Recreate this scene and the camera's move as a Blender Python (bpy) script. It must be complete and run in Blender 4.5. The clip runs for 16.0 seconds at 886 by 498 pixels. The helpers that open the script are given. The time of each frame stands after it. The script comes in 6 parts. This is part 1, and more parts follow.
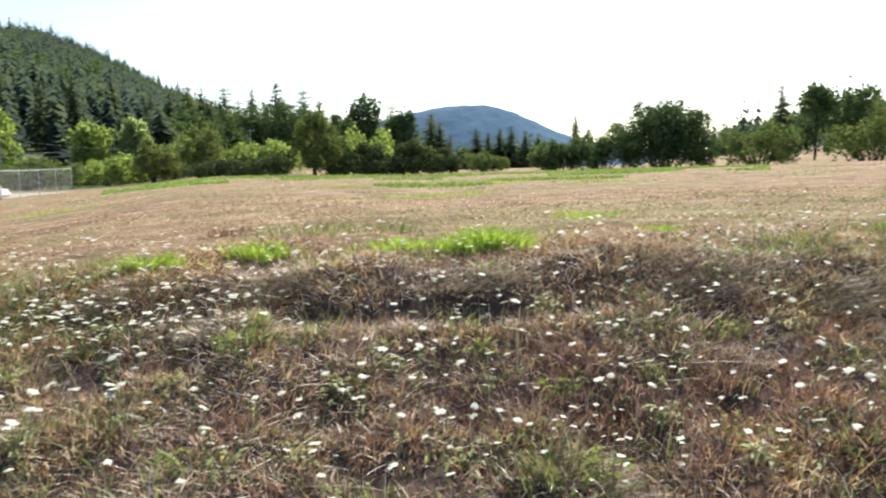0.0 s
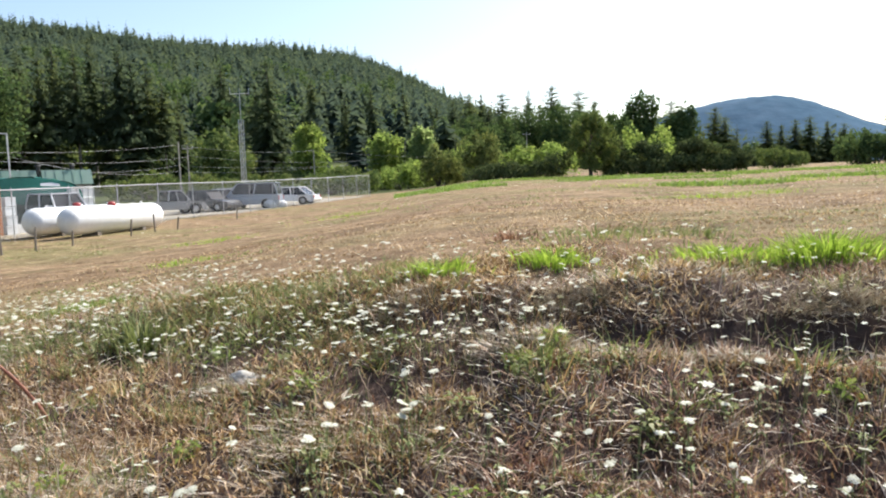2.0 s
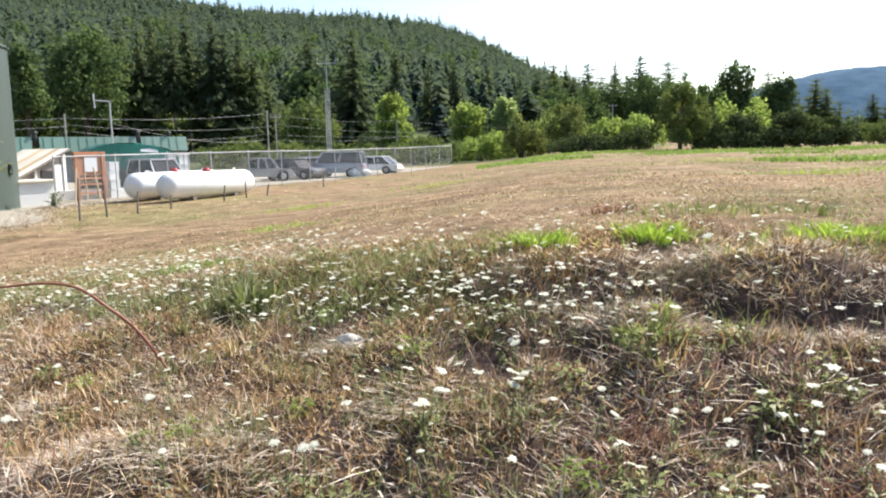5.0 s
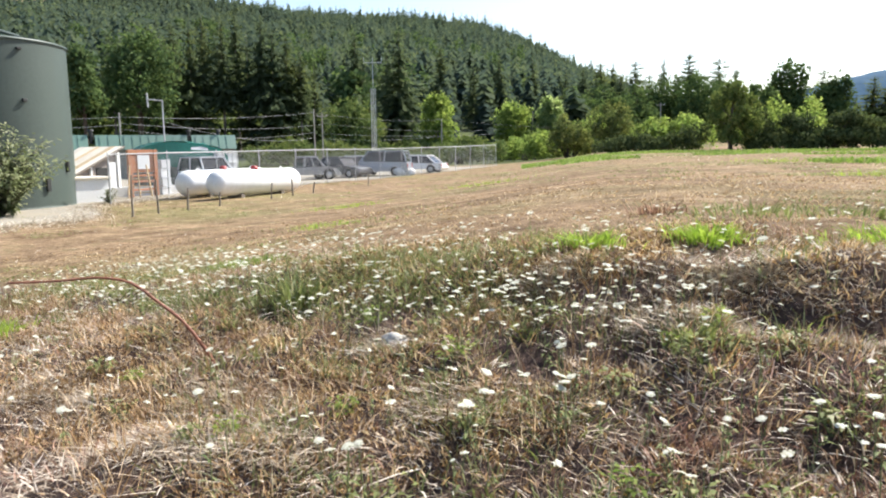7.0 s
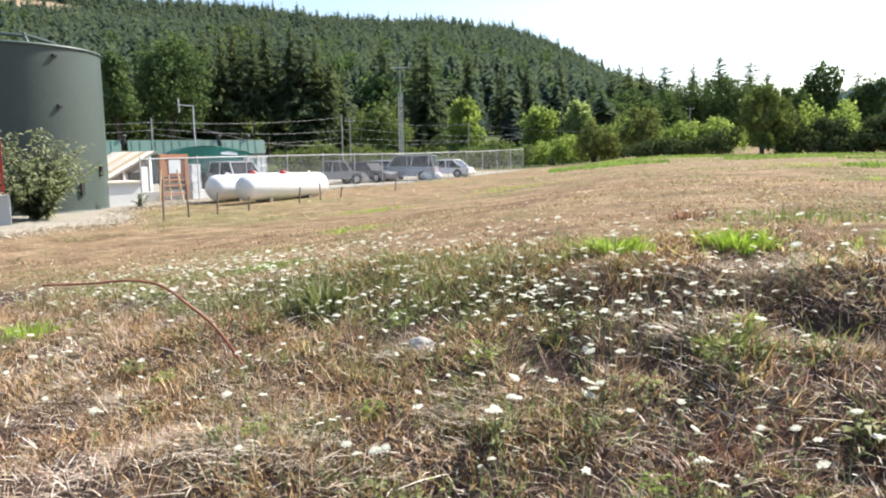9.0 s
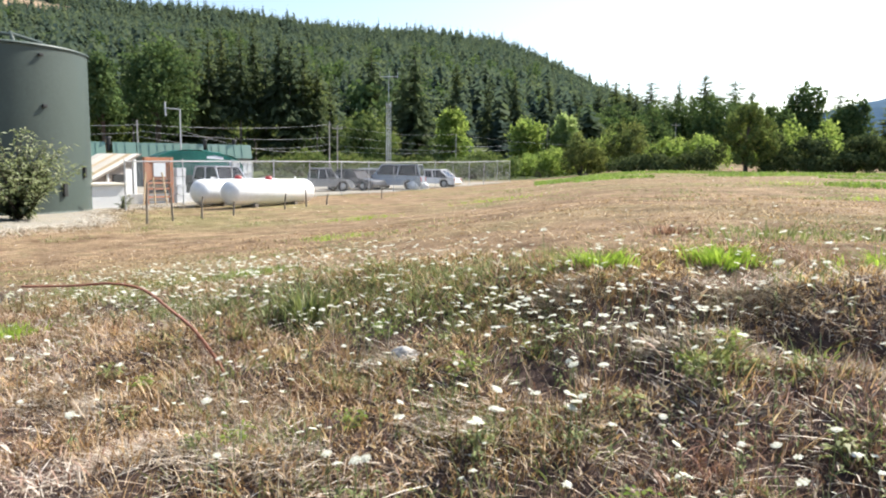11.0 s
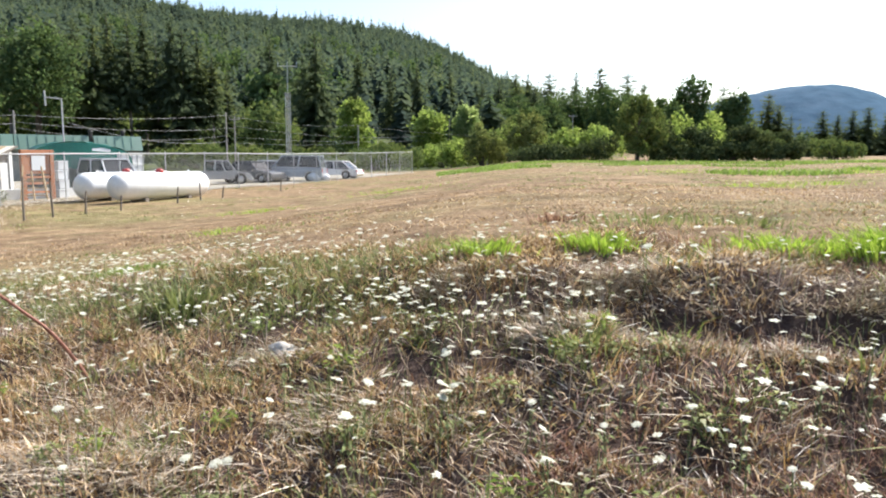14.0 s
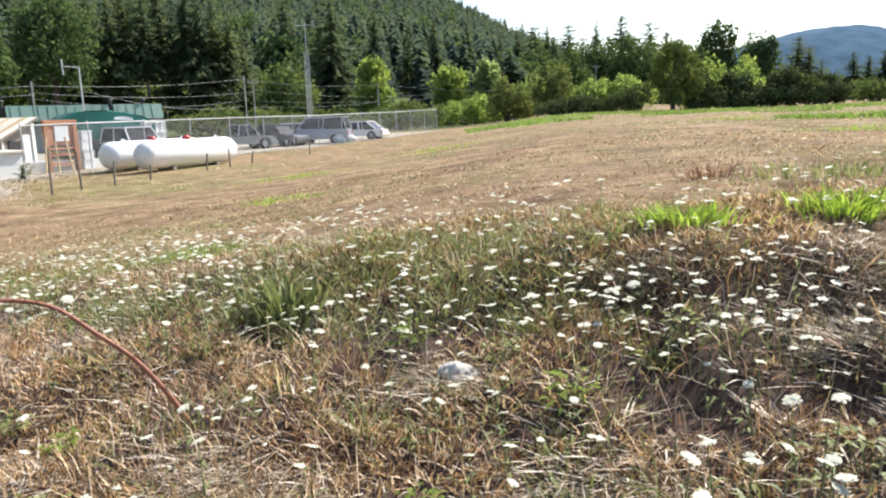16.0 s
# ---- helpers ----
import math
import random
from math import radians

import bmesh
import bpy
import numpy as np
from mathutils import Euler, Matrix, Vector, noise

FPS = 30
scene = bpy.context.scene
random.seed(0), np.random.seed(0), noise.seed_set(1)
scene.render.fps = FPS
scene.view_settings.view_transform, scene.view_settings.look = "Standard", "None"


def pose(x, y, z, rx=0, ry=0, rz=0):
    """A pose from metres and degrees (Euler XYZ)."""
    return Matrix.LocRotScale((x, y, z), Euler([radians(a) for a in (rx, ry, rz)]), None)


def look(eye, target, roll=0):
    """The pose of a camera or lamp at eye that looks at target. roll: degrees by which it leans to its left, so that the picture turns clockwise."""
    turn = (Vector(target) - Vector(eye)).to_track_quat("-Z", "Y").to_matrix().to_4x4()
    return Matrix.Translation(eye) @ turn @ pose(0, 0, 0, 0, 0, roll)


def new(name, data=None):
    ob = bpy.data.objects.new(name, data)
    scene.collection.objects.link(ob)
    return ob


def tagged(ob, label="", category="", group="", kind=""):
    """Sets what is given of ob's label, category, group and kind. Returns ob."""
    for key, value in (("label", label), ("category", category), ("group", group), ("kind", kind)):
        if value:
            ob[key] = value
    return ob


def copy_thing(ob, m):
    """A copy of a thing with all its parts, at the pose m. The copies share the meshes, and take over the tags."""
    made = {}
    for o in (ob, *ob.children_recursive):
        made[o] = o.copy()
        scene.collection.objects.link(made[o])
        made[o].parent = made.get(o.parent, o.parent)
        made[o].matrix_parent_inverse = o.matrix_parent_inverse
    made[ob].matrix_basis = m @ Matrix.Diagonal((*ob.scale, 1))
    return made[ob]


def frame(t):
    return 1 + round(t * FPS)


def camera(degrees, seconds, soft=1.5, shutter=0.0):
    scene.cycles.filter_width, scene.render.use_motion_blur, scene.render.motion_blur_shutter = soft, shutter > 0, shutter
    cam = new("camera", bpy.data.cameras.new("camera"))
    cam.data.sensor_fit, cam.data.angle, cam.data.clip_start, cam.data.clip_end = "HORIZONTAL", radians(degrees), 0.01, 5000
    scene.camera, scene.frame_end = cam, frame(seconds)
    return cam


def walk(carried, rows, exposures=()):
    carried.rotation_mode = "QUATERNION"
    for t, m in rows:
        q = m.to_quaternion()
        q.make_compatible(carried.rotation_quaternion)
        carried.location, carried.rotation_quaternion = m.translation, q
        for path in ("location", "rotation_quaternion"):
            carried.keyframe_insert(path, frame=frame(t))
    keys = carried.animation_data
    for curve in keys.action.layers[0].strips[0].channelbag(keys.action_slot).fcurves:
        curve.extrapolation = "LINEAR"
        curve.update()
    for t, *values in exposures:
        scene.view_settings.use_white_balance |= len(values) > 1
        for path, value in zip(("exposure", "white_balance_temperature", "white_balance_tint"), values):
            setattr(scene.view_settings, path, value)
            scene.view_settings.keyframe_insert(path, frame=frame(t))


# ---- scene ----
cam = camera(62.48, 16.0, 2.05, 0.06)
# seconds, place, yaw, pitch, roll
PATH = [
    (0.0, 0.000, 0.000, 1.600, 0.00, -5.98, 0.50),
    (0.3, 0.065, 0.137, 1.628, -18.85, -3.50, 0.19),
    (0.5, 0.115, 0.225, 1.621, -31.49, -1.61, 0.64),
    (0.7, 0.125, 0.295, 1.630, -34.90, -1.11, 0.25),
    (1.0, 0.061, 0.427, 1.620, -13.77, -1.34, 0.62),
    (1.2, -0.038, 0.475, 1.597, -4.37, -2.06, 0.70),
    (1.5, -0.147, 0.547, 1.588, 8.41, -3.58, 0.84),
    (2.0, -0.257, 0.515, 1.588, 21.12, -5.46, 1.80),
    (2.5, -0.301, 0.475, 1.580, 21.83, -6.58, 0.69),
    (3.0, -0.325, 0.463, 1.588, 23.03, -6.96, 0.90),
    (3.5, -0.352, 0.448, 1.590, 25.80, -6.12, 0.42),
    (4.0, -0.390, 0.436, 1.588, 27.33, -6.32, 0.71),
    (4.2, -0.409, 0.429, 1.582, 27.80, -6.66, 0.80),
    (6.3, -0.378, 0.499, 1.586, 26.61, -7.95, 1.02),
    (6.5, -0.393, 0.487, 1.588, 27.65, -7.66, 0.71),
    (7.0, -0.422, 0.465, 1.583, 30.85, -7.56, 0.75),
    (7.5, -0.438, 0.462, 1.582, 32.55, -7.73, 0.33),
    (8.0, -0.437, 0.468, 1.585, 32.75, -7.62, 0.73),
    (8.5, -0.436, 0.467, 1.581, 33.12, -6.99, 0.75),
    (9.0, -0.431, 0.469, 1.582, 32.94, -7.18, 0.79),
    (9.5, -0.438, 0.467, 1.594, 32.87, -6.37, 0.56),
    (12.0, -0.438, 0.482, 1.575, 31.43, -6.32, -1.23),
    (12.5, -0.402, 0.493, 1.586, 30.36, -5.54, -0.28),
    (13.0, -0.345, 0.535, 1.583, 28.28, -5.44, -1.32),
    (13.5, -0.315, 0.585, 1.571, 25.31, -6.01, -0.45),
    (14.0, -0.329, 0.603, 1.570, 24.46, -7.05, -0.25),
    (14.5, -0.395, 0.639, 1.561, 26.56, -7.34, -0.76),
    (15.0, -0.726, 0.799, 1.483, 29.96, -8.50, -0.49),
    (15.5, -1.151, 1.071, 1.510, 27.58, -10.37, 1.20),
    (16.0, -1.617, 1.361, 1.507, 25.69, -10.26, 1.79),
]
walk(cam, [(t, pose(x, y, z, 90 + pitch, roll, yaw)) for t, x, y, z, yaw, pitch, roll in PATH], exposures=((0.0, 1.08), (0.5, 0.92), (1.0, 0.6), (1.5, 0.52), (2.0, 0.94), (3.0, 1.14), (12.0, 1.14), (16.0, 1.1)))

# ---- light ----
SUN_AZ, SUN_EL = 20.0, 46.0
sun_way = Vector((math.sin(radians(SUN_AZ)) * math.cos(radians(SUN_EL)), math.cos(radians(SUN_AZ)) * math.cos(radians(SUN_EL)), math.sin(radians(SUN_EL))))
world = bpy.data.worlds.new("sky")
scene.world = world
world.use_nodes = True
wn = world.node_tree.nodes
sky = wn.new("ShaderNodeTexSky")
sky.sky_type, sky.sun_disc = "NISHITA", False
sky.sun_elevation, sky.sun_rotation = radians(SUN_EL), radians(SUN_AZ)
sky.air_density, sky.dust_density, sky.ozone_density = 1.0, 1.6, 1.8
world.node_tree.links.new(sky.outputs["Color"], wn["Background"].inputs["Color"])
wn["Background"].inputs["Strength"].default_value = 0.112
sun = new("sun", bpy.data.lights.new("sun", "SUN"))
sun.data.energy, sun.data.angle, sun.data.color = 4.5, radians(0.5), (1.0, 0.96, 0.9)
sun.matrix_world = look((0, 0, 60), Vector((0, 0, 60)) - sun_way)


# ---- materials ----
def nodes_of(name):
    m = bpy.data.materials.new(name)
    m.use_nodes = True
    t = m.node_tree
    return m, t, t.nodes, t.links, t.nodes["Principled BSDF"]


def ramp_node(n, stops):
    r = n.new("ShaderNodeValToRGB")
    e = r.color_ramp.elements
    while len(e) < len(stops):
        e.new(0.5)
    for el, (pos, col) in zip(e, stops):
        el.position, el.color = pos, (*col, 1)
    return r


def noise_node(n, l, coord, scale, detail=4.0, rough=0.6, stretch=None):
    t = n.new("ShaderNodeTexNoise")
    t.inputs["Scale"].default_value, t.inputs["Detail"].default_value, t.inputs["Roughness"].default_value = scale, detail, rough
    if stretch:
        mp = n.new("ShaderNodeMapping")
        mp.inputs["Scale"].default_value = stretch
        l.new(coord, mp.inputs["Vector"])
        coord = mp.outputs["Vector"]
    l.new(coord, t.inputs["Vector"])
    return t


def mixed(n, l, a, b, fac, mode="MIX"):
    """Mixes two colours (sockets or tuples) by a socket or a number."""
    mx = n.new("ShaderNodeMix")
    mx.data_type, mx.blend_type = "RGBA", mode
    for key, v in ((6, a), (7, b), (0, fac)):
        if isinstance(v, tuple):
            mx.inputs[key].default_value = (*v, 1)
        elif isinstance(v, float):
            mx.inputs[key].default_value = v
        else:
            l.new(v, mx.inputs[key])
    return mx.outputs[2]


def surface(name, c1, c2, scale=6.0, rough=0.6, bump=0.2, metal=0.0, fine=60.0, dirt=None, dirt_amount=0.35, spread=0.15, coat=0.0, dist=0.01):
    """A solid surface: two colours mixed at a large and a fine scale, dirt stains, relief, and small changes from piece to piece."""
    m, t, n, l, b = nodes_of(name)
    co = n.new("ShaderNodeTexCoord").outputs["Object"]
    big, small = noise_node(n, l, co, scale), noise_node(n, l, co, fine, 3)
    col = mixed(n, l, c1, c2, big.outputs["Fac"])
    g = n.new("ShaderNodeMapRange")
    g.inputs["To Min"].default_value, g.inputs["To Max"].default_value = 0.75, 1.2
    l.new(small.outputs["Fac"], g.inputs["Value"])
    col = mixed(n, l, col, g.outputs["Result"], 1.0, "MULTIPLY")
    if dirt:
        st = noise_node(n, l, co, scale * 0.45, 6, 0.7, (1.0, 1.0, 0.35))
        dr = ramp_node(n, [(0.48, (0, 0, 0)), (0.72, (dirt_amount,) * 3)])
        l.new(st.outputs["Fac"], dr.inputs["Fac"])
        col = mixed(n, l, col, dirt, dr.outputs["Color"])
    oi = n.new("ShaderNodeObjectInfo")
    v = n.new("ShaderNodeMapRange")
    v.inputs["To Min"].default_value, v.inputs["To Max"].default_value = 1 - spread, 1 + spread
    l.new(oi.outputs["Random"], v.inputs["Value"])
    col = mixed(n, l, col, v.outputs["Result"], 1.0, "MULTIPLY")
    l.new(col, b.inputs["Base Color"])
    rr = n.new("ShaderNodeMapRange")
    rr.inputs["To Min"].default_value, rr.inputs["To Max"].default_value = max(0.03, rough - 0.12), min(1.0, rough + 0.12)
    l.new(small.outputs["Fac"], rr.inputs["Value"])
    l.new(rr.outputs["Result"], b.inputs["Roughness"])
    b.inputs["Metallic"].default_value, b.inputs["Coat Weight"].default_value = metal, coat
    if bump:
        bp = n.new("ShaderNodeBump")
        bp.inputs["Strength"].default_value, bp.inputs["Distance"].default_value = bump, dist
        l.new(small.outputs["Fac"], bp.inputs["Height"])
        l.new(bp.outputs["Normal"], b.inputs["Normal"])
    return m


def leafage(name, stops, patch=0.5, glow=0.35, patch_cols=None, gloss=0.02, even=0.35):
    """Leaves and blades: a colour for each piece, slow patches, and light let through from behind."""
    m, t, n, l, b = nodes_of(name)
    n.remove(b)
    geo = n.new("ShaderNodeNewGeometry")
    rp = ramp_node(n, stops)
    l.new(geo.outputs["Random Per Island"], rp.inputs["Fac"])
    pn = noise_node(n, l, geo.outputs["Position"], patch, 3)
    col = rp.outputs["Color"]
    if patch_cols:
        pr = ramp_node(n, patch_cols)
        l.new(pn.outputs["Fac"], pr.inputs["Fac"])
        col = mixed(n, l, col, pr.outputs["Color"], 1.0, "MULTIPLY")
    d, tr, gl = n.new("ShaderNodeBsdfDiffuse"), n.new("ShaderNodeBsdfTranslucent"), n.new("ShaderNodeBsdfGlossy")
    gl.inputs["Roughness"].default_value = 0.45
    up = n.new("ShaderNodeMix")
    up.data_type = "VECTOR"
    up.inputs[0].default_value = even
    l.new(geo.outputs["Normal"], up.inputs[4])
    up.inputs[5].default_value = (0, 0, 1)
    nz = n.new("ShaderNodeVectorMath")
    nz.operation = "NORMALIZE"
    l.new(up.outputs[1], nz.inputs[0])
    l.new(nz.outputs[0], d.inputs["Normal"])
    l.new(col, d.inputs["Color"])
    l.new(mixed(n, l, col, (0.95, 1.0, 0.55), 0.6, "MULTIPLY"), tr.inputs["Color"])
    m1, m2 = n.new("ShaderNodeMixShader"), n.new("ShaderNodeMixShader")
    m1.inputs[0].default_value, m2.inputs[0].default_value = glow, gloss
    l.new(d.outputs[0], m1.inputs[1]), l.new(tr.outputs[0], m1.inputs[2])
    l.new(m1.outputs[0], m2.inputs[1]), l.new(gl.outputs[0], m2.inputs[2])
    l.new(m2.outputs[0], n["Material Output"].inputs["Surface"])
    return m


def ground_material():
    """Dry mown meadow, darker loose soil on the bank, mossy floor under the hill woods."""
    m, t, n, l, b = nodes_of("dry_meadow_soil")
    co = n.new("ShaderNodeTexCoord").outputs["Object"]
    big = noise_node(n, l, co, 0.13, 5, 0.6, (0.5, 1.2, 1.0))
    mid = noise_node(n, l, co, 0.8, 8, 0.8, (0.9, 1.15, 1.0))
    fine = noise_node(n, l, co, 16.0, 6, 0.8)
    r1 = ramp_node(n, [(0.3, (0.11, 0.073, 0.048)), (0.43, (0.205, 0.143, 0.092)), (0.55, (0.295, 0.215, 0.138)), (0.72, (0.42, 0.325, 0.218))])
    l.new(mid.outputs["Fac"], r1.inputs["Fac"])
    gr = ramp_node(n, [(0.49, (0, 0, 0)), (0.62, (0.75, 0.75, 0.75))])
    l.new(big.outputs["Fac"], gr.inputs["Fac"])
    col = mixed(n, l, r1.outputs["Color"], (0.22, 0.205, 0.10), gr.outputs["Color"])
    streak = noise_node(n, l, co, 0.7, 7, 0.8, (0.75, 1.2, 1.0))
    sr = ramp_node(n, [(0.34, (0.7, 0.64, 0.56)), (0.46, (0.95, 0.92, 0.87)), (0.55, (1.06, 1.03, 0.97)), (0.68, (1.35, 1.33, 1.28))])
    l.new(streak.outputs["Fac"], sr.inputs["Fac"])
    col = mixed(n, l, col, sr.outputs["Color"], 1.0, "MULTIPLY")
    tufty = noise_node(n, l, co, 2.4, 6, 0.75, (0.8, 1.1, 1.0))
    tr = ramp_node(n, [(0.34, (0.6, 0.53, 0.46)), (0.47, (0.97, 0.95, 0.92)), (0.56, (1.08, 1.07, 1.05)), (0.68, (1.5, 1.5, 1.46))])
    l.new(tufty.outputs["Fac"], tr.inputs["Fac"])
    col = mixed(n, l, col, tr.outputs["Color"], 1.0, "MULTIPLY")
    sprout = noise_node(n, l, co, 1.3, 6, 0.7, (0.7, 1.3, 1.0))
    sp = ramp_node(n, [(0.56, (0, 0, 0)), (0.7, (0.6, 0.6, 0.6))])
    l.new(sprout.outputs["Fac"], sp.inputs["Fac"])
    col = mixed(n, l, col, (0.19, 0.20, 0.08), sp.outputs["Color"])
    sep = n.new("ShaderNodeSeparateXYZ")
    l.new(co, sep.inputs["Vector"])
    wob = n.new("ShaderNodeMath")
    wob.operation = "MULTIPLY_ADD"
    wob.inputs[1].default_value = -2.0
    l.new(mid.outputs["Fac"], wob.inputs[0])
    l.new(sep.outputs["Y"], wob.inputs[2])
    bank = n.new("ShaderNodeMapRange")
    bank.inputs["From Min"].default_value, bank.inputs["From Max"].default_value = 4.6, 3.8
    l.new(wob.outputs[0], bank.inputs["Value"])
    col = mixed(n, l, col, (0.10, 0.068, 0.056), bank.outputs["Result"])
    wood = n.new("ShaderNodeMapRange")
    wood.inputs["From Min"].default_value, wood.inputs["From Max"].default_value = 7.0, 11.0
    l.new(sep.outputs["Z"], wood.inputs["Value"])
    col = mixed(n, l, col, (0.035, 0.05, 0.035), wood.outputs["Result"])
    far = n.new("ShaderNodeVectorMath")
    far.operation = "DISTANCE"
    far.inputs[1].default_value = (-842.0, 442.0, 175.0)
    l.new(co, far.inputs[0])
    bare = n.new("ShaderNodeMapRange")
    bare.inputs["From Min"].default_value, bare.inputs["From Max"].default_value = 90.0, 66.0
    l.new(far.outputs["Value"], bare.inputs["Value"])
    col = mixed(n, l, col, (0.34, 0.25, 0.16), bare.outputs["Result"])
    foot = n.new("ShaderNodeVectorMath")
    foot.operation = "DISTANCE"
    foot.inputs[1].default_value = (-80.0, 110.0, 5.0)
    l.new(co, foot.inputs[0])
    moss = n.new("ShaderNodeMapRange")
    moss.inputs["From Min"].default_value, moss.inputs["From Max"].default_value = 62.0, 54.0
    l.new(foot.outputs["Value"], moss.inputs["Value"])
    col = mixed(n, l, col, (0.09, 0.11, 0.045), moss.outputs["Result"])
    fr = ramp_node(n, [(0.3, (0.45, 0.42, 0.4)), (0.52, (1, 1, 1)), (0.72, (1.35, 1.33, 1.28))])
    l.new(fine.outputs["Fac"], fr.inputs["Fac"])
    col = mixed(n, l, col, fr.outputs["Color"], 1.0, "MULTIPLY")
    l.new(col, b.inputs["Base Color"])
    b.inputs["Roughness"].default_value, b.inputs["Specular IOR Level"].default_value = 0.95, 0.1
    bp = n.new("ShaderNodeBump")
    bp.inputs["Strength"].default_value, bp.inputs["Distance"].default_value = 0.9, 0.05
    l.new(fine.outputs["Fac"], bp.inputs["Height"])
    l.new(bp.outputs["Normal"], b.inputs["Normal"])
    return m


M_GROUND = ground_material()
M_DRY = leafage("dry_grass", [(0.0, (0.065, 0.036, 0.02)), (0.28, (0.23, 0.132, 0.066)), (0.55, (0.45, 0.29, 0.15)), (0.8, (0.66, 0.475, 0.295)), (1.0, (0.92, 0.775, 0.59))], 1.6, 0.35,
                [(0.3, (0.6, 0.55, 0.52)), (0.5, (0.98, 0.95, 0.9)), (0.7, (1.15, 1.08, 0.95))])
M_RUST = leafage("rusty_grass", [(0.0, (0.085, 0.04, 0.034)), (0.5, (0.30, 0.155, 0.11)), (1.0, (0.66, 0.44, 0.34))], 1.6, 0.35)
M_STALK = leafage("dead_stalk", [(0.0, (0.10, 0.055, 0.04)), (0.5, (0.36, 0.235, 0.155)), (1.0, (0.68, 0.56, 0.42))], 1.0, 0.1)
M_STRAW = leafage("bleached_straw", [(0.0, (0.20, 0.145, 0.10)), (0.5, (0.46, 0.37, 0.28)), (1.0, (0.84, 0.755, 0.64))], 0.9, 0.2)
M_GREEN = leafage("weed_leaf", [(0.0, (0.12, 0.145, 0.05)), (0.5, (0.22, 0.25, 0.09)), (1.0, (0.38, 0.38, 0.18))], 1.2, 0.4)
M_LUSH = leafage("lush_grass", [(0.0, (0.20, 0.30, 0.04)), (0.5, (0.32, 0.44, 0.07)), (1.0, (0.46, 0.56, 0.12))], 1.2, 0.55)
# Needles of the far woods, with a bluish haze tint in their green.
M_FIR = leafage("hazed_fir_needles", [(0.0, (0.062, 0.088, 0.070)), (0.5, (0.080, 0.108, 0.080)), (1.0, (0.104, 0.130, 0.088))], 0.05, 0.45, [(0.3, (0.72, 0.82, 1.0)), (0.5, (1.0, 1.0, 1.0)), (0.68, (1.3, 1.22, 0.85))], 0.0, 0.6)
M_FIR_NEAR = leafage("green_fir_needles", [(0.0, (0.082, 0.108, 0.058)), (0.5, (0.108, 0.138, 0.072)), (1.0, (0.145, 0.170, 0.085))], 0.12, 0.55, [(0.3, (0.8, 0.85, 0.95)), (0.5, (1.0, 1.0, 1.0)), (0.68, (1.3, 1.2, 0.85))], 0.0, 0.5)
M_LEAF_DARK = leafage("dark_leaf", [(0.0, (0.062, 0.10, 0.044)), (0.5, (0.096, 0.14, 0.06)), (1.0, (0.15, 0.195, 0.085))], 0.25, 0.4, [(0.3, (0.8, 0.82, 0.85)), (0.7, (1.2, 1.2, 1.0))], 0.0, 0.35)
M_LEAF_MID = leafage("green_leaf", [(0.0, (0.085, 0.128, 0.045)), (0.5, (0.135, 0.178, 0.066)), (1.0, (0.21, 0.245, 0.098))], 0.25, 0.36, [(0.3, (0.8, 0.85, 0.85)), (0.7, (1.25, 1.15, 0.95))], 0.0, 0.4)
M_LEAF_LIGHT = leafage("yellow_green_leaf", [(0.0, (0.15, 0.22, 0.06)), (0.5, (0.26, 0.34, 0.11)), (1.0, (0.38, 0.44, 0.16))], 0.3, 0.65, [(0.3, (0.8, 0.85, 0.85)), (0.7, (1.15, 1.1, 0.9))], 0.0, 0.5)
M_LEAF_PALE = leafage("pale_willow_leaf", [(0.0, (0.22, 0.30, 0.12)), (0.5, (0.34, 0.42, 0.18)), (1.0, (0.46, 0.52, 0.26))], 0.3, 0.65, None, 0.0, 0.6)
M_LEAF_OLIVE = leafage("olive_leaf", [(0.0, (0.105, 0.135, 0.05)), (0.5, (0.175, 0.21, 0.08)), (1.0, (0.28, 0.30, 0.125))], 0.3, 0.4, [(0.3, (0.8, 0.85, 0.85)), (0.7, (1.2, 1.08, 0.85))], 0.0, 0.5)
M_BRAMBLE = leafage("bramble_leaf", [(0.0, (0.05, 0.07, 0.032)), (0.6, (0.085, 0.11, 0.05)), (1.0, (0.15, 0.17, 0.085))], 0.3, 0.25, [(0.3, (0.8, 0.82, 0.85)), (0.7, (1.2, 1.15, 0.95))], 0.0, 0.3)
M_STRIP = leafage("strip_grass", [(0.0, (0.13, 0.21, 0.04)), (0.5, (0.22, 0.32, 0.07)), (1.0, (0.33, 0.42, 0.12))], 1.2, 0.45)
M_LEAF_GREY = leafage("grey_green_leaf", [(0.0, (0.11, 0.135, 0.06)), (0.65, (0.22, 0.25, 0.125)), (1.0, (0.42, 0.43, 0.29))], 0.6, 0.35, None, 0.01, 0.6)
M_TRUNK = surface("grey_fir_bark", (0.16, 0.14, 0.12), (0.28, 0.25, 0.22), 1.5, 0.95, 0.6, fine=10)
M_BARK = surface("bark", (0.06, 0.045, 0.035), (0.12, 0.095, 0.07), 3.0, 0.95, 0.6, fine=18)


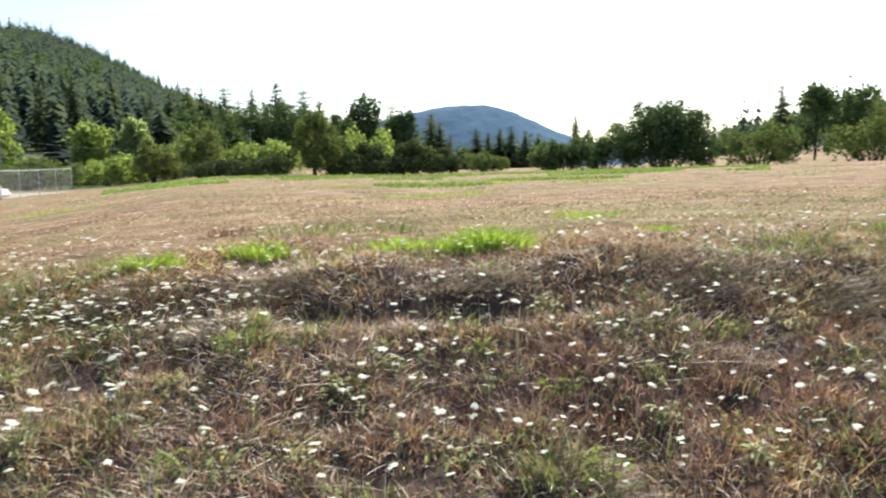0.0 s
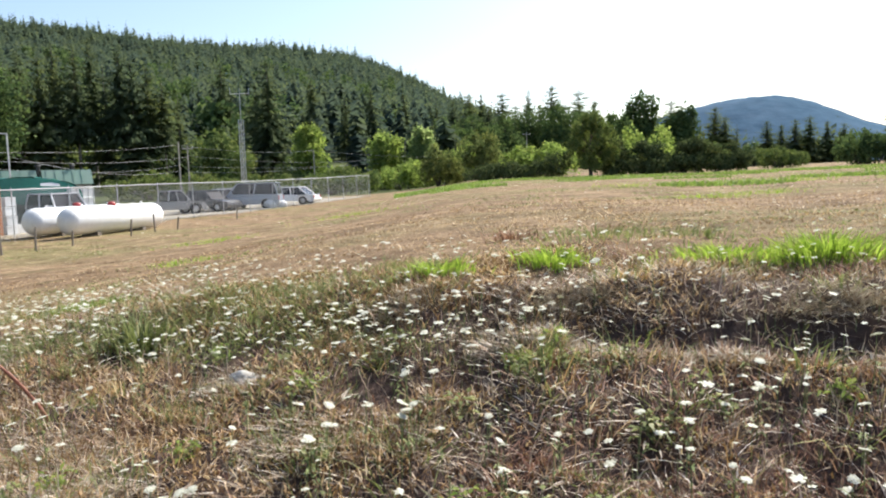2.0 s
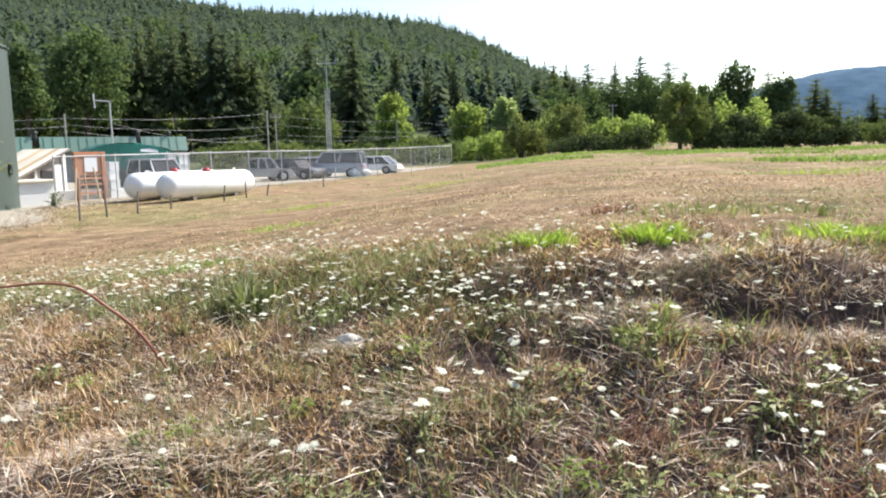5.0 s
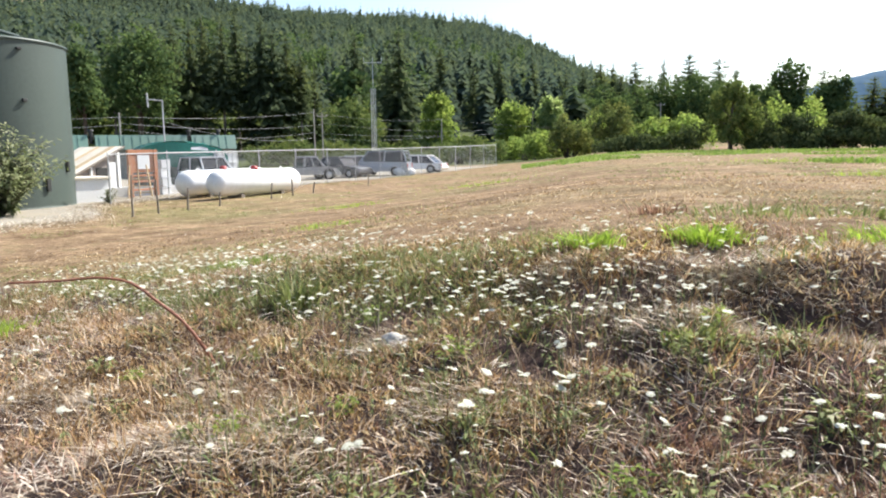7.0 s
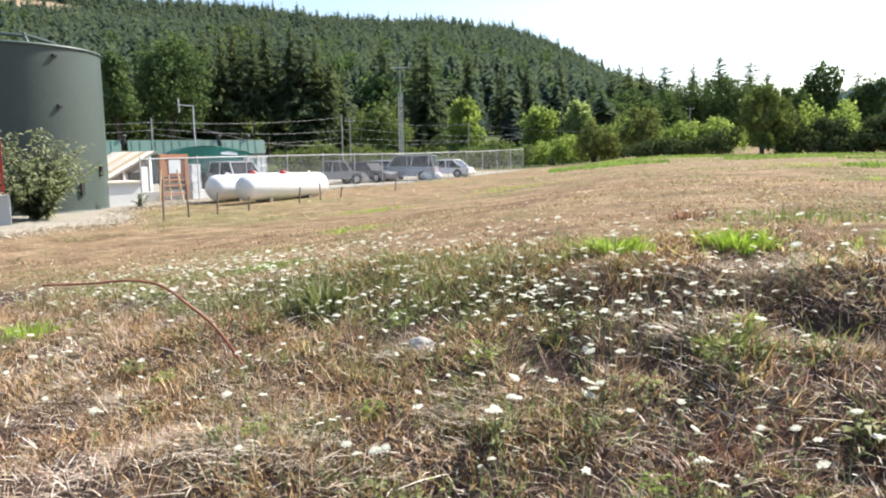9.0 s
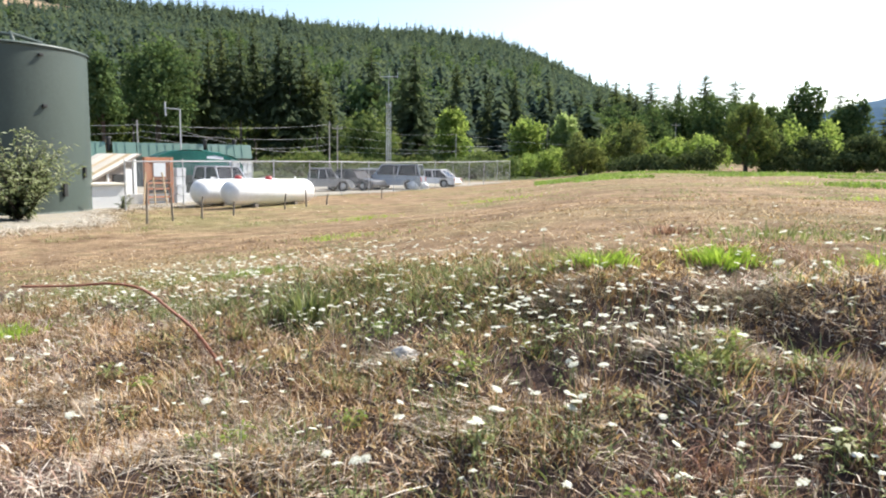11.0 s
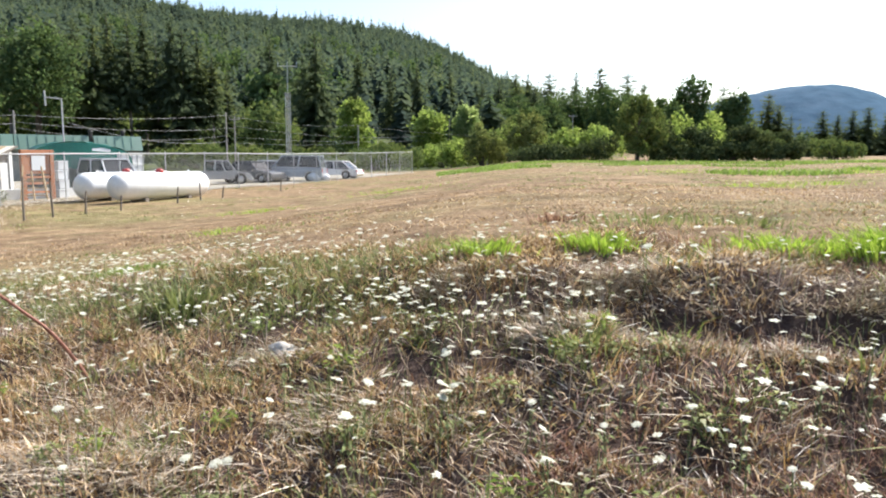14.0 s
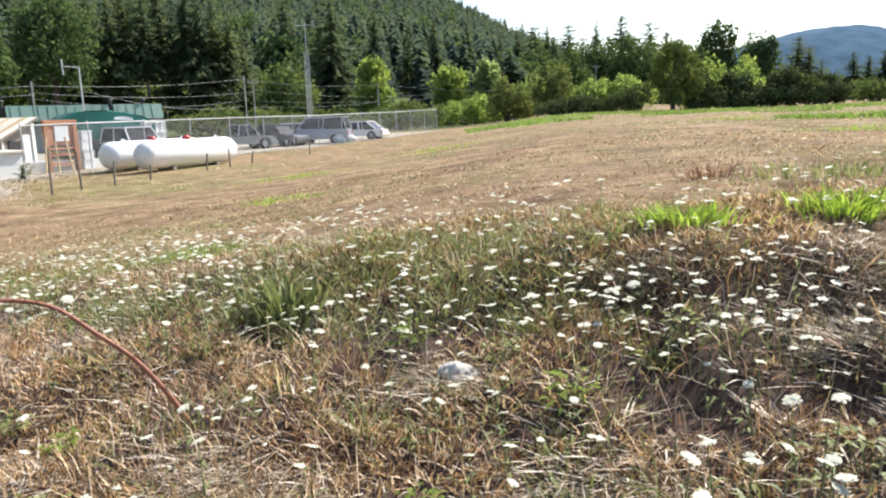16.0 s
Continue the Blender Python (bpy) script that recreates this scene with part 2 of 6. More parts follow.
# ---- shapes ----
def np_mesh(name, verts, polys, material, smooth=False):
    me = bpy.data.meshes.new(name)
    verts = np.asarray(verts, dtype=np.float32)
    me.vertices.add(len(verts))
    me.vertices.foreach_set("co", verts.ravel())
    loops = np.concatenate([np.asarray(q, dtype=np.int32).ravel() for q in polys])
    sizes = np.concatenate([np.full(len(q), q.shape[1], dtype=np.int32) for q in polys])
    starts = np.concatenate([[0], np.cumsum(sizes)[:-1]]).astype(np.int32)
    me.loops.add(len(loops))
    me.loops.foreach_set("vertex_index", loops)
    me.polygons.add(len(sizes))
    me.polygons.foreach_set("loop_start", starts)
    if smooth:
        me.polygons.foreach_set("use_smooth", np.ones(len(sizes), dtype=bool))
    me.materials.append(material)
    me.update(calc_edges=True)
    return me


def part(name, bm, material, parent=None, label=""):
    me = bpy.data.meshes.new(name)
    bm.to_mesh(me)
    bm.free()
    me.materials.append(material)
    ob = new(name, me)
    ob.parent = parent
    return tagged(ob, label)


def holder(name, m, label, category, group="", kind=""):
    ob = new(name)
    ob.empty_display_size = 0.2
    ob.matrix_world = m
    return tagged(ob, label, category, group, kind)


def box(bm, size, at, turn=(0, 0, 0), bevel=0.0):
    m = pose(*at, *turn) @ Matrix.Diagonal((*size, 1))
    vs = bmesh.ops.create_cube(bm, size=1.0, matrix=m)["verts"]
    if bevel:
        es = list({e for v in vs for e in v.link_edges})
        bmesh.ops.bevel(bm, geom=es, offset=bevel, segments=2, affect="EDGES", profile=0.6)
    return vs


def rod(bm, p, q, r1, r2=None, seg=8):
    p, q = Vector(p), Vector(q)
    d = q - p
    m = Matrix.Translation((p + q) / 2) @ d.to_track_quat("Z", "Y").to_matrix().to_4x4()
    return bmesh.ops.create_cone(bm, cap_ends=True, segments=seg, radius1=r1, radius2=r1 if r2 is None else r2, depth=d.length, matrix=m)["verts"]


def tube(bm, pts, radii, seg=6):
    """One smooth pipe along a line of places."""
    pts = [Vector(p) for p in pts]
    rings = []
    for i, (p, r) in enumerate(zip(pts, radii)):
        d = (pts[min(i + 1, len(pts) - 1)] - pts[max(i - 1, 0)]).normalized()
        u = d.orthogonal().normalized() if i == 0 else (rings[-1][1] - d * rings[-1][1].dot(d)).normalized()
        w = d.cross(u)
        rings.append(([bm.verts.new(p + (u * math.cos(2 * math.pi * k / seg) + w * math.sin(2 * math.pi * k / seg)) * r) for k in range(seg)], u))
    for (a, _), (b, _) in zip(rings, rings[1:]):
        for k in range(seg):
            bm.faces.new((a[k], a[(k + 1) % seg], b[(k + 1) % seg], b[k])).smooth = True
    bm.faces.new(rings[0][0][::-1])
    bm.faces.new(rings[-1][0])


def lathe(bm, profile, seg=32, m=Matrix()):
    """Turns a list of (radius, height) round the z axis."""
    rings = []
    for r, z in profile:
        if r < 1e-4:
            rings.append([bm.verts.new(m @ Vector((0, 0, z)))])
        else:
            rings.append([bm.verts.new(m @ Vector((r * math.cos(2 * math.pi * i / seg), r * math.sin(2 * math.pi * i / seg), z))) for i in range(seg)])
    for a, b in zip(rings, rings[1:]):
        for i in range(seg):
            j = (i + 1) % seg
            q = [a[i % len(a)], a[j % len(a)], b[j % len(b)], b[i % len(b)]]
            q = [v for k, v in enumerate(q) if v not in q[:k]]
            if len(q) > 2:
                bm.faces.new(q)
    for f in bm.faces:
        f.smooth = True


# ---- ground ----
def smooth01(a, b, v):
    t = np.clip((v - a) / (b - a), 0, 1)
    return t * t * (3 - 2 * t)


def sheet_noise(x, y, scale, seed):
    """A soft wavy field of about -1 to 1."""
    rng = np.random.RandomState(seed)
    out = np.zeros_like(x)
    for k in range(7):
        a, f, ph = rng.uniform(0, 6.28), scale * rng.uniform(0.6, 1.7), rng.uniform(0, 6.28)
        out += np.sin((x * np.cos(a) + y * np.sin(a)) * f + ph)
    return out / 3.2


# broken, bare places under the bank's crest: x, y, half width, half depth, how deep
SCARS = ((-0.62, 4.36, 0.3, 0.13, 0.12), (-0.12, 4.52, 0.3, 0.11, 0.12), (0.3, 4.36, 0.34, 0.16, 0.16), (0.75, 4.26, 0.2, 0.1, 0.1), (0.95, 3.55, 0.4, 0.2, 0.09), (1.5, 3.35, 0.35, 0.18, 0.08), (-0.65, 3.35, 0.32, 0.2, 0.06), (-0.1, 2.95, 0.34, 0.2, 0.06), (0.35, 3.45, 0.3, 0.2, 0.07), (-0.25, 3.85, 0.25, 0.14, 0.07), (-1.0, 2.75, 0.28, 0.16, 0.05), (3.2, 4.0, 0.36, 0.12, 0.12), (3.7, 3.3, 0.35, 0.18, 0.08),
         (-2.52, 4.62, 0.22, 0.12, 0.1), (-1.42, 3.95, 0.22, 0.14, 0.12), (-1.9, 3.75, 0.2, 0.13, 0.09), (-4.02, 4.2, 0.2, 0.12, 0.12), (-2.45, 3.55, 0.25, 0.13, 0.08), (2.6, 3.3, 0.35, 0.18, 0.08))


def scarred(x, y):
    """How far a place lies inside a bare scar, 0 to about 1, with ragged edges."""
    out = np.zeros_like(x)
    near = (np.abs(x) < 6) & (y > 2.5) & (y < 5.5)
    px, py = x[near], y[near]
    rag = 0.4 * sheet_noise(px, py, 8.0, 15)
    best = np.zeros_like(px)
    for cx, cy, wx, wy, deep in SCARS:
        best = np.maximum(best, np.clip(1.25 + rag - np.hypot((px - cx) / wx, (py - cy) / wy) * 0.8, 0, 1) * (deep / 0.18) ** 0.5)
    out[near] = best
    return out


def land(x, y):
    """The height of the ground."""
    x, y = np.asarray(x, dtype=float), np.asarray(y, dtype=float)
    r, az = np.hypot(x, y), np.degrees(np.arctan2(x, y))
    d = -0.95 * (x + 2) - 0.311 * (y - 4)
    soft = 1.2 * np.log1p(np.exp(np.clip(d / 1.2, -30, 30)))
    near = np.minimum(r, 220.0)
    field = 1.0 + 0.007 * np.clip(y, -60, 140) + 0.022 * np.clip(x, 0, 160) - 1.45 * np.tanh(soft / 8.0) * smooth01(400, 100, near)
    field = field + 0.03 * sheet_noise(x, y, 0.5, 3) * smooth01(3, 12, r)
    edge = y + 0.03 * x * x * (x > 0) - 0.14 * sheet_noise(x, y, 1.2, 5)
    rise = 0.82 * smooth01(0.9, 5.1, edge) + 0.18 * smooth01(4.1, 4.9, edge)
    rough = (0.05 * sheet_noise(x, y, 2.6, 8) + 0.035 * sheet_noise(x, y, 7.5, 9) + 0.012 * sheet_noise(x, y, 19.0, 10)) * smooth01(8, 5.2, r)
    z = field * rise + rough - 0.08 * scarred(np.atleast_1d(x), np.atleast_1d(y)).reshape(x.shape) ** 1.5
    left = 2.5 * np.interp(az, (-150, -110, -65, -51, -46, -42, -36, -33, -28, -25, -21, -17.4, -13, -7), (0, 60, 83, 81, 79.5, 76, 74.5, 74.5, 69, 61.5, 45.5, 33, 14, 0)) * np.clip((r - 95) / 980, 0, 1) ** 1.25
    right = np.interp(az, (14, 22, 25, 30, 35, 44, 54, 62, 66, 110, 150), (0, 23, 39, 52, 62, 79, 104, 119, 131, 125, 0)) * np.clip((r - 170) / 700, 0, 1) ** 1.2
    bumps = 4.0 * sheet_noise(x, y, 0.012, 11) * smooth01(400, 900, r)
    return z + left + right + bumps * smooth01(4, 20, left + right)


angles = np.radians(np.concatenate([np.linspace(-180, -78, 35)[:-1], np.linspace(-78, 74, 330)[:-1], np.linspace(74, 180, 35)[:-1]]))
ranges = np.concatenate([[0.2, 0.7, 1.2], np.linspace(1.6, 7.0, 110), 7.0 * 1.042 ** np.arange(1, 158)])
A, R = np.meshgrid(angles, ranges)
GX, GY = R * np.sin(A), R * np.cos(A)
GV = np.stack([GX, GY, land(GX, GY)], -1).reshape(-1, 3)
na, nr = len(angles), len(ranges)
ii, jj = np.meshgrid(np.arange(nr - 1), np.arange(na), indexing="ij")
GQ = np.stack([ii * na + jj, ii * na + (jj + 1) % na, (ii + 1) * na + (jj + 1) % na, (ii + 1) * na + jj], -1).reshape(-1, 4)[:, ::-1]
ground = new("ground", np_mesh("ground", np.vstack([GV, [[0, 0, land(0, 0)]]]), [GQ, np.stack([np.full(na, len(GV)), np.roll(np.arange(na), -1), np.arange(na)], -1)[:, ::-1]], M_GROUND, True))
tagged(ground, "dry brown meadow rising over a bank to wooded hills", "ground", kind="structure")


# ---- grass ----
def blades(name, x, y, h, w, lean, bend, material, seed, label, category, kind="stuff", sink=0.01, head=None, at_root=None):
    """Bent grass blades rooted in the ground at x, y."""
    rng = np.random.RandomState(seed)
    k = len(x)
    z = land(x, y) - sink
    if head is None:
        head = rng.uniform(0, 2 * np.pi, k)
    face = rng.uniform(0, 2 * np.pi, k)
    dirx, diry = np.cos(head), np.sin(head)
    sx, sy = np.cos(face) * w / 2, np.sin(face) * w / 2
    l1 = np.tan(lean) * 0.5 * h
    l2 = l1 * 2 + bend * h
    base = np.stack([x, y, z], -1)
    if at_root is not None:
        base = base - np.array(at_root)
    side = np.stack([sx, sy, 0 * sx], -1)
    mid = base + np.stack([dirx * l1, diry * l1, 0.55 * h], -1)
    tip = base + np.stack([dirx * l2, diry * l2, h * (1 - 0.35 * np.clip(bend, 0, 2))], -1)
    V = np.stack([base - side, base + side, mid + side * 0.8, mid - side * 0.8, tip], 1).reshape(-1, 3)
    o = np.arange(k)[:, None] * 5
    ob = new(name, np_mesh(name, V, [o + np.array([[0, 1, 2, 3]]), o + np.array([[3, 2, 4]])], material))
    if at_root is not None:
        ob.location = at_root
    return tagged(ob, label, category, kind=kind)


def clumps(n, per, x0, x1, y0, y1, size, seed, patch=0.0, scale=2.0):
    """Roots of blades in clumps: place, heading away from the clump's middle, and a size for each clump."""
    rng = np.random.RandomState(seed)
    cx, cy = rng.uniform(x0, x1, n), rng.uniform(y0, y1, n)
    if patch:
        keep = rng.uniform(0, 1, n) < np.clip(0.5 + patch * sheet_noise(cx, cy, scale, seed + 7), 0.03, 1)
        cx, cy = cx[keep], cy[keep]
    n = len(cx)
    tall = np.repeat(rng.uniform(0.6, 1.35, n), per)
    dx, dy = rng.normal(scale=size, size=n * per), rng.normal(scale=size, size=n * per)
    return np.repeat(cx, per) + dx, np.repeat(cy, per) + dy, np.arctan2(dy, dx) + rng.normal(scale=0.7, size=n * per), tall


def wedge(k, r0, r1, a0, a1, power, seed):
    rng = np.random.RandomState(seed)
    u = rng.uniform(0, 1, k)
    r = (r0 ** power + u * (r1 ** power - r0 ** power)) ** (1 / power)
    a = np.radians(rng.uniform(a0, a1, k))
    return r * np.sin(a), r * np.cos(a), r


def hollow(x, y):
    """Where the bank's crest is broken and bare."""
    return scarred(x, y) > 0.5


rng = np.random.RandomState(1)
X0, X1, Y0, Y1 = -8.5, 6.8, 1.5, 6.0
for nm, mt, n, per, size, hh, ww, seed, patch, scale, lab in (
        ("dry_grass", M_DRY, 10500, 38, 0.085, (0.014, 0.06), (0.006, 0.012), 21, 0.75, 4.6, "tangled dry tan grass on the bank"),
        ("rusty_grass", M_RUST, 2300, 36, 0.08, (0.03, 0.10), (0.004, 0.009), 23, 1.1, 3.1, "reddish-brown dry grass tufts on the bank"),
        ("green_grass", M_GREEN, 1000, 30, 0.07, (0.03, 0.12), (0.004, 0.009), 25, 1.3, 1.5, "thin green grass among dry tufts"),
        ("straw_litter", M_STRAW, 5600, 30, 0.11, (0.015, 0.055), (0.005, 0.012), 27, 1.1, 1.0, "bleached straw lying flat on the soil")):
    x, y, head, tall = clumps(n, per, X0, X1, Y0, Y1, size, seed, patch, scale)
    if nm in ("dry_grass", "rusty_grass"):
        loose = rng.uniform(0, 1, len(x)) < 0.65
        head = np.where(loose, rng.uniform(0, 6.28, len(x)), head)
    if nm == "dry_grass":
        keep = (x < -1.5) | (y < 4.25) | (rng.uniform(0, 1, len(x)) < 0.45)
        x, y, head, tall = x[keep], y[keep], head[keep], tall[keep]
        keep = (x < -1.4) | (x > 1.2) | (y > 3.9) | (rng.uniform(0, 1, len(x)) < 0.36)
        x, y, head, tall = x[keep], y[keep], head[keep], tall[keep]
    if nm == "rusty_grass":
        keep = ((x > -1.2) & ((y < 3.6) | (rng.uniform(0, 1, len(x)) < 0.6))) | (rng.uniform(0, 1, len(x)) < 0.35)
        x, y, head, tall = x[keep], y[keep], head[keep], tall[keep]
    if nm == "straw_litter":
        keep = ((sheet_noise(x, y, 1.4, 61) > -0.2) & ((x < -0.6) | (y < 2.5) | (rng.uniform(0, 1, len(x)) < 0.3)) & ((x > -3.4) | (rng.uniform(0, 1, len(x)) < 0.3)) & ((x < -1.0) | (rng.uniform(0, 1, len(x)) < 0.5))) | (rng.uniform(0, 1, len(x)) < 0.3)
        x, y, head, tall = x[keep], y[keep], head[keep], tall[keep]
    keep = ~hollow(x, y) | (rng.uniform(0, 1, len(x)) < (0.4 if nm == "rusty_grass" else 0.22))
    x, y, head, tall = x[keep], y[keep], head[keep], tall[keep]
    k = len(x)
    flat = nm == "straw_litter"
    blades(nm, x, y, rng.uniform(*hh, k) * tall, rng.uniform(*ww, k), rng.uniform(1.0, 1.4, k) if flat else rng.uniform(0.15, 1.1, k), rng.uniform(-0.1, 0.5, k), mt, seed + 1, lab, "grass", head=head)
x, y, head, tall = clumps(950, 30, X0, X1, Y0, 4.9, 0.06, 51, 0.9, 1.1)
keep = ~hollow(x, y) & (rng.uniform(0, 1, len(x)) < np.where(x < -1.5, 0.8, np.where((x < 0.8) & (y < 4), 0.2, 0.35)))
x, y, head, tall = x[keep], y[keep], head[keep], tall[keep]
k = len(x)
blades("tall_dry_grass", x, y, rng.uniform(0.05, 0.17, k) * tall, rng.uniform(0.003, 0.0065, k), rng.uniform(0.1, 0.9, k), rng.uniform(-0.1, 0.3, k), M_DRY, 52, "upright clumps of tawny dry grass on the bank", "grass", head=head)
x, y, head, tall = clumps(900, 34, -0.6, X1, Y0, 3.9, 0.045, 53, 1.4, 1.6)
k = len(x)
blades("red_brown_grass", x, y, rng.uniform(0.05, 0.16, k) * tall, rng.uniform(0.002, 0.005, k), rng.uniform(0.1, 0.8, k), rng.uniform(0.0, 0.8, k), M_RUST, 54, "reddish-brown seeding grass on the bank", "grass", head=head)
# ferny green growth under the flowers along the crest
x, y, head, tall = clumps(330, 34, -8.5, -1.8, 4.2, 5.5, 0.085, 57, 0.9, 1.3)
k = len(x)
blades("crest_greenery", x, y, rng.uniform(0.03, 0.11, k) * tall, rng.uniform(0.006, 0.013, k), rng.uniform(0.3, 1.2, k), rng.uniform(0.0, 0.7, k), M_GREEN, 58, "ferny grey-green growth along the bank's crest", "weeds", head=head)
x, y, head, tall = clumps(90, 30, -1.0, X1, 2.2, 5.2, 0.07, 59, 1.1, 1.7)
k = len(x)
blades("bank_greenery", x, y, rng.uniform(0.04, 0.16, k) * tall, rng.uniform(0.005, 0.011, k), rng.uniform(0.1, 1.0, k), rng.uniform(0.0, 0.9, k), M_GREEN, 60, "thin green growth among the dry tufts", "weeds", head=head)
k = 16000
x, y = rng.uniform(X0, X1, k), rng.uniform(Y0, Y1 - 0.4, k)
keep = (x < -1.4) | (x > 2.5) | (rng.uniform(0, 1, k) < 0.35)
x, y = x[keep], y[keep]
k = len(x)
blades("fallen_twigs", x, y, rng.uniform(0.02, 0.07, k), rng.uniform(0.003, 0.008, k), rng.uniform(1.0, 1.35, k), rng.uniform(-0.3, 0.5, k), M_STALK, 39, "fallen grey and brown weed stalks on the soil", "stalks")
k = 20000
x, y = rng.uniform(-1.8, 6.2, k), rng.uniform(1.9, 4.9, k)
keep = rng.uniform(0, 1, k) < np.clip(0.55 + 0.6 * sheet_noise(x, y, 3.2, 63), 0.05, 1)
x, y = x[keep], y[keep]
k = len(x)
blades("broken_stalks", x, y, rng.uniform(0.02, 0.1, k), rng.uniform(0.005, 0.010, k), rng.uniform(0.1, 1.1, k), rng.uniform(-0.2, 0.4, k), M_STALK, 64, "short broken buff weed stalks on the dark soil", "stalks")
mats = ((-3.3, 3.1, 0.38), (-3.35, 2.55, 0.4), (-2.85, 3.85, 0.3), (-2.1, 3.3, 0.3), (-2.7, 2.7, 0.35), (-1.1, 4.78, 0.3), (-2.2, 4.75, 0.3), (0.3, 4.75, 0.3), (1.6, 4.45, 0.4), (2.4, 4.2, 0.35), (-4.4, 2.9, 0.35), (0.7, 2.9, 0.3))
x = np.concatenate([rng.normal(cx, q * 0.55, int(q * 5200)) for cx, cy, q in mats])
y = np.concatenate([rng.normal(cy, q * 0.32, int(q * 5200)) for cx, cy, q in mats])
k = len(x)
blades("straw_mat", x, y, rng.uniform(0.02, 0.06, k), rng.uniform(0.004, 0.008, k), rng.uniform(0.9, 1.35, k), rng.uniform(-0.1, 0.4, k), M_STRAW, 66, "matted pale straw pressed flat on the bank", "straw", head=rng.normal(-1.2, 0.8, k))
k = 34000
x, y = rng.uniform(-1.6, 5.2, k), rng.uniform(3.5, 5.0, k)
y = np.where(x < 0.5, np.maximum(y, 4.2 + 0.2 * rng.uniform(0, 1, k)), y) - 0.03 * x * np.abs(x) * (x > 0)
keep = ~hollow(x, y) & (rng.uniform(0, 1, k) < np.clip(0.5 + 0.7 * sheet_noise(x, y, 4.2, 71), 0.05, 1))
x, y = x[keep], y[keep]
k = len(x)
blades("buff_tufts", x, y, rng.uniform(0.015, 0.06, k), rng.uniform(0.006, 0.012, k), rng.uniform(0.5, 1.35, k), rng.uniform(-0.1, 0.4, k), M_STRAW, 72, "short bleached grass tufts on the bank's shoulder", "grass")
k = 3600
x, y = rng.uniform(X0, X1, k), rng.uniform(Y0, Y1 - 1.1, k)
blades("dead_stalks", x, y, rng.uniform(0.06, 0.26, k), rng.uniform(0.003, 0.006, k), rng.uniform(0.0, 0.55, k), rng.uniform(-0.1, 0.3, k), M_STALK, 29, "thin dead weed stalks standing on the bank", "stalks")
k = 16000
x, y = rng.uniform(-14, 12, k), rng.uniform(-9, 1.9, k)
blades("trodden_grass", x, y, rng.uniform(0.02, 0.08, k), rng.uniform(0.003, 0.008, k), rng.uniform(0.4, 1.3, k), rng.uniform(0, 0.8, k), M_DRY, 68, "short trodden dry grass below the bank", "grass")
x, y, r = wedge(70000, 5.3, 75, -75, 70, 0.7, 31)
keep = rng.uniform(0, 1, len(x)) < np.clip(0.45 + 0.55 * sheet_noise(x, y, 1.1, 47), 0.08, 1) * np.interp(r, (6, 20), (1.0, 0.35))
x, y, r = x[keep], y[keep], r[keep]
k = len(x)
blades("meadow_stubble", x, y, rng.uniform(0.010, 0.032, k) * (1 + r / 60), rng.uniform(0.004, 0.009, k) * (1 + r / 12), rng.uniform(0.6, 1.35, k), rng.uniform(0, 0.8, k), M_DRY, 32, "short dry stubble over the mown meadow", "grass")
cx, cy, cr = wedge(1500, 5.8, 60, -70, 66, 0.7, 33)
keep = sheet_noise(cx, cy, 0.6, 34) > -0.1
cx, cy, cr = cx[keep], cy[keep], cr[keep]
per = 26
x, y, r = np.repeat(cx, per), np.repeat(cy, per), np.repeat(cr, per)
k = len(x)
wide = np.repeat(rng.uniform(0.06, 0.22, len(cx)), per) * (1 + r / 25)
x, y = x + rng.normal(size=k) * wide * 1.4, y + rng.normal(size=k) * wide * 0.8
blades("meadow_weeds", x, y, rng.uniform(0.015, 0.055, k) * (1 + r / 50), rng.uniform(0.006, 0.016, k) * (1 + r / 25), rng.uniform(0.7, 1.3, k), rng.uniform(0, 0.8, k), M_GREEN, 35, "low green weeds scattered over the meadow", "weeds")
cx, cy, cr = wedge(1700, 5.0, 16, -72, 66, 1.0, 43)
per = 16
x, y, r = np.repeat(cx, per), np.repeat(cy, per), np.repeat(cr, per)
k = len(x)
wide = np.repeat(rng.uniform(0.04, 0.16, len(cx)), per) * (1 + r / 22)
dx, dy = rng.normal(size=k) * wide * 1.5, rng.normal(size=k) * wide * 0.7
blades("meadow_tussocks", x + dx, y + dy, rng.uniform(0.02, 0.06, k), rng.uniform(0.004, 0.01, k) * (1 + r / 25), rng.uniform(0.2, 1.0, k), rng.uniform(0, 0.8, k), M_DRY, 44, "low dry tussocks scattered over the mown meadow", "grass", head=np.arctan2(dy, dx))
x, y, r = wedge(15000, 5.2, 45, -70, 66, 0.8, 48)
keep = rng.uniform(0, 1, len(x)) < np.clip(0.35 + 0.6 * sheet_noise(x, y, 0.9, 49), 0.05, 1)
x, y, r = x[keep], y[keep], r[keep]
k = len(x)
blades("meadow_litter", x, y, rng.uniform(0.01, 0.03, k) * (1 + r / 40), rng.uniform(0.006, 0.014, k) * (1 + r / 16), rng.uniform(0.8, 1.35, k), rng.uniform(-0.1, 0.4, k), M_STRAW, 50, "pale dry litter strewn over the mown meadow", "litter")
# the green strip before the hedge
x, y, r = wedge(70000, 22, 60, -25, 24, 1.0, 36)
keep = (sheet_noise(x, y * 1.5, 0.42, 37) + 0.055 * (r - 41) > 0.42) & (y < 57)
x, y = x[keep], y[keep]
k = len(x)
blades("green_strip", x, y, rng.uniform(0.08, 0.22, k), rng.uniform(0.03, 0.06, k), rng.uniform(0.2, 0.8, k), rng.uniform(0, 0.8, k), M_STRIP, 38, "strip of fresh green grass before the hedge", "grass")


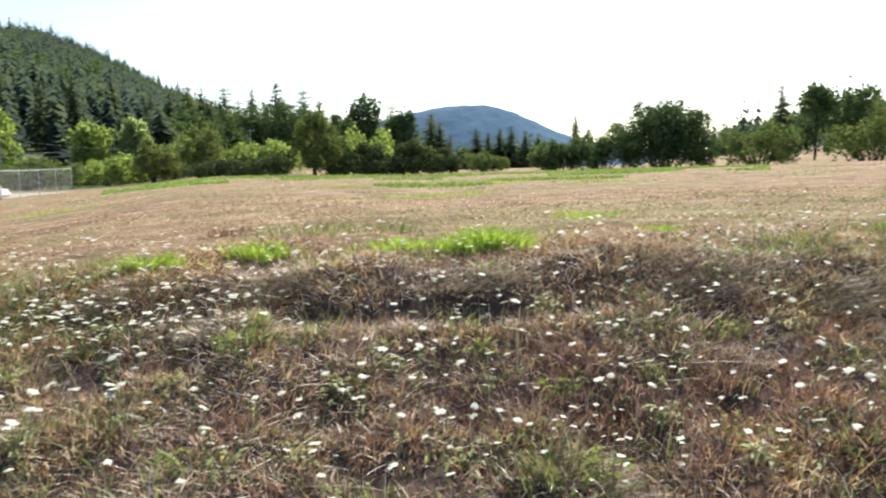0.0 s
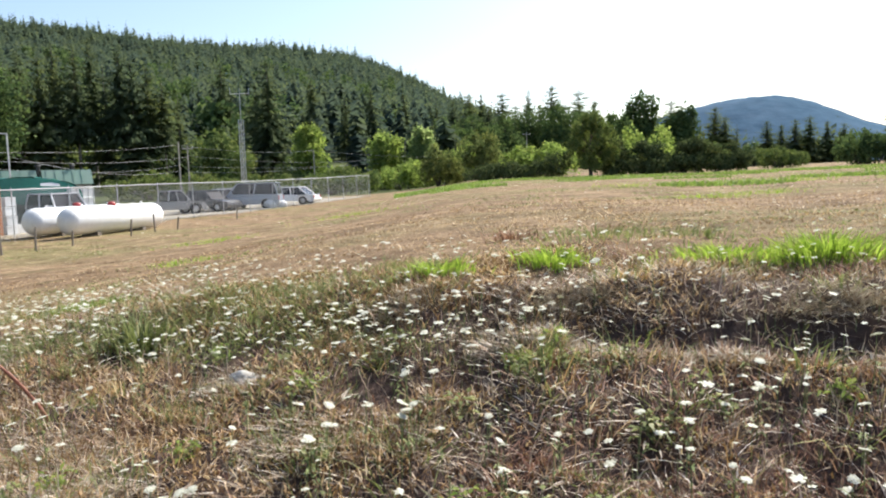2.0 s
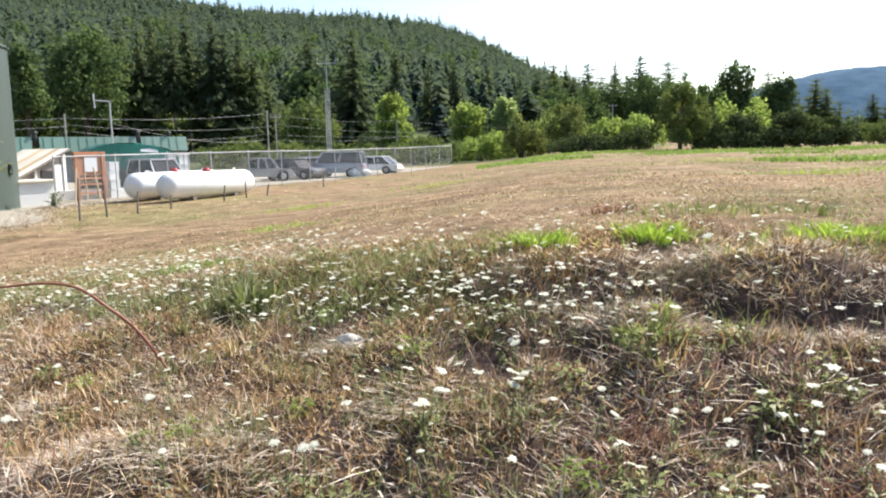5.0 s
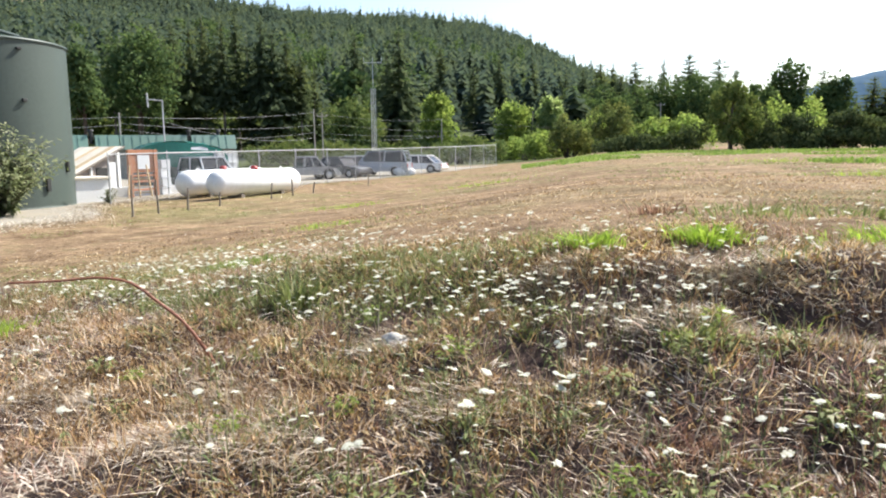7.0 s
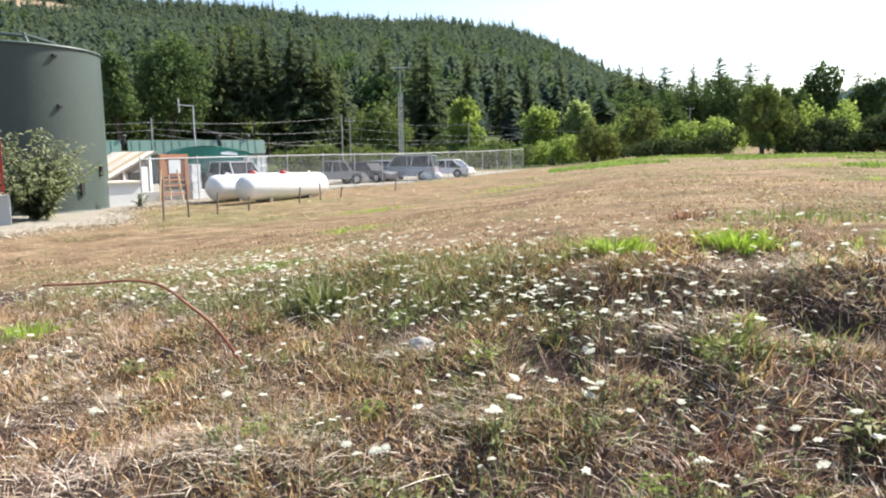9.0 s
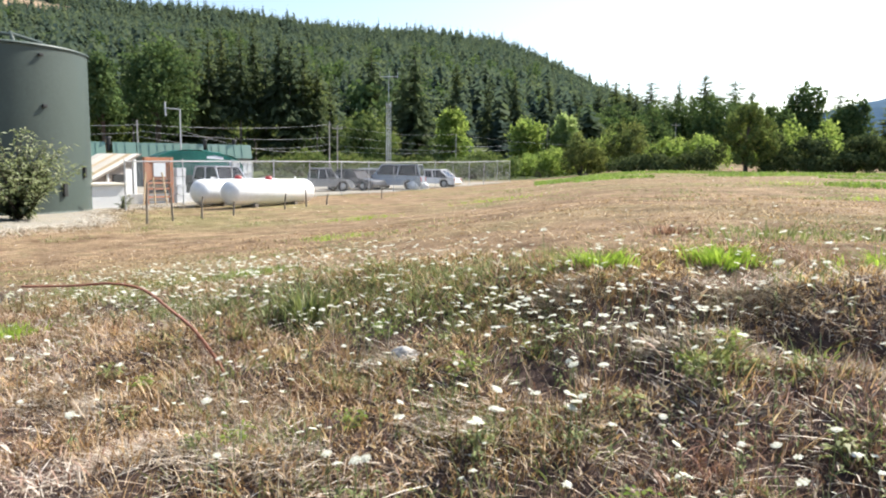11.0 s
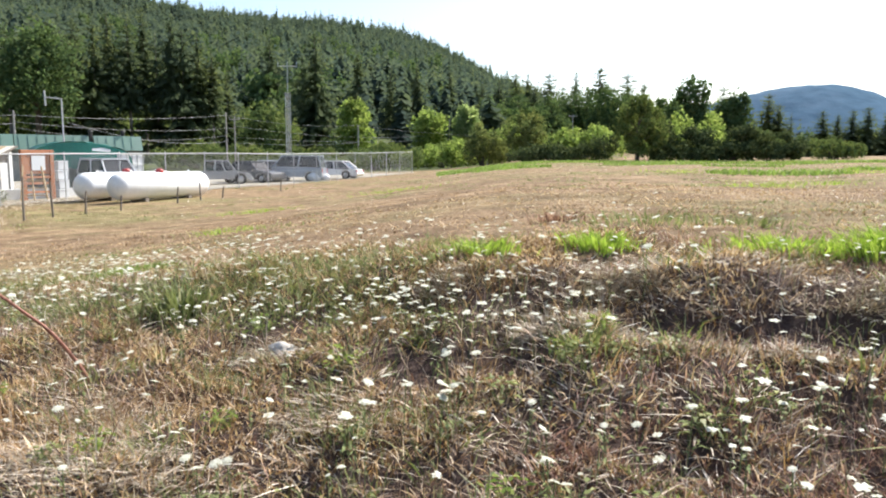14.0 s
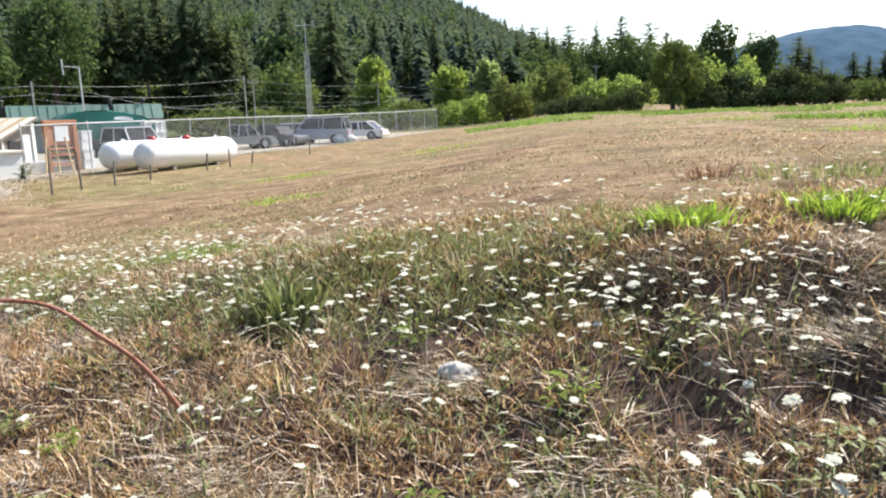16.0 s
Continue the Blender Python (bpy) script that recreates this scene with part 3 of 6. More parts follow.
def grass_tuft(x, y, wide, tall, n, material, seed, label):
    rng = np.random.RandomState(seed)
    dx, dy = rng.normal(scale=wide / 2.6, size=n), rng.normal(scale=wide / 4, size=n)
    root = holder("grass_tuft", pose(x, y, ground_at(x, y)), label, "grass tuft", "grass tufts")
    ob = blades("blade_mass", x + dx, y + dy, rng.uniform(0.35, 1.0, n) * tall, rng.uniform(0.007, 0.014, n), rng.uniform(0.05, 0.55, n), rng.uniform(0, 0.8, n), material, seed,
                "", "", "stuff", 0.01, np.arctan2(dy, dx) + rng.normal(scale=0.6, size=n), (x, y, ground_at(x, y)))
    ob.location = (0, 0, 0)
    ob.parent = root


def ground_at(x, y):
    return float(land(x, y))


FRESH, WORN = "bright fresh green grass tuft at the bank's crest", "green grass tuft among dry weeds"
for i, (x, y, w, h, n, mt, lab) in enumerate([
        (-2.12, 5.2, 0.45, 0.2, 260, M_LUSH, FRESH), (-1.38, 5.45, 0.45, 0.2, 300, M_LUSH, FRESH), (-0.2, 5.75, 0.8, 0.2, 420, M_LUSH, FRESH), (0.35, 5.6, 0.6, 0.32, 560, M_LUSH, FRESH),
        (3.25, 4.35, 0.34, 0.18, 170, M_LUSH, FRESH), (4.35, 4.25, 0.45, 0.18, 200, M_STRIP, WORN), (5.5, 3.2, 0.5, 0.3, 260, M_LUSH, FRESH), (4.3, 2.86, 0.22, 0.2, 90, M_LUSH, WORN),
        (0.45, 2.85, 0.34, 0.22, 120, M_GREEN, WORN), (-4.08, 4.42, 0.42, 0.42, 190, M_GREEN, WORN), (-6.6, 3.6, 0.5, 0.22, 220, M_LUSH, FRESH), (-5.9, 5.7, 0.9, 0.2, 320, M_STRIP, WORN),
        (-1.15, 4.0, 0.3, 0.2, 90, M_GREEN, WORN), (1.54, 3.95, 0.3, 0.14, 90, M_GREEN, WORN), (2.2, 4.95, 1.0, 0.12, 240, M_STRIP, WORN), (3.49, 5.62, 0.5, 0.16, 170, M_STRIP, WORN), (-2.26, 7.46, 0.3, 0.16, 120, M_RUST, "dry brown weed clump on the mown meadow"), (-1.38, 7.35, 0.8, 0.16, 200, M_GREEN, WORN), (-0.6, 7.2, 0.6, 0.14, 140, M_GREEN, WORN),
        (2.0, 6.6, 0.4, 0.12, 120, M_LUSH, WORN), (1.6, 8.2, 0.5, 0.14, 130, M_LUSH, WORN), (-8.5, 10.0, 0.9, 0.14, 160, M_LUSH, WORN),
        (-12.4, 15.6, 1.6, 0.16, 220, M_LUSH, WORN), (-11.0, 20.6, 2.2, 0.18, 240, M_LUSH, WORN), (-0.6, 15.8, 1.0, 0.16, 170, M_LUSH, WORN), (0.5, 17.0, 0.9, 0.16, 150, M_LUSH, WORN),
        (1.8, 23.8, 1.4, 0.2, 190, M_LUSH, WORN), (4.8, 22.4, 2.0, 0.2, 220, M_LUSH, WORN), (-3.0, 23.8, 1.6, 0.2, 190, M_LUSH, WORN), (10.4, 7.4, 1.4, 0.16, 190, M_LUSH, WORN), (7.0, 5.2, 0.7, 0.14, 150, M_GREEN, WORN)]):
    near = y < 7
    grass_tuft(x, y, w * (0.65 if near else 1.0), h * (0.72 if near else 1.0), int(n * (1.3 if near else 1.0)), mt, 700 + i, lab)


# ---- trees ----
def conifer(seed, height, spread, levels, per, stations=4, bare=0.1, taper=0.75):
    """Verts and faces of a fir: a tapered trunk and whorls of drooping boughs, each a spine with hanging twigs."""
    rng = np.random.RandomState(seed)
    V, bough = [], []
    for i in range(6):
        a = i * np.pi / 3
        V += [(np.cos(a) * height * 0.013, np.sin(a) * height * 0.013, -0.5), (np.cos(a) * 0.02, np.sin(a) * 0.02, height * 0.97)]
    trunk = [(2 * i, 2 * ((i + 1) % 6), 2 * i + 1) for i in range(6)] + [(2 * ((i + 1) % 6), 2 * ((i + 1) % 6) + 1, 2 * i + 1) for i in range(6)]
    z0 = height * bare
    for lv in range(levels):
        f = lv / (levels - 1)
        z = z0 + (height - z0) * f ** 0.92
        reach = spread * ((1 - f) ** taper * 0.95 + 0.05) * (0.6 + 0.4 * min(1, f * 5 + 0.3)) * rng.uniform(0.8, 1.12)
        for b in range(max(3, int(per * (1 - 0.5 * f)))):
            a = rng.uniform(0, 2 * np.pi)
            ln = reach * rng.uniform(0.4, 1.15)
            droop = rng.uniform(0.15, 0.95) * (1 - f) - 0.3 * f
            ca, sa = np.cos(a), np.sin(a)
            zz = z + rng.uniform(-1.1, 1.1) * height / levels
            for st in range(stations):
                q = (st + rng.uniform(0.25, 1.0)) / stations
                px, py, pz = ca * ln * q, sa * ln * q, zz - droop * ln * q ** 1.4
                for sd in (-1, 1):
                    tw = ln * (1.1 - 0.55 * q) * rng.uniform(0.12, 0.3)
                    wd = tw * rng.uniform(0.3, 0.55)
                    ang = a + sd * rng.uniform(0.35, 1.1)
                    ex, ey, ez = px + np.cos(ang) * tw * 0.75, py + np.sin(ang) * tw * 0.75, pz - rng.uniform(0.3, 1.3) * tw
                    o = len(V)
                    nx, ny = -np.sin(ang) * wd, np.cos(ang) * wd
                    V += [(px - ca * tw * 0.35, py - sa * tw * 0.35, pz + wd * 0.4), ((px + ex) / 2 + nx, (py + ey) / 2 + ny, (pz + ez) / 2 - wd * 0.3), (ex, ey, ez), ((px + ex) / 2 - nx, (py + ey) / 2 - ny, (pz + ez) / 2 - wd * 0.5)]
                    bough += [(o, o + 1, o + 2), (o, o + 2, o + 3)]
    return np.array(V), np.array(trunk), np.array(bough)


def broadleaf(seed, lobes, leaves, size, flat=0.0):
    """Leaf clumps over a set of round lobes (x, y, z, rx, ry, rz): each a small bent leaf cluster."""
    rng = np.random.RandomState(seed)
    V, F = [], []
    vol = np.array([l[3] * l[4] + l[4] * l[5] + l[3] * l[5] for l in lobes])
    for (cx, cy, cz, rx, ry, rz), share in zip(lobes, vol / vol.sum()):
        k = int(leaves * share)
        d = rng.normal(size=(k, 3))
        d /= np.linalg.norm(d, axis=1)[:, None]
        ph = rng.uniform(0, 6.28, 6)
        lump = 1 + 0.16 * np.sin(d[:, 0] * 5 + ph[0]) * np.sin(d[:, 1] * 5 + ph[1]) + 0.14 * np.sin(d[:, 2] * 7 + ph[2] + d[:, 0] * 4)
        rad = (rng.uniform(0.35, 1.0, k) ** 0.45 * lump * rng.choice([1, 1, 1, 1.12], k))[:, None]
        c = np.array([cx, cy, cz]) + d * rad * np.array([rx, ry, rz])
        c = c + rng.normal(size=(k, 3)) * 0.16 * np.array([rx, ry, rz])
        nrm = d + rng.normal(scale=0.7, size=(k, 3))
        nrm /= np.linalg.norm(nrm, axis=1)[:, None]
        u = np.cross(nrm, rng.normal(size=(k, 3)))
        u /= np.linalg.norm(u, axis=1)[:, None]
        v = np.cross(nrm, u)
        s = (size * rng.uniform(0.5, 1.3, k))[:, None]
        bend = nrm * s * 0.35
        o = sum(len(q) for q in V)
        V.append(np.stack([c - u * s, c - v * s * 0.6 - bend, c + u * s * 1.1 - bend * 0.6, c + v * s * 0.6 - bend], 1).reshape(-1, 3))
        i = np.arange(k)[:, None] * 4 + o
        F += [i + np.array([[0, 1, 2]]), i + np.array([[0, 2, 3]])]
    return np.vstack(V), np.vstack(F)


def put(me, name, parent, label=""):
    ob = new(name, me)
    ob.parent = parent
    return tagged(ob, label)


# firs of five shapes, and lighter ones for the far hills
FIRS = []
for s, (h, sp, lv, per, bare) in enumerate([(20, 3.9, 28, 11, 0.34), (24, 4.4, 32, 11, 0.38), (17, 3.7, 26, 10, 0.08), (22, 3.8, 30, 10, 0.36), (15, 4.6, 26, 13, 0.05)]):
    FIRS.append((h, *conifer(100 + s, h, sp * 1.08, lv + 2, per + 2, 6, bare)))
def small_fir(seed, height, spread, boughs):
    """A far fir: single drooping boughs set all round the stem, shorter towards the tip."""
    rng = np.random.RandomState(seed)
    V, F = [], []
    for i in range(boughs):
        f = 1 - math.sqrt(1 - (i + rng.uniform(0, 1)) / boughs)
        z = height * (0.06 + 0.92 * f)
        reach = spread * (1 - f ** 1.4) ** 0.8 * rng.uniform(0.55, 1.15) + 0.2
        a = i * 2.4 + rng.uniform(-0.6, 0.6)
        fall, wide = reach * rng.uniform(0.3, 1.0), reach * rng.uniform(0.34, 0.52)
        ca, sa = math.cos(a), math.sin(a)
        o = len(V)
        V += [(-ca * reach * 0.15, -sa * reach * 0.15, z + 0.25 * reach), (ca * reach * 0.55 - sa * wide, sa * reach * 0.55 + ca * wide, z - fall * 0.45), (ca * reach, sa * reach, z - fall), (ca * reach * 0.55 + sa * wide, sa * reach * 0.55 - ca * wide, z - fall * 0.45)]
        F += [(o, o + 1, o + 2), (o, o + 2, o + 3)]
    return np.array(V), np.array(F)


FAR_FIRS = [(h, *small_fir(150 + s, h, sp, 21)) for s, (h, sp) in enumerate([(10, 2.3), (12, 2.4), (8, 2.4), (9.5, 2.7), (7, 2.6), (11, 2.0)])]
# the same firs with more and finer boughs, for the foot of the slope
NEAR_FIRS = [(h, *small_fir(160 + s, h, sp, 95)) for s, (h, sp) in enumerate([(10, 1.9), (12, 2.0), (8, 2.0), (9.5, 2.3), (7, 2.3), (11, 1.8)])]


def woods(name, xs, ys, seed, label, sizes=(0.55, 0.95)):
    """A whole stand of far firs as one mass, taller at the foot of the slope."""
    rng = np.random.RandomState(seed)
    V, F, o = [], [], 0
    zs = land(xs, ys)
    far = np.interp(np.hypot(xs, ys), (130, 300, 1100), (1.35, 1.7, 1.85))
    for x, y, z, q in zip(xs, ys, zs, far):
        h, v, b = (NEAR_FIRS if q < 1.69 else FAR_FIRS)[rng.randint(6)]
        s, a = q * rng.uniform(*sizes) * (rng.choice((0.75, 0.95, 1, 1.2, 1.5)) if q > 1.69 else rng.choice((1, 1, 1, 1.25))), rng.uniform(0, 6.28)
        wx = q * rng.uniform(0.8, 1.25)
        c, sn = np.cos(a), np.sin(a)
        V.append(np.stack([(v[:, 0] * c - v[:, 1] * sn) * wx + x, (v[:, 0] * sn + v[:, 1] * c) * wx + y, v[:, 2] * s + z - 0.6], -1))
        F.append(b + o)
        o += len(v)
    return tagged(new(name, np_mesh(name, np.vstack(V), [np.vstack(F)], M_FIR)), label, "woods", kind="stuff")


def leafy_woods(name, xs, ys, seed, label, material, size=(2.0, 3.6), leaf=0.6):
    """Round crowns of leafy trees standing among the firs, as one mass."""
    rng = np.random.RandomState(seed)
    lobes = []
    for x, y, z in zip(xs, ys, land(xs, ys)):
        q = rng.uniform(*size)
        for i in range(4):
            w = q * rng.uniform(0.45, 0.8)
            lobes.append((x + rng.normal() * q * 0.5, y + rng.normal() * q * 0.5, z + q * rng.uniform(1.0, 2.3), w, w, w * rng.uniform(0.9, 1.3)))
    v, f = broadleaf(seed + 1, lobes, 48 * len(lobes), leaf)
    return tagged(new(name, np_mesh(name, v, [f], material)), label, "woods", kind="stuff")


def hill_spots(k, a0, a1, r0, r1, seed):
    rng = np.random.RandomState(seed)
    a, r = np.radians(rng.uniform(a0, a1, k)), np.sqrt(rng.uniform(r0 * r0, r1 * r1, k))
    return r * np.sin(a), r * np.cos(a)


def thinned(xs, ys):
    """Leaves the dry clearing high on the hill open."""
    keep = np.hypot(xs + 842, ys - 442) > 72
    return xs[keep], ys[keep]


xs, ys = thinned(*hill_spots(10500, -70, -13, 128, 1110, 31))
keep = (np.degrees(np.arctan2(xs, ys)) < -19) | (np.hypot(xs, ys) > 260)
xs, ys = xs[keep], ys[keep]
woods("hill_forest", xs, ys, 32, "dense dark fir forest covering the hillside")
xs, ys = thinned(*hill_spots(620, -68, -20, 130, 420, 46))
woods("slope_foot_forest", xs, ys, 47, "tall dark firs at the foot of the hillside")
xs, ys = thinned(*hill_spots(110, -68, -24, 150, 700, 37))
leafy_woods("hill_leafy_woods", xs, ys, 38, "olive-green leafy trees among the firs", M_LEAF_DARK, (3.2, 5.5), 0.9)
# Leaf mass added to lift the black gaps below the fir crowns.
xs, ys = hill_spots(70, -60, -38, 121, 136, 48)
leafy_woods("forest_undergrowth", xs, ys, 49, "green undergrowth added between the fir trunks to lighten the gaps", M_LEAF_MID, (1.8, 2.8), 0.5)
xs, ys = hill_spots(4300, 20, 68, 300, 890, 33)
woods("far_forest", xs, ys, 34, "dark fir forest on the rising slope")
xs, ys = hill_spots(110, 24, 68, 240, 850, 42)
leafy_woods("far_mixed_woods", xs, ys, 43, "dark leafy trees mixed into the fir slope", M_LEAF_DARK, (3.0, 5.0), 0.9)
xs, ys = hill_spots(26, 46, 55, 205, 235, 44)
leafy_woods("broad_woods", xs, ys, 45, "broad green leafy trees before the dark slope", M_LEAF_MID, (3.2, 5.0))
xs, ys = hill_spots(34, 30, 68, 190, 240, 39)
leafy_woods("far_leafy_woods", xs, ys, 40, "green leafy trees at the foot of the fir slope", M_LEAF_DARK)
xs, ys = hill_spots(190, -22, 9, 260, 420, 35)
woods("valley_forest", xs, ys, 36, "line of far firs across the valley", (0.45, 0.8))


def fir_tree(kind, x, y, height, label, group=""):
    h, v, t, b = FIRS[kind]
    root = holder("fir_tree", pose(x, y, ground_at(x, y)) @ Matrix.Scale(height / h, 4), label, "tree", group)
    put(np_mesh("trunk", v[:12], [t], M_TRUNK), "trunk", root)
    put(np_mesh("crown", v[12:], [b - 12], M_FIR_NEAR), "crown", root)
    return root


def polar(az, r):
    return r * math.sin(radians(az)), r * math.cos(radians(az))


# the tall firs along the yard
rng = np.random.RandomState(41)
proto = [fir_tree(k, *polar(a, r), h, "tall dark green fir at the forest edge", "firs at the forest edge") for k, (a, r, h) in enumerate([(-54.6, 120, 18), (-50.6, 118, 19.5), (-45.4, 114, 18), (-48.5, 116, 20.5), (-43.6, 112, 18.5)])]
for a, r, h, k in [(-52.2, 122, 19, 3), (-49.4, 112, 18.5, 4), (-47.2, 113, 20, 3), (-46.2, 117, 21, 1), (-44.4, 113, 20, 1), (-42.6, 113, 18, 0), (-41.6, 112, 16, 3), (-40.6, 118, 14, 2), (-51.4, 113, 17.5, 4),
                   (-37.5, 160, 20, 0), (-34.2, 126, 19.5, 4), (-35.1, 130, 16, 4), (-31, 150, 17, 1), (-28.5, 155, 15, 2), (-26.5, 160, 16, 3), (-24, 165, 16, 0), (-21.5, 175, 15, 2), (-19, 180, 16, 4),
                   (-16.4, 205, 18.5, 4), (-14.4, 207, 20.5, 3), (-12.6, 205, 22.5, 4), (-10.6, 210, 22, 4), (-9.4, 215, 20, 4), (-17.5, 190, 14, 4), (-15.4, 195, 15, 4), (-13.5, 198, 16, 4), (-11.6, 200, 17, 4), (-20.2, 190, 15, 4), (-18, 200, 17, 0), (-3.9, 186, 17, 4), (-3.2, 186, 16.5, 2), (-0.9, 163, 13.0, 4), (-0.2, 164, 11, 4), (0.6, 166, 9, 2), (-8.4, 195, 15, 4), (-1.9, 188, 12, 2),
                   (2.6, 225, 13, 4), (3.5, 230, 12, 4), (4.4, 228, 13, 4), (5.3, 226, 13.5, 4), (6.4, 230, 12, 4), (7.4, 228, 11, 4), (10.2, 143, 10.5, 3), (11.2, 143, 9, 2), (24.6, 120, 11.5, 4), (34.9, 145, 14, 4), (46.8, 213, 19, 4), (47.6, 216, 22, 4), (48.3, 214, 21, 4), (49.0, 219, 24, 4), (49.7, 215, 22, 4), (50.4, 221, 24, 4), (51.1, 216, 23, 4), (51.8, 222, 22, 4), (52.5, 218, 23, 4), (53.4, 226, 21, 4), (45.6, 235, 19, 4), (58.6, 215, 26, 4), (60, 222, 27, 1), (61, 218, 28, 4), (62.2, 212, 29, 4), (63.4, 215, 31, 4), (64.6, 220, 31, 3), (66, 216, 32, 4), (56.8, 226, 24, 4)]:
    x, y = polar(a, r)
    copy_thing(proto[k], pose(x, y, ground_at(x, y), 0, 0, rng.uniform(0, 360)) @ Matrix.Diagonal((1.4, 1.4, 1.0, 1.0) if k == 4 and r > 140 else (1.0, 1.0, 1.0, 1.0)) @ Matrix.Scale(h / proto[k].scale[0] / FIRS[k][0], 4))


def bush(name, x, y, lobes, leaves, size, material, seed, label, category="bush", group="", stems=3):
    """A bush or small tree: limbs from the ground into each lobe and a crown of small leaf clusters."""
    root = holder(name, pose(x, y, ground_at(x, y)), label, category, group)
    bm = bmesh.new()
    for l in lobes[:14]:
        one = 0.05 if category == "tree" else 0.25
        base = Vector((l[0] * one, l[1] * one, -0.2))
        tip = Vector((l[0], l[1], l[2] + l[5] * 0.3))
        knee = Vector((l[0] * 2 * one, l[1] * 2 * one, max(0.2, l[2] * (0.75 if category == "tree" else 0.5))))
        thick = 0.05 + min(l[2], 6) * 0.012
        rod(bm, base, knee, thick, thick * 0.6, 6)
        rod(bm, knee, tip, thick * 0.5, 0.012, 6)
    tagged(part("branchwork", bm, M_BARK, root), kind="stuff")
    v, f = broadleaf(seed, lobes, leaves, size)
    put(np_mesh("crown", v, [f], material), "crown", root)
    return root


def lobes_row(w, h, depth, n, seed):
    """Uneven lobes side by side, with smaller ones budding from them."""
    rng = np.random.RandomState(seed)
    main = []
    for i in range(n):
        f = (i + 0.5) / n - 0.5
        hh = h * rng.uniform(0.6, 1.0) * (1 - 0.25 * (2 * f) ** 2)
        rz = min(hh * 0.5, max(w / n, 0.3 * h))
        z = hh - rz
        rx = max(w / n * rng.uniform(0.6, 0.85), rz * 0.6)
        fx = f * (w - rx)
        main.append((fx, rng.uniform(-0.2, 0.2) * depth, z, rx, depth * 0.4, rz * 0.92))
        while z - rz > 0.1 * h:
            z -= rz * 0.9
            main.append((fx * 0.9 + rng.uniform(-0.1, 0.1) * w, rng.uniform(-0.25, 0.25) * depth, max(z, rz * 0.7), rx * rng.uniform(0.85, 1.1), depth * 0.4, rz * 0.92))
    out = list(main)
    for x, y, z, rx, ry, rz in main:
        for _ in range(5):
            a, e, s = rng.uniform(0, 6.28), rng.uniform(-0.3, 1.3), rng.uniform(0.22, 0.45)
            out.append((x + rx * math.cos(a) * math.cos(e) * 0.95, y + ry * math.sin(a) * math.cos(e) * 0.95, max(z + rz * math.sin(e) * 0.95, 0.25), rx * s, ry * s, rz * s))
    return out


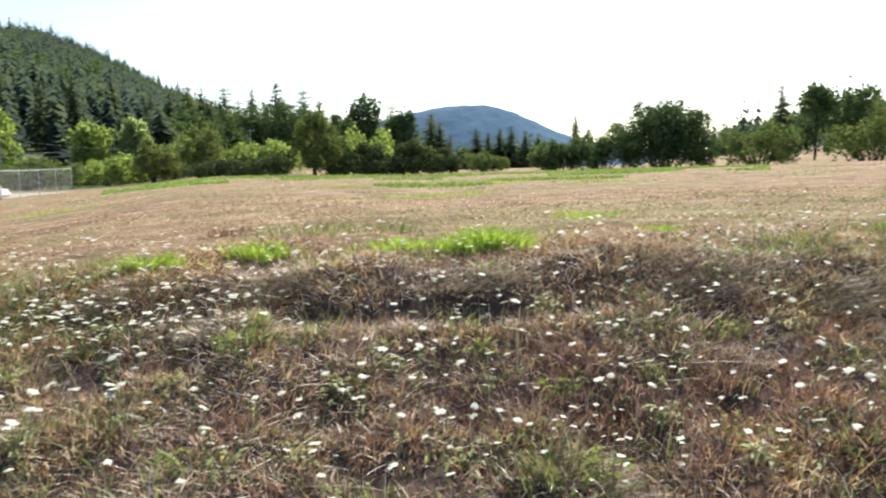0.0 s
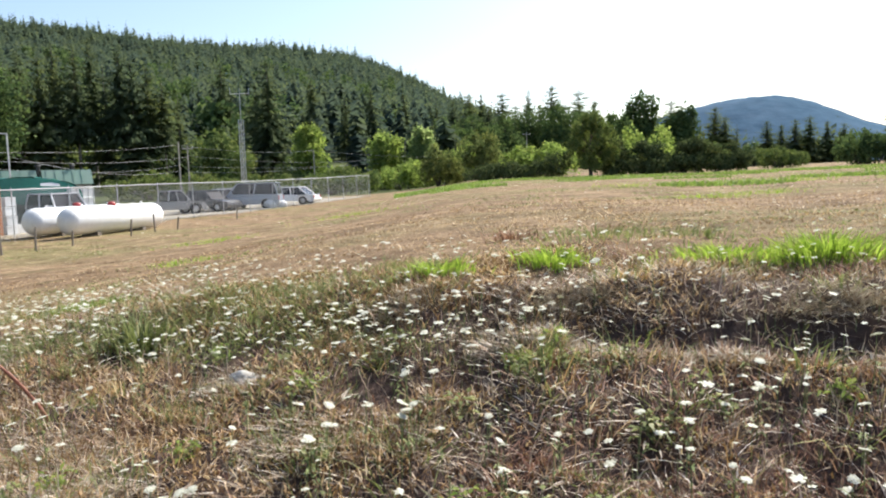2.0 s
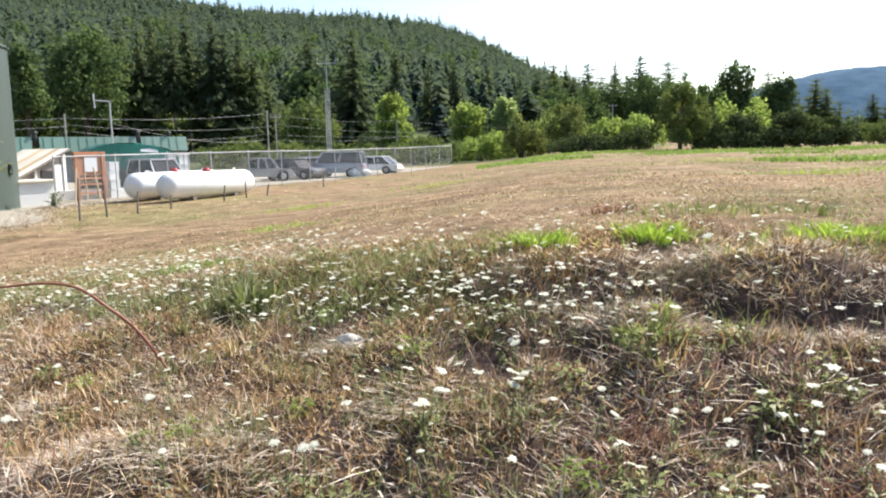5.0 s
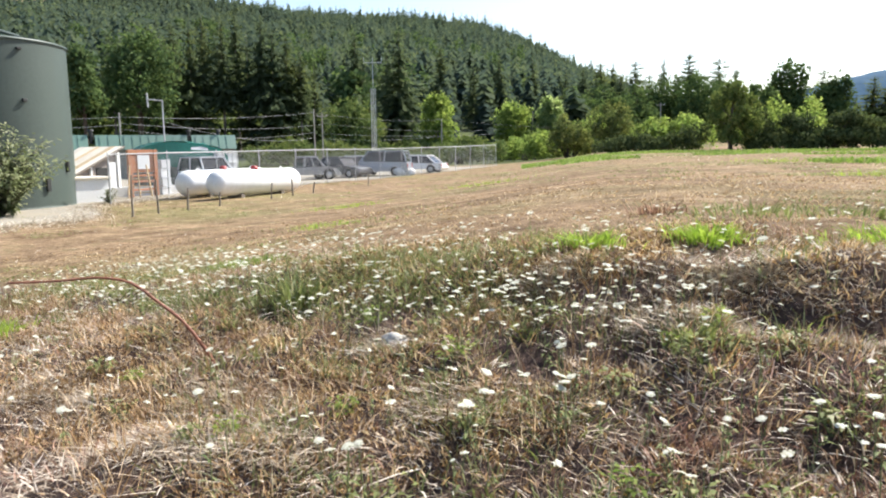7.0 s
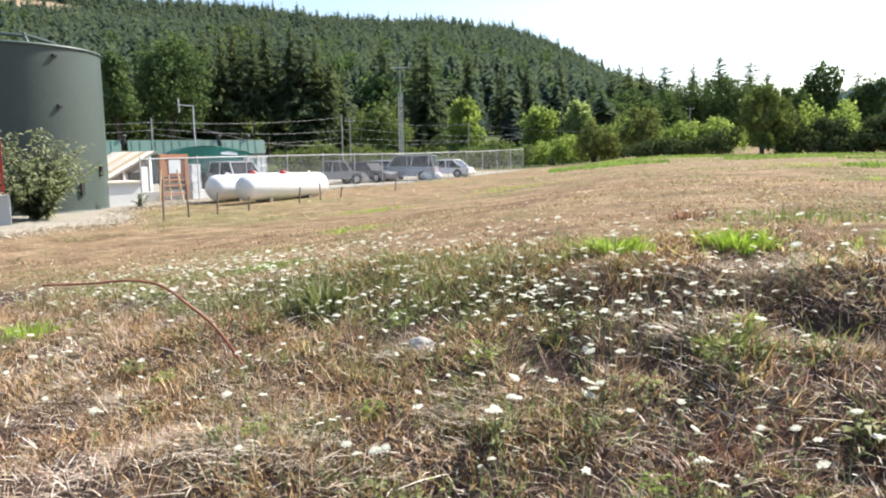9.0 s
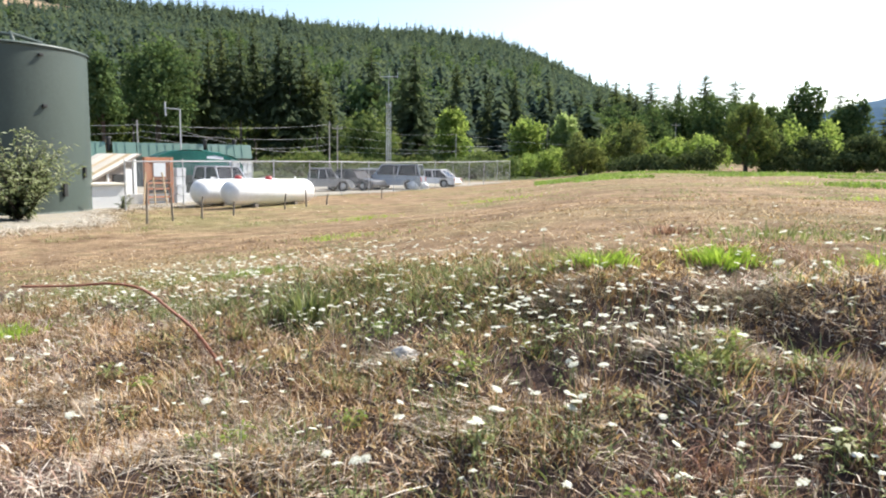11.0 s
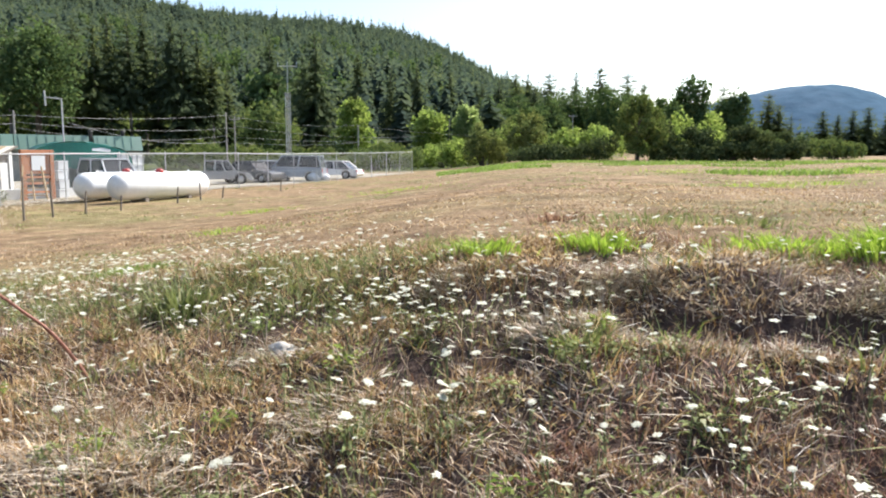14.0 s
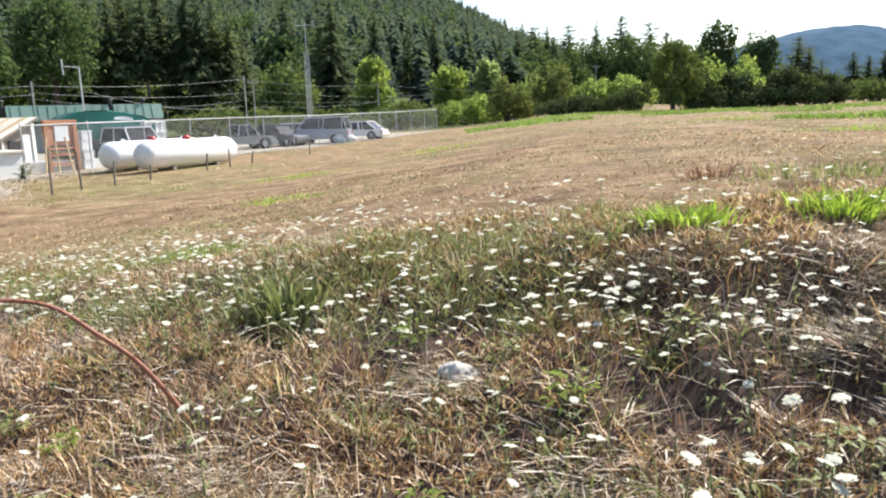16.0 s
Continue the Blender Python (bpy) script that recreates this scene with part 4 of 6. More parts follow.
# az, range, width, height, lobes, leaves, leaf size, material, name, label
PLANTS = [
    (-9.9, 58, 3.5, 5.3, 3, 3600, 0.13, M_LEAF_MID, "young_tree", "young leafy green tree at the field edge", "tree"),
    (-21.2, 80, 5.0, 5.0, 5, 2600, 0.16, M_LEAF_OLIVE, "shrub", "yellow-green shrub with browning leaves", "bush"),
    (-18.2, 78, 4.4, 5.2, 4, 2400, 0.16, M_LEAF_OLIVE, "small_tree", "small olive-green tree behind the hedge", "tree"),
    (-5.8, 84, 12.0, 5.2, 7, 4200, 0.18, M_LEAF_LIGHT, "shrub", "green shrubs behind the bramble hedge", "bush"),
    (-13.5, 84, 9.0, 3.8, 6, 3000, 0.18, M_LEAF_LIGHT, "shrub", "sunlit light green shrubs behind the hedge", "bush"),
    (3.4, 80, 5.0, 2.4, 4, 1600, 0.14, M_LEAF_MID, "shrub", "low green shrub at the field edge", "bush"),
    (8.8, 72, 5.5, 3.8, 5, 3000, 0.15, M_LEAF_DARK, "shrub", "green shrub at the field edge", "bush"),
    (12.2, 71, 6.5, 4.5, 5, 3600, 0.15, M_LEAF_DARK, "shrub", "dark green shrub at the field edge", "bush"),
    (16.6, 70, 8.0, 6.0, 6, 10500, 0.16, M_LEAF_DARK, "large_bush", "large dark rounded bush at the field edge", "bush"),
    (23.2, 70, 6.5, 4.2, 6, 2600, 0.15, M_LEAF_MID, "shrub", "green shrub with a ragged top", "bush"),
    (26.8, 120, 6.0, 11.0, 5, 1800, 0.3, M_LEAF_DARK, "tall_tree", "tall dark tree behind the bushes", "tree"),
    (29.2, 122, 8.0, 11.5, 6, 2200, 0.3, M_LEAF_DARK, "tall_tree", "tall dark tree behind the bushes", "tree"),
    (30.2, 80, 7.6, 5.6, 6, 3000, 0.16, M_LEAF_MID, "round_bush", "round olive-green bush in the field", "bush"),
    (37.0, 90, 5.5, 5.8, 4, 2200, 0.18, M_LEAF_MID, "round_bush", "round olive-green bush in the field", "bush"),
    (33.5, 125, 14.0, 8.0, 6, 2200, 0.3, M_LEAF_MID, "tall_tree", "leafy green tree behind the bushes", "tree"),
    (39.9, 82, 3.4, 3.4, 3, 1200, 0.15, M_LEAF_DARK, "shrub", "small dark shrub in the field", "bush"),
    (44.0, 76, 7.0, 3.4, 5, 2400, 0.15, M_LEAF_OLIVE, "round_bush", "round yellow-green bush in the field", "bush"),
    (52.4, 76, 6.0, 4.9, 4, 3000, 0.15, M_LEAF_OLIVE, "small_tree", "small yellow-green tree in the field", "tree"),
    (56.0, 75, 6.4, 5.3, 4, 3000, 0.15, M_LEAF_OLIVE, "small_tree", "small yellow-green tree in the field", "tree"),
    (63.0, 74, 7.0, 4.0, 5, 2400, 0.15, M_LEAF_OLIVE, "round_bush", "yellow-green bush in the field", "bush"),
    (60.0, 78, 4.0, 3.0, 4, 1600, 0.15, M_LEAF_OLIVE, "shrub", "rusty yellow-green shrub in the field", "bush"),
    (48.2, 80, 6.0, 2.4, 5, 1600, 0.15, M_LEAF_OLIVE, "shrub", "low yellow-green shrub in the field", "bush"),
    (55.5, 200, 22.0, 24.0, 8, 7000, 0.55, M_LEAF_DARK, "tall_tree", "broad green tree before the dark forest", "tree"),
    (60.5, 205, 14.0, 20.0, 5, 3600, 0.6, M_LEAF_DARK, "tall_tree", "broad green tree before the dark forest", "tree"),
    (-22.6, 118, 4.6, 8.4, 5, 3000, 0.24, M_LEAF_PALE, "small_tree", "pale yellow-green tree by the road", "tree"),
    (-25.6, 116, 7.0, 7.0, 5, 2800, 0.24, M_LEAF_LIGHT, "small_tree", "rounded bright green tree by the road", "tree"),
    (-31.3, 106, 5.6, 9.0, 6, 2800, 0.24, M_LEAF_LIGHT, "small_tree", "bright green tree behind the fence", "tree"),
    (-24.0, 92, 10.0, 4.0, 6, 2600, 0.18, M_LEAF_LIGHT, "shrub", "yellow-green shrubs behind the fence", "bush"),
    (-19.0, 90, 8.0, 5.6, 6, 2600, 0.18, M_LEAF_LIGHT, "shrub", "yellow-green shrubs behind the field", "bush"),
    (-37.5, 106, 8.0, 7.5, 5, 2400, 0.26, M_LEAF_MID, "small_tree", "green tree behind the yard", "tree"),
    (-29.0, 88, 9.0, 3.6, 5, 2000, 0.18, M_LEAF_MID, "shrub", "green shrubs behind the fence", "bush"),
    (-35.0, 95, 12.0, 3.2, 6, 2200, 0.2, M_LEAF_MID, "shrub", "green shrubs behind the fence", "bush"),
    (-56.5, 98, 4.4, 15.0, 4, 3600, 0.26, M_LEAF_DARK, "tall_tree", "slim green tree behind the storage tank", "tree"),
    (-53.0, 106, 9.5, 17.0, 7, 3600, 0.3, M_LEAF_DARK, "tall_tree", "dark leafy tree among the firs", "tree"),
    (-20.5, 150, 11.0, 10.5, 5, 1500, 0.36, M_LEAF_DARK, "tall_tree", "dark leafy tree in the valley woods", "tree"),
    (-18.2, 165, 11.0, 12, 5, 1500, 0.36, M_LEAF_DARK, "tall_tree", "dark leafy tree in the valley woods", "tree"),
    (-16.2, 170, 9.0, 12, 5, 1500, 0.36, M_LEAF_DARK, "tall_tree", "dark leafy tree in the valley woods", "tree"),
    (-14.2, 180, 12.0, 15, 5, 2600, 0.36, M_LEAF_DARK, "tall_tree", "dark leafy tree in the valley woods", "tree"),
    (-12.0, 175, 10.0, 15.5, 5, 2600, 0.36, M_LEAF_DARK, "tall_tree", "dark leafy tree in the valley woods", "tree"),
    (-9.8, 180, 12.0, 16, 5, 2600, 0.36, M_LEAF_DARK, "tall_tree", "dark leafy tree in the valley woods", "tree"),
    (-8.2, 150, 9.0, 12, 5, 2400, 0.36, M_LEAF_DARK, "tall_tree", "dark leafy tree in the valley woods", "tree"),
    (-5.5, 150, 12.0, 7.5, 5, 1500, 0.36, M_LEAF_DARK, "tall_tree", "dark leafy tree in the valley woods", "tree"),
    (-2.8, 160, 10.0, 6.5, 5, 1500, 0.36, M_LEAF_DARK, "tall_tree", "dark leafy tree in the valley woods", "tree"),
    (1.8, 230, 14.0, 8.0, 5, 1500, 0.36, M_LEAF_DARK, "tall_tree", "dark far trees in the valley", "tree"),
    (5.0, 230, 16.0, 9.0, 5, 1500, 0.36, M_LEAF_DARK, "tall_tree", "dark far trees in the valley", "tree"),
    (8.0, 235, 14.0, 8.5, 5, 1500, 0.36, M_LEAF_DARK, "tall_tree", "dark far trees in the valley", "tree"),
    (-22.5, 100, 12.0, 3.6, 7, 2600, 0.2, M_LEAF_MID, "shrub", "green undergrowth behind the fence", "bush"),
    (-28.5, 100, 12.0, 3.4, 7, 2600, 0.2, M_LEAF_MID, "shrub", "green undergrowth behind the fence", "bush"),
    (-34.5, 104, 13.0, 3.6, 7, 2600, 0.2, M_LEAF_MID, "shrub", "green undergrowth behind the fence", "bush"),
    (-40.0, 104, 13.0, 3.2, 7, 2600, 0.2, M_LEAF_MID, "shrub", "green undergrowth behind the yard", "bush"),
    (-17.0, 105, 12.0, 4.2, 7, 2600, 0.2, M_LEAF_MID, "shrub", "green undergrowth behind the hedge", "bush"),
    (-3.0, 100, 12.0, 4.0, 7, 2600, 0.2, M_LEAF_MID, "shrub", "green undergrowth behind the hedge", "bush"),
    (-5.9, 180, 10.0, 19.0, 6, 6500, 0.45, M_LEAF_DARK, "tall_tree", "tall dark tree with a lumpy crown in the valley", "tree"),
    (-3.4, 182, 6.5, 17.0, 4, 4200, 0.45, M_LEAF_DARK, "tall_tree", "tall dark tree with a lumpy crown in the valley", "tree"),
    (-42.0, 98, 14.0, 4.0, 7, 2400, 0.2, M_LEAF_MID, "shrub", "green shrubs behind the yard", "bush"),
]
for i, (a, r, w, h, n, lv, sz, mt, nm, lab, cat) in enumerate(PLANTS):
    x, y = polar(a, r)
    shape = lobes_row(w, h, w * 0.7 if w < 9 else 5.0, n, 200 + i)
    if nm == "large_bush":
        shape = [(0, 0, 3.0, 2.6, 2.4, 2.7), (-2.4, 0.2, 1.9, 2.2, 2.0, 1.9), (2.3, 0, 2.1, 2.2, 2.0, 2.1), (0.4, 0.2, 5.0, 0.9, 0.9, 1.1), (3.6, 0, 1.3, 1.3, 1.6, 1.4)] + [(x + 0.0, y, z * 1.1, 0.9 * q, 0.9 * q, 0.8 * q) for x, y, z, _, _, q in shape]
    if cat == "tree" and r < 130:
        # an open crown on a bare lower trunk
        rt = np.random.RandomState(900 + i)
        low_crown = 0.14 if nm == "young_tree" or a > 20 else 0.28 if h < 9.5 else 0.42
        shape = []
        for q in range(34 if h < 7 else 60):
            f = rt.uniform(0.0, 1.0)
            e = w * 0.5 * math.sin(math.pi * (0.25 + 0.65 * f)) * rt.uniform(0.3, 1.0)
            g, s1 = rt.uniform(0, 6.28), (w + 0.25 * max(0, h - 7)) * rt.uniform(0.09, 0.18)
            shape.append((e * math.cos(g), e * math.sin(g), h * (low_crown + (0.9 - low_crown) * f), s1, s1, s1 * rt.uniform(0.9, 1.5)))
    ob = bush(nm, x, y, shape, int(lv * (1.8 if r < 80 else 1.35)), sz * (0.9 if r < 80 else 1.05), mt, 300 + i, lab, cat)
    ob.matrix_world = pose(x, y, ground_at(x, y), 0, 0, -a)

# bramble hedges: long thick banks of leaves with a rolling top
for i, (a0, a1, r0, r1, h0, h1, lv, mt, lab) in enumerate((
        (-19.0, -11.6, 66, 62, 1.3, 2.3, 6500, M_BRAMBLE, "low dark bramble hedge rising along the field"),
        (-9.0, 1.2, 60, 62, 2.9, 2.5, 18000, M_BRAMBLE, "dense dark bramble hedge along the field"))):
    rt = np.random.RandomState(960 + i)
    (xa, ya), (xb, yb) = polar(a0, r0), polar(a1, r1)
    xm, ym = (xa + xb) / 2, (ya + yb) / 2
    run = math.hypot(xb - xa, yb - ya)
    shape = []
    for q in range(int(run * 9)):
        f, g = rt.uniform(0, 1), rt.uniform(-1, 1)
        top = (h0 + (h1 - h0) * f) * (1 + 0.1 * math.sin(9 * f + i) + 0.06 * math.sin(23 * f)) * (1 - 0.45 * g * g)
        w = rt.uniform(0.35, 0.7)
        z = rt.uniform(0.2, 1.0) * (top - w * 0.8)
        shape.append((xa + (xb - xa) * f - xm, ya + (yb - ya) * f - ym + g * 1.4, max(z, 0.3), w, w, w * rt.uniform(0.7, 1.0)))
    bush("bramble_hedge", xm, ym, shape, lv, 0.125, mt, 970 + i, lab, "hedge")

# the far mountain
a = np.radians(np.linspace(-16, 22, 120))
d = np.linspace(3000, 4200, 40)
AA, DD = np.meshgrid(a, d)
deg = np.degrees(AA)
crest = np.interp(deg, np.linspace(-16, 22, 77), np.convolve(np.pad(np.interp(np.linspace(-16, 22, 77), (-16, -8, -5, -3, 0, 2.7, 4.5, 6.5, 8.4, 10.5, 14, 22), (1.5, 3.1, 3.95, 4.5, 5.0, 5.15, 4.8, 4.0, 3.1, 2.4, 1.8, 1.0)), 2, "edge"), np.full(5, 0.2), "valid"))
hh = 3840 * np.tan(np.radians(crest)) * np.sin(np.clip((DD - 3000) / 840, 0, 1.6) * np.pi / 2) + 5 * sheet_noise(DD * np.sin(AA), DD * np.cos(AA), 0.01, 77) + 3 * sheet_noise(DD * np.sin(AA), DD * np.cos(AA), 0.055, 78)
MV = np.stack([DD * np.sin(AA), DD * np.cos(AA), hh], -1).reshape(-1, 3)
ii, jj = np.meshgrid(np.arange(39), np.arange(119), indexing="ij")
MQ = np.stack([ii * 120 + jj, ii * 120 + jj + 1, (ii + 1) * 120 + jj + 1, (ii + 1) * 120 + jj], -1).reshape(-1, 4)[:, ::-1]
# Distance haze is put into the slope's base colour as blue-grey.
M_MOUNTAIN = surface("haze_tinted_slope", (0.07, 0.118, 0.168), (0.092, 0.148, 0.205), 0.006, 1.0, 0.3, fine=0.02, dirt=(0.16, 0.21, 0.27), dirt_amount=0.4, dist=20.0)
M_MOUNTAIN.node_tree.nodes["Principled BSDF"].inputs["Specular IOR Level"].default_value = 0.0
tagged(new("backdrop", np_mesh("backdrop", MV, [MQ], M_MOUNTAIN, True)), "far wooded mountain, tinted blue-grey for haze", "mountain", kind="structure")


# ---- yard ----
M_TANK = surface("green_tank_paint", (0.064, 0.087, 0.072), (0.081, 0.108, 0.09), 0.5, 0.5, 0.1, fine=9, dirt=(0.038, 0.048, 0.04), dirt_amount=0.6)
M_WHITE = surface("white_paint", (0.74, 0.74, 0.72), (0.82, 0.82, 0.80), 1.5, 0.4, 0.05, fine=20, dirt=(0.5, 0.47, 0.42), dirt_amount=0.25)
M_CREAM = surface("cream_board", (0.62, 0.56, 0.45), (0.72, 0.66, 0.54), 2.0, 0.7, 0.2, fine=25, dirt=(0.35, 0.3, 0.24))
# Weathered shed boards, their colour darkened further for the shade on the front.
M_SHED = surface("shaded_weathered_board", (0.26, 0.22, 0.19), (0.40, 0.35, 0.30), 2.5, 0.85, 0.3, fine=22, dirt=(0.14, 0.11, 0.09))
M_TAN = surface("tan_board", (0.46, 0.34, 0.19), (0.55, 0.42, 0.25), 2.0, 0.7, 0.2, fine=25)
M_BROWN = surface("reddish_brown_wood", (0.36, 0.14, 0.065), (0.47, 0.21, 0.10), 3.0, 0.65, 0.25, fine=30, dirt=(0.12, 0.07, 0.05))
M_PALE_WOOD = surface("pale_wood", (0.48, 0.34, 0.18), (0.58, 0.43, 0.26), 3.0, 0.7, 0.25, fine=30)
M_GREY_WOOD = surface("weathered_wood", (0.16, 0.13, 0.10), (0.26, 0.22, 0.18), 4.0, 0.9, 0.5, fine=40)
M_ROOF = surface("green_roof_metal", (0.16, 0.27, 0.21), (0.20, 0.32, 0.25), 0.8, 0.5, 0.1, fine=15, dirt=(0.3, 0.34, 0.3))
M_TARP = surface("dark_green_tarp", (0.02, 0.15, 0.11), (0.03, 0.20, 0.15), 1.2, 0.35, 0.4, fine=6, dist=0.05)
M_WALL = surface("grey_wall", (0.15, 0.165, 0.155), (0.21, 0.23, 0.215), 0.8, 0.8, 0.2, fine=18)
M_DARK = surface("near_black", (0.02, 0.02, 0.02), (0.04, 0.04, 0.035), 2.0, 0.7, 0.0)
M_STEEL = surface("galvanised_steel", (0.42, 0.43, 0.43), (0.55, 0.56, 0.56), 3.0, 0.42, 0.1, metal=0.7, fine=40)
M_PIPE = surface("dull_grey_pipe", (0.40, 0.41, 0.41), (0.52, 0.52, 0.51), 3.0, 0.6, 0.1, fine=40)
M_RED = surface("red_paint", (0.30, 0.03, 0.03), (0.4, 0.05, 0.04), 2.0, 0.45, 0.1, fine=25, dirt=(0.25, 0.08, 0.06))
M_CONCRETE = surface("pale_concrete", (0.46, 0.46, 0.45), (0.56, 0.56, 0.54), 2.0, 0.9, 0.3, fine=30, dirt=(0.3, 0.29, 0.27))
M_RUBBER = surface("black_rubber", (0.02, 0.02, 0.02), (0.03, 0.03, 0.03), 5.0, 0.85, 0.2, fine=50)
M_POLE = surface("weathered_pole", (0.28, 0.25, 0.22), (0.38, 0.35, 0.31), 2.0, 0.85, 0.3, fine=20)
M_WIRE = surface("grey_cable", (0.22, 0.22, 0.22), (0.3, 0.3, 0.3), 2.0, 0.6, 0.0)
M_GRAVEL = surface("pale_gravel", (0.22, 0.195, 0.155), (0.33, 0.30, 0.24), 0.9, 0.95, 0.9, fine=14, dirt=(0.33, 0.26, 0.15), dirt_amount=0.6, dist=0.03)
M_PLASTIC = surface("white_plastic", (0.7, 0.72, 0.73), (0.8, 0.82, 0.82), 2.0, 0.4, 0.0)


def glass_material():
    m, t, n, l, b = nodes_of("car_glass")
    b.inputs["Base Color"].default_value = (0.012, 0.014, 0.017, 1)
    b.inputs["Roughness"].default_value, b.inputs["Specular IOR Level"].default_value = 0.06, 0.35
    return m


M_GLASS = glass_material()


def sheet(name, x0, x1, y0, y1, step, inside, up, material, label, category):
    """A thin layer draped over the ground where inside(x, y) holds."""
    xs, ys = np.arange(x0, x1, step), np.arange(y0, y1, step)
    X, Y = np.meshgrid(xs, ys)
    V = np.stack([X, Y, land(X, Y) + up], -1).reshape(-1, 3)
    i, j = np.meshgrid(np.arange(len(ys) - 1), np.arange(len(xs) - 1), indexing="ij")
    q = np.stack([i * len(xs) + j, i * len(xs) + j + 1, (i + 1) * len(xs) + j + 1, (i + 1) * len(xs) + j], -1).reshape(-1, 4)
    c = V[q].mean(1)
    q = q[inside(c[:, 0], c[:, 1])]
    used, inv = np.unique(q, return_inverse=True)
    return tagged(new(name, np_mesh(name, V[used], [inv.reshape(-1, 4)], material, True)), label, category, kind="structure")


sheet("yard", -62, -14, 4, 64, 0.25, lambda x, y: x < -26.9 - 0.103 * (y - 18) + 0.45 * sheet_noise(x, y, 1.6, 91) + 0.4 * sheet_noise(x, y, 4.0, 92) + 5.5 * smooth01(19, 12.5, y), 0.03, M_GRAVEL, "pale gravel yard behind the field", "yard")

# the green tank
root = holder("storage_tank", pose(-30.2, 15.6, ground_at(-30.2, 15.6)), "tall round green-painted steel storage tank with welded seams", "tank")
bm = bmesh.new()
lathe(bm, [(3.26, -0.2), (3.26, 6.1)], 72)
part("shell", bm, M_TANK, root)
bm = bmesh.new()
lathe(bm, [(3.32, 6.08), (3.32, 6.12), (3.2, 6.16), (1.5, 6.34), (0, 6.42)], 72)
part("roof", bm, M_TANK, root)
for z in (6.03, 0.05):
    bm = bmesh.new()
    lathe(bm, [(3.255, z - 0.03), (3.272, z - 0.03), (3.272, z + 0.03), (3.255, z + 0.03)], 72)
    part("weld_band", bm, M_TANK, root)
tow = Vector((29.5, -15.5, 0)).normalized()
side = Vector((tow.y, -tow.x, 0))


def on_roof(out, across, z):
    p = tow * out - side * across
    return (p.x, p.y, z)


bm = bmesh.new()
rod(bm, on_roof(2.3, -0.6, 6.15), on_roof(2.3, -0.6, 6.64), 0.42, 0.42, 20)
rod(bm, on_roof(2.3, -0.6, 6.64), on_roof(2.3, -0.6, 6.7), 0.5, 0.44, 20)
part("hatch", bm, M_TANK, root, "dark roof hatch")
for p, q in (((2.9, -0.9, 6.0), (2.7, -1.0, 6.4)), ((2.9, 0.7, 6.0), (2.7, 0.6, 6.36)), ((2.7, -1.0, 6.36), (2.75, 0.6, 6.26)), ((2.75, 0.6, 6.3), (2.6, 1.6, 6.05)), ((2.7, -1.0, 6.3), (2.6, -1.9, 6.1))):
    bm = bmesh.new()
    rod(bm, on_roof(p[0], p[1], p[2] + 0.14), on_roof(q[0], q[1], q[2] + 0.14), 0.065)
    part("railing_bar", bm, M_TANK, root)
for nm, across, z, sx, sz, lab in (("valve_box", 2.85, 1.55, 0.14, 0.42, "small dark valve box"), ("gauge_plate", 1.55, 3.95, 0.16, 0.12, "small dark plate"), ("eye_plate", 1.5, 5.75, 0.16, 0.1, "small dark plate"), ("drain_pipe", 2.1, 0.9, 0.16, 0.5, "short dark pipe")):
    c = -side * across + tow * math.sqrt(3.26 ** 2 - across ** 2)
    bm = bmesh.new()
    box(bm, (0.2, sx, sz), (c.x, c.y, z), (0, 0, math.degrees(math.atan2(c.y, c.x))), 0.02)
    part(nm, bm, M_DARK, root, lab)

# propane tanks
def propane_tank():
    root = holder("propane_tank", pose(0, 0, 0), "long white steel propane tank with red dome, on low saddles", "tank", "propane tanks")
    bm = bmesh.new()
    prof = [(0.54 * math.sin(a), -2.3 - 0.45 * math.cos(a)) for a in [i * math.pi / 16 for i in range(9)]]
    prof += [(0.545, -2.29), (0.545, 2.29)] + [(r, -z) for r, z in reversed(prof)]
    lathe(bm, prof, 48, pose(0, 0, 0.74, 90))
    part("shell", bm, M_WHITE, root)
    # Saddles borrow the dark wood colour to stand for shade beneath the shell.
    for yy in (-1.3, 1.3):
        bm = bmesh.new()
        box(bm, (0.8, 0.22, 0.42), (0, yy, 0.06), bevel=0.02)
        part("saddle", bm, M_GREY_WOOD, root, "saddle coloured dark for the shade under the tank")
    bm = bmesh.new()
    lathe(bm, [(0.16, 1.24), (0.17, 1.33), (0.14, 1.4), (0.07, 1.43), (0, 1.435)], 24, pose(0, -0.1, 0))
    part("valve_dome", bm, M_RED, root, "red valve dome")
    for yy in (-1.7, 1.7):
        bm = bmesh.new()
        box(bm, (0.03, 0.14, 0.12), (0, yy, 1.32), bevel=0.01)
        rod(bm, (0, yy, 1.26), (0, yy, 1.3), 0.08, 0.08, 12)
        part("lifting_lug", bm, M_WHITE, root)
    return root


t1 = propane_tank()
t1.matrix_world = pose(-24.0, 23.9, ground_at(-24.0, 23.9) - 0.12, 0, 0, 4)
t2 = copy_thing(t1, pose(-25.95, 23.95, ground_at(-25.95, 23.95) - 0.12, 0, 0, 4))

# stakes in front of the yard
def stake(x, y, h, lean, thick=0.036):
    bm = bmesh.new()
    rod(bm, (0, 0, -0.15), (lean * 0.5, 0, h * 0.55), thick, thick * 0.9, 7)
    rod(bm, (lean * 0.5, 0, h * 0.55), (lean, 0.02, h), thick * 0.9, thick * 0.75, 7)
    ob = part("wooden_stake", bm, M_GREY_WOOD)
    ob.location = (x, y, ground_at(x, y))
    return tagged(ob, "thin weathered wooden stake driven into the grass", "stake", "stakes")


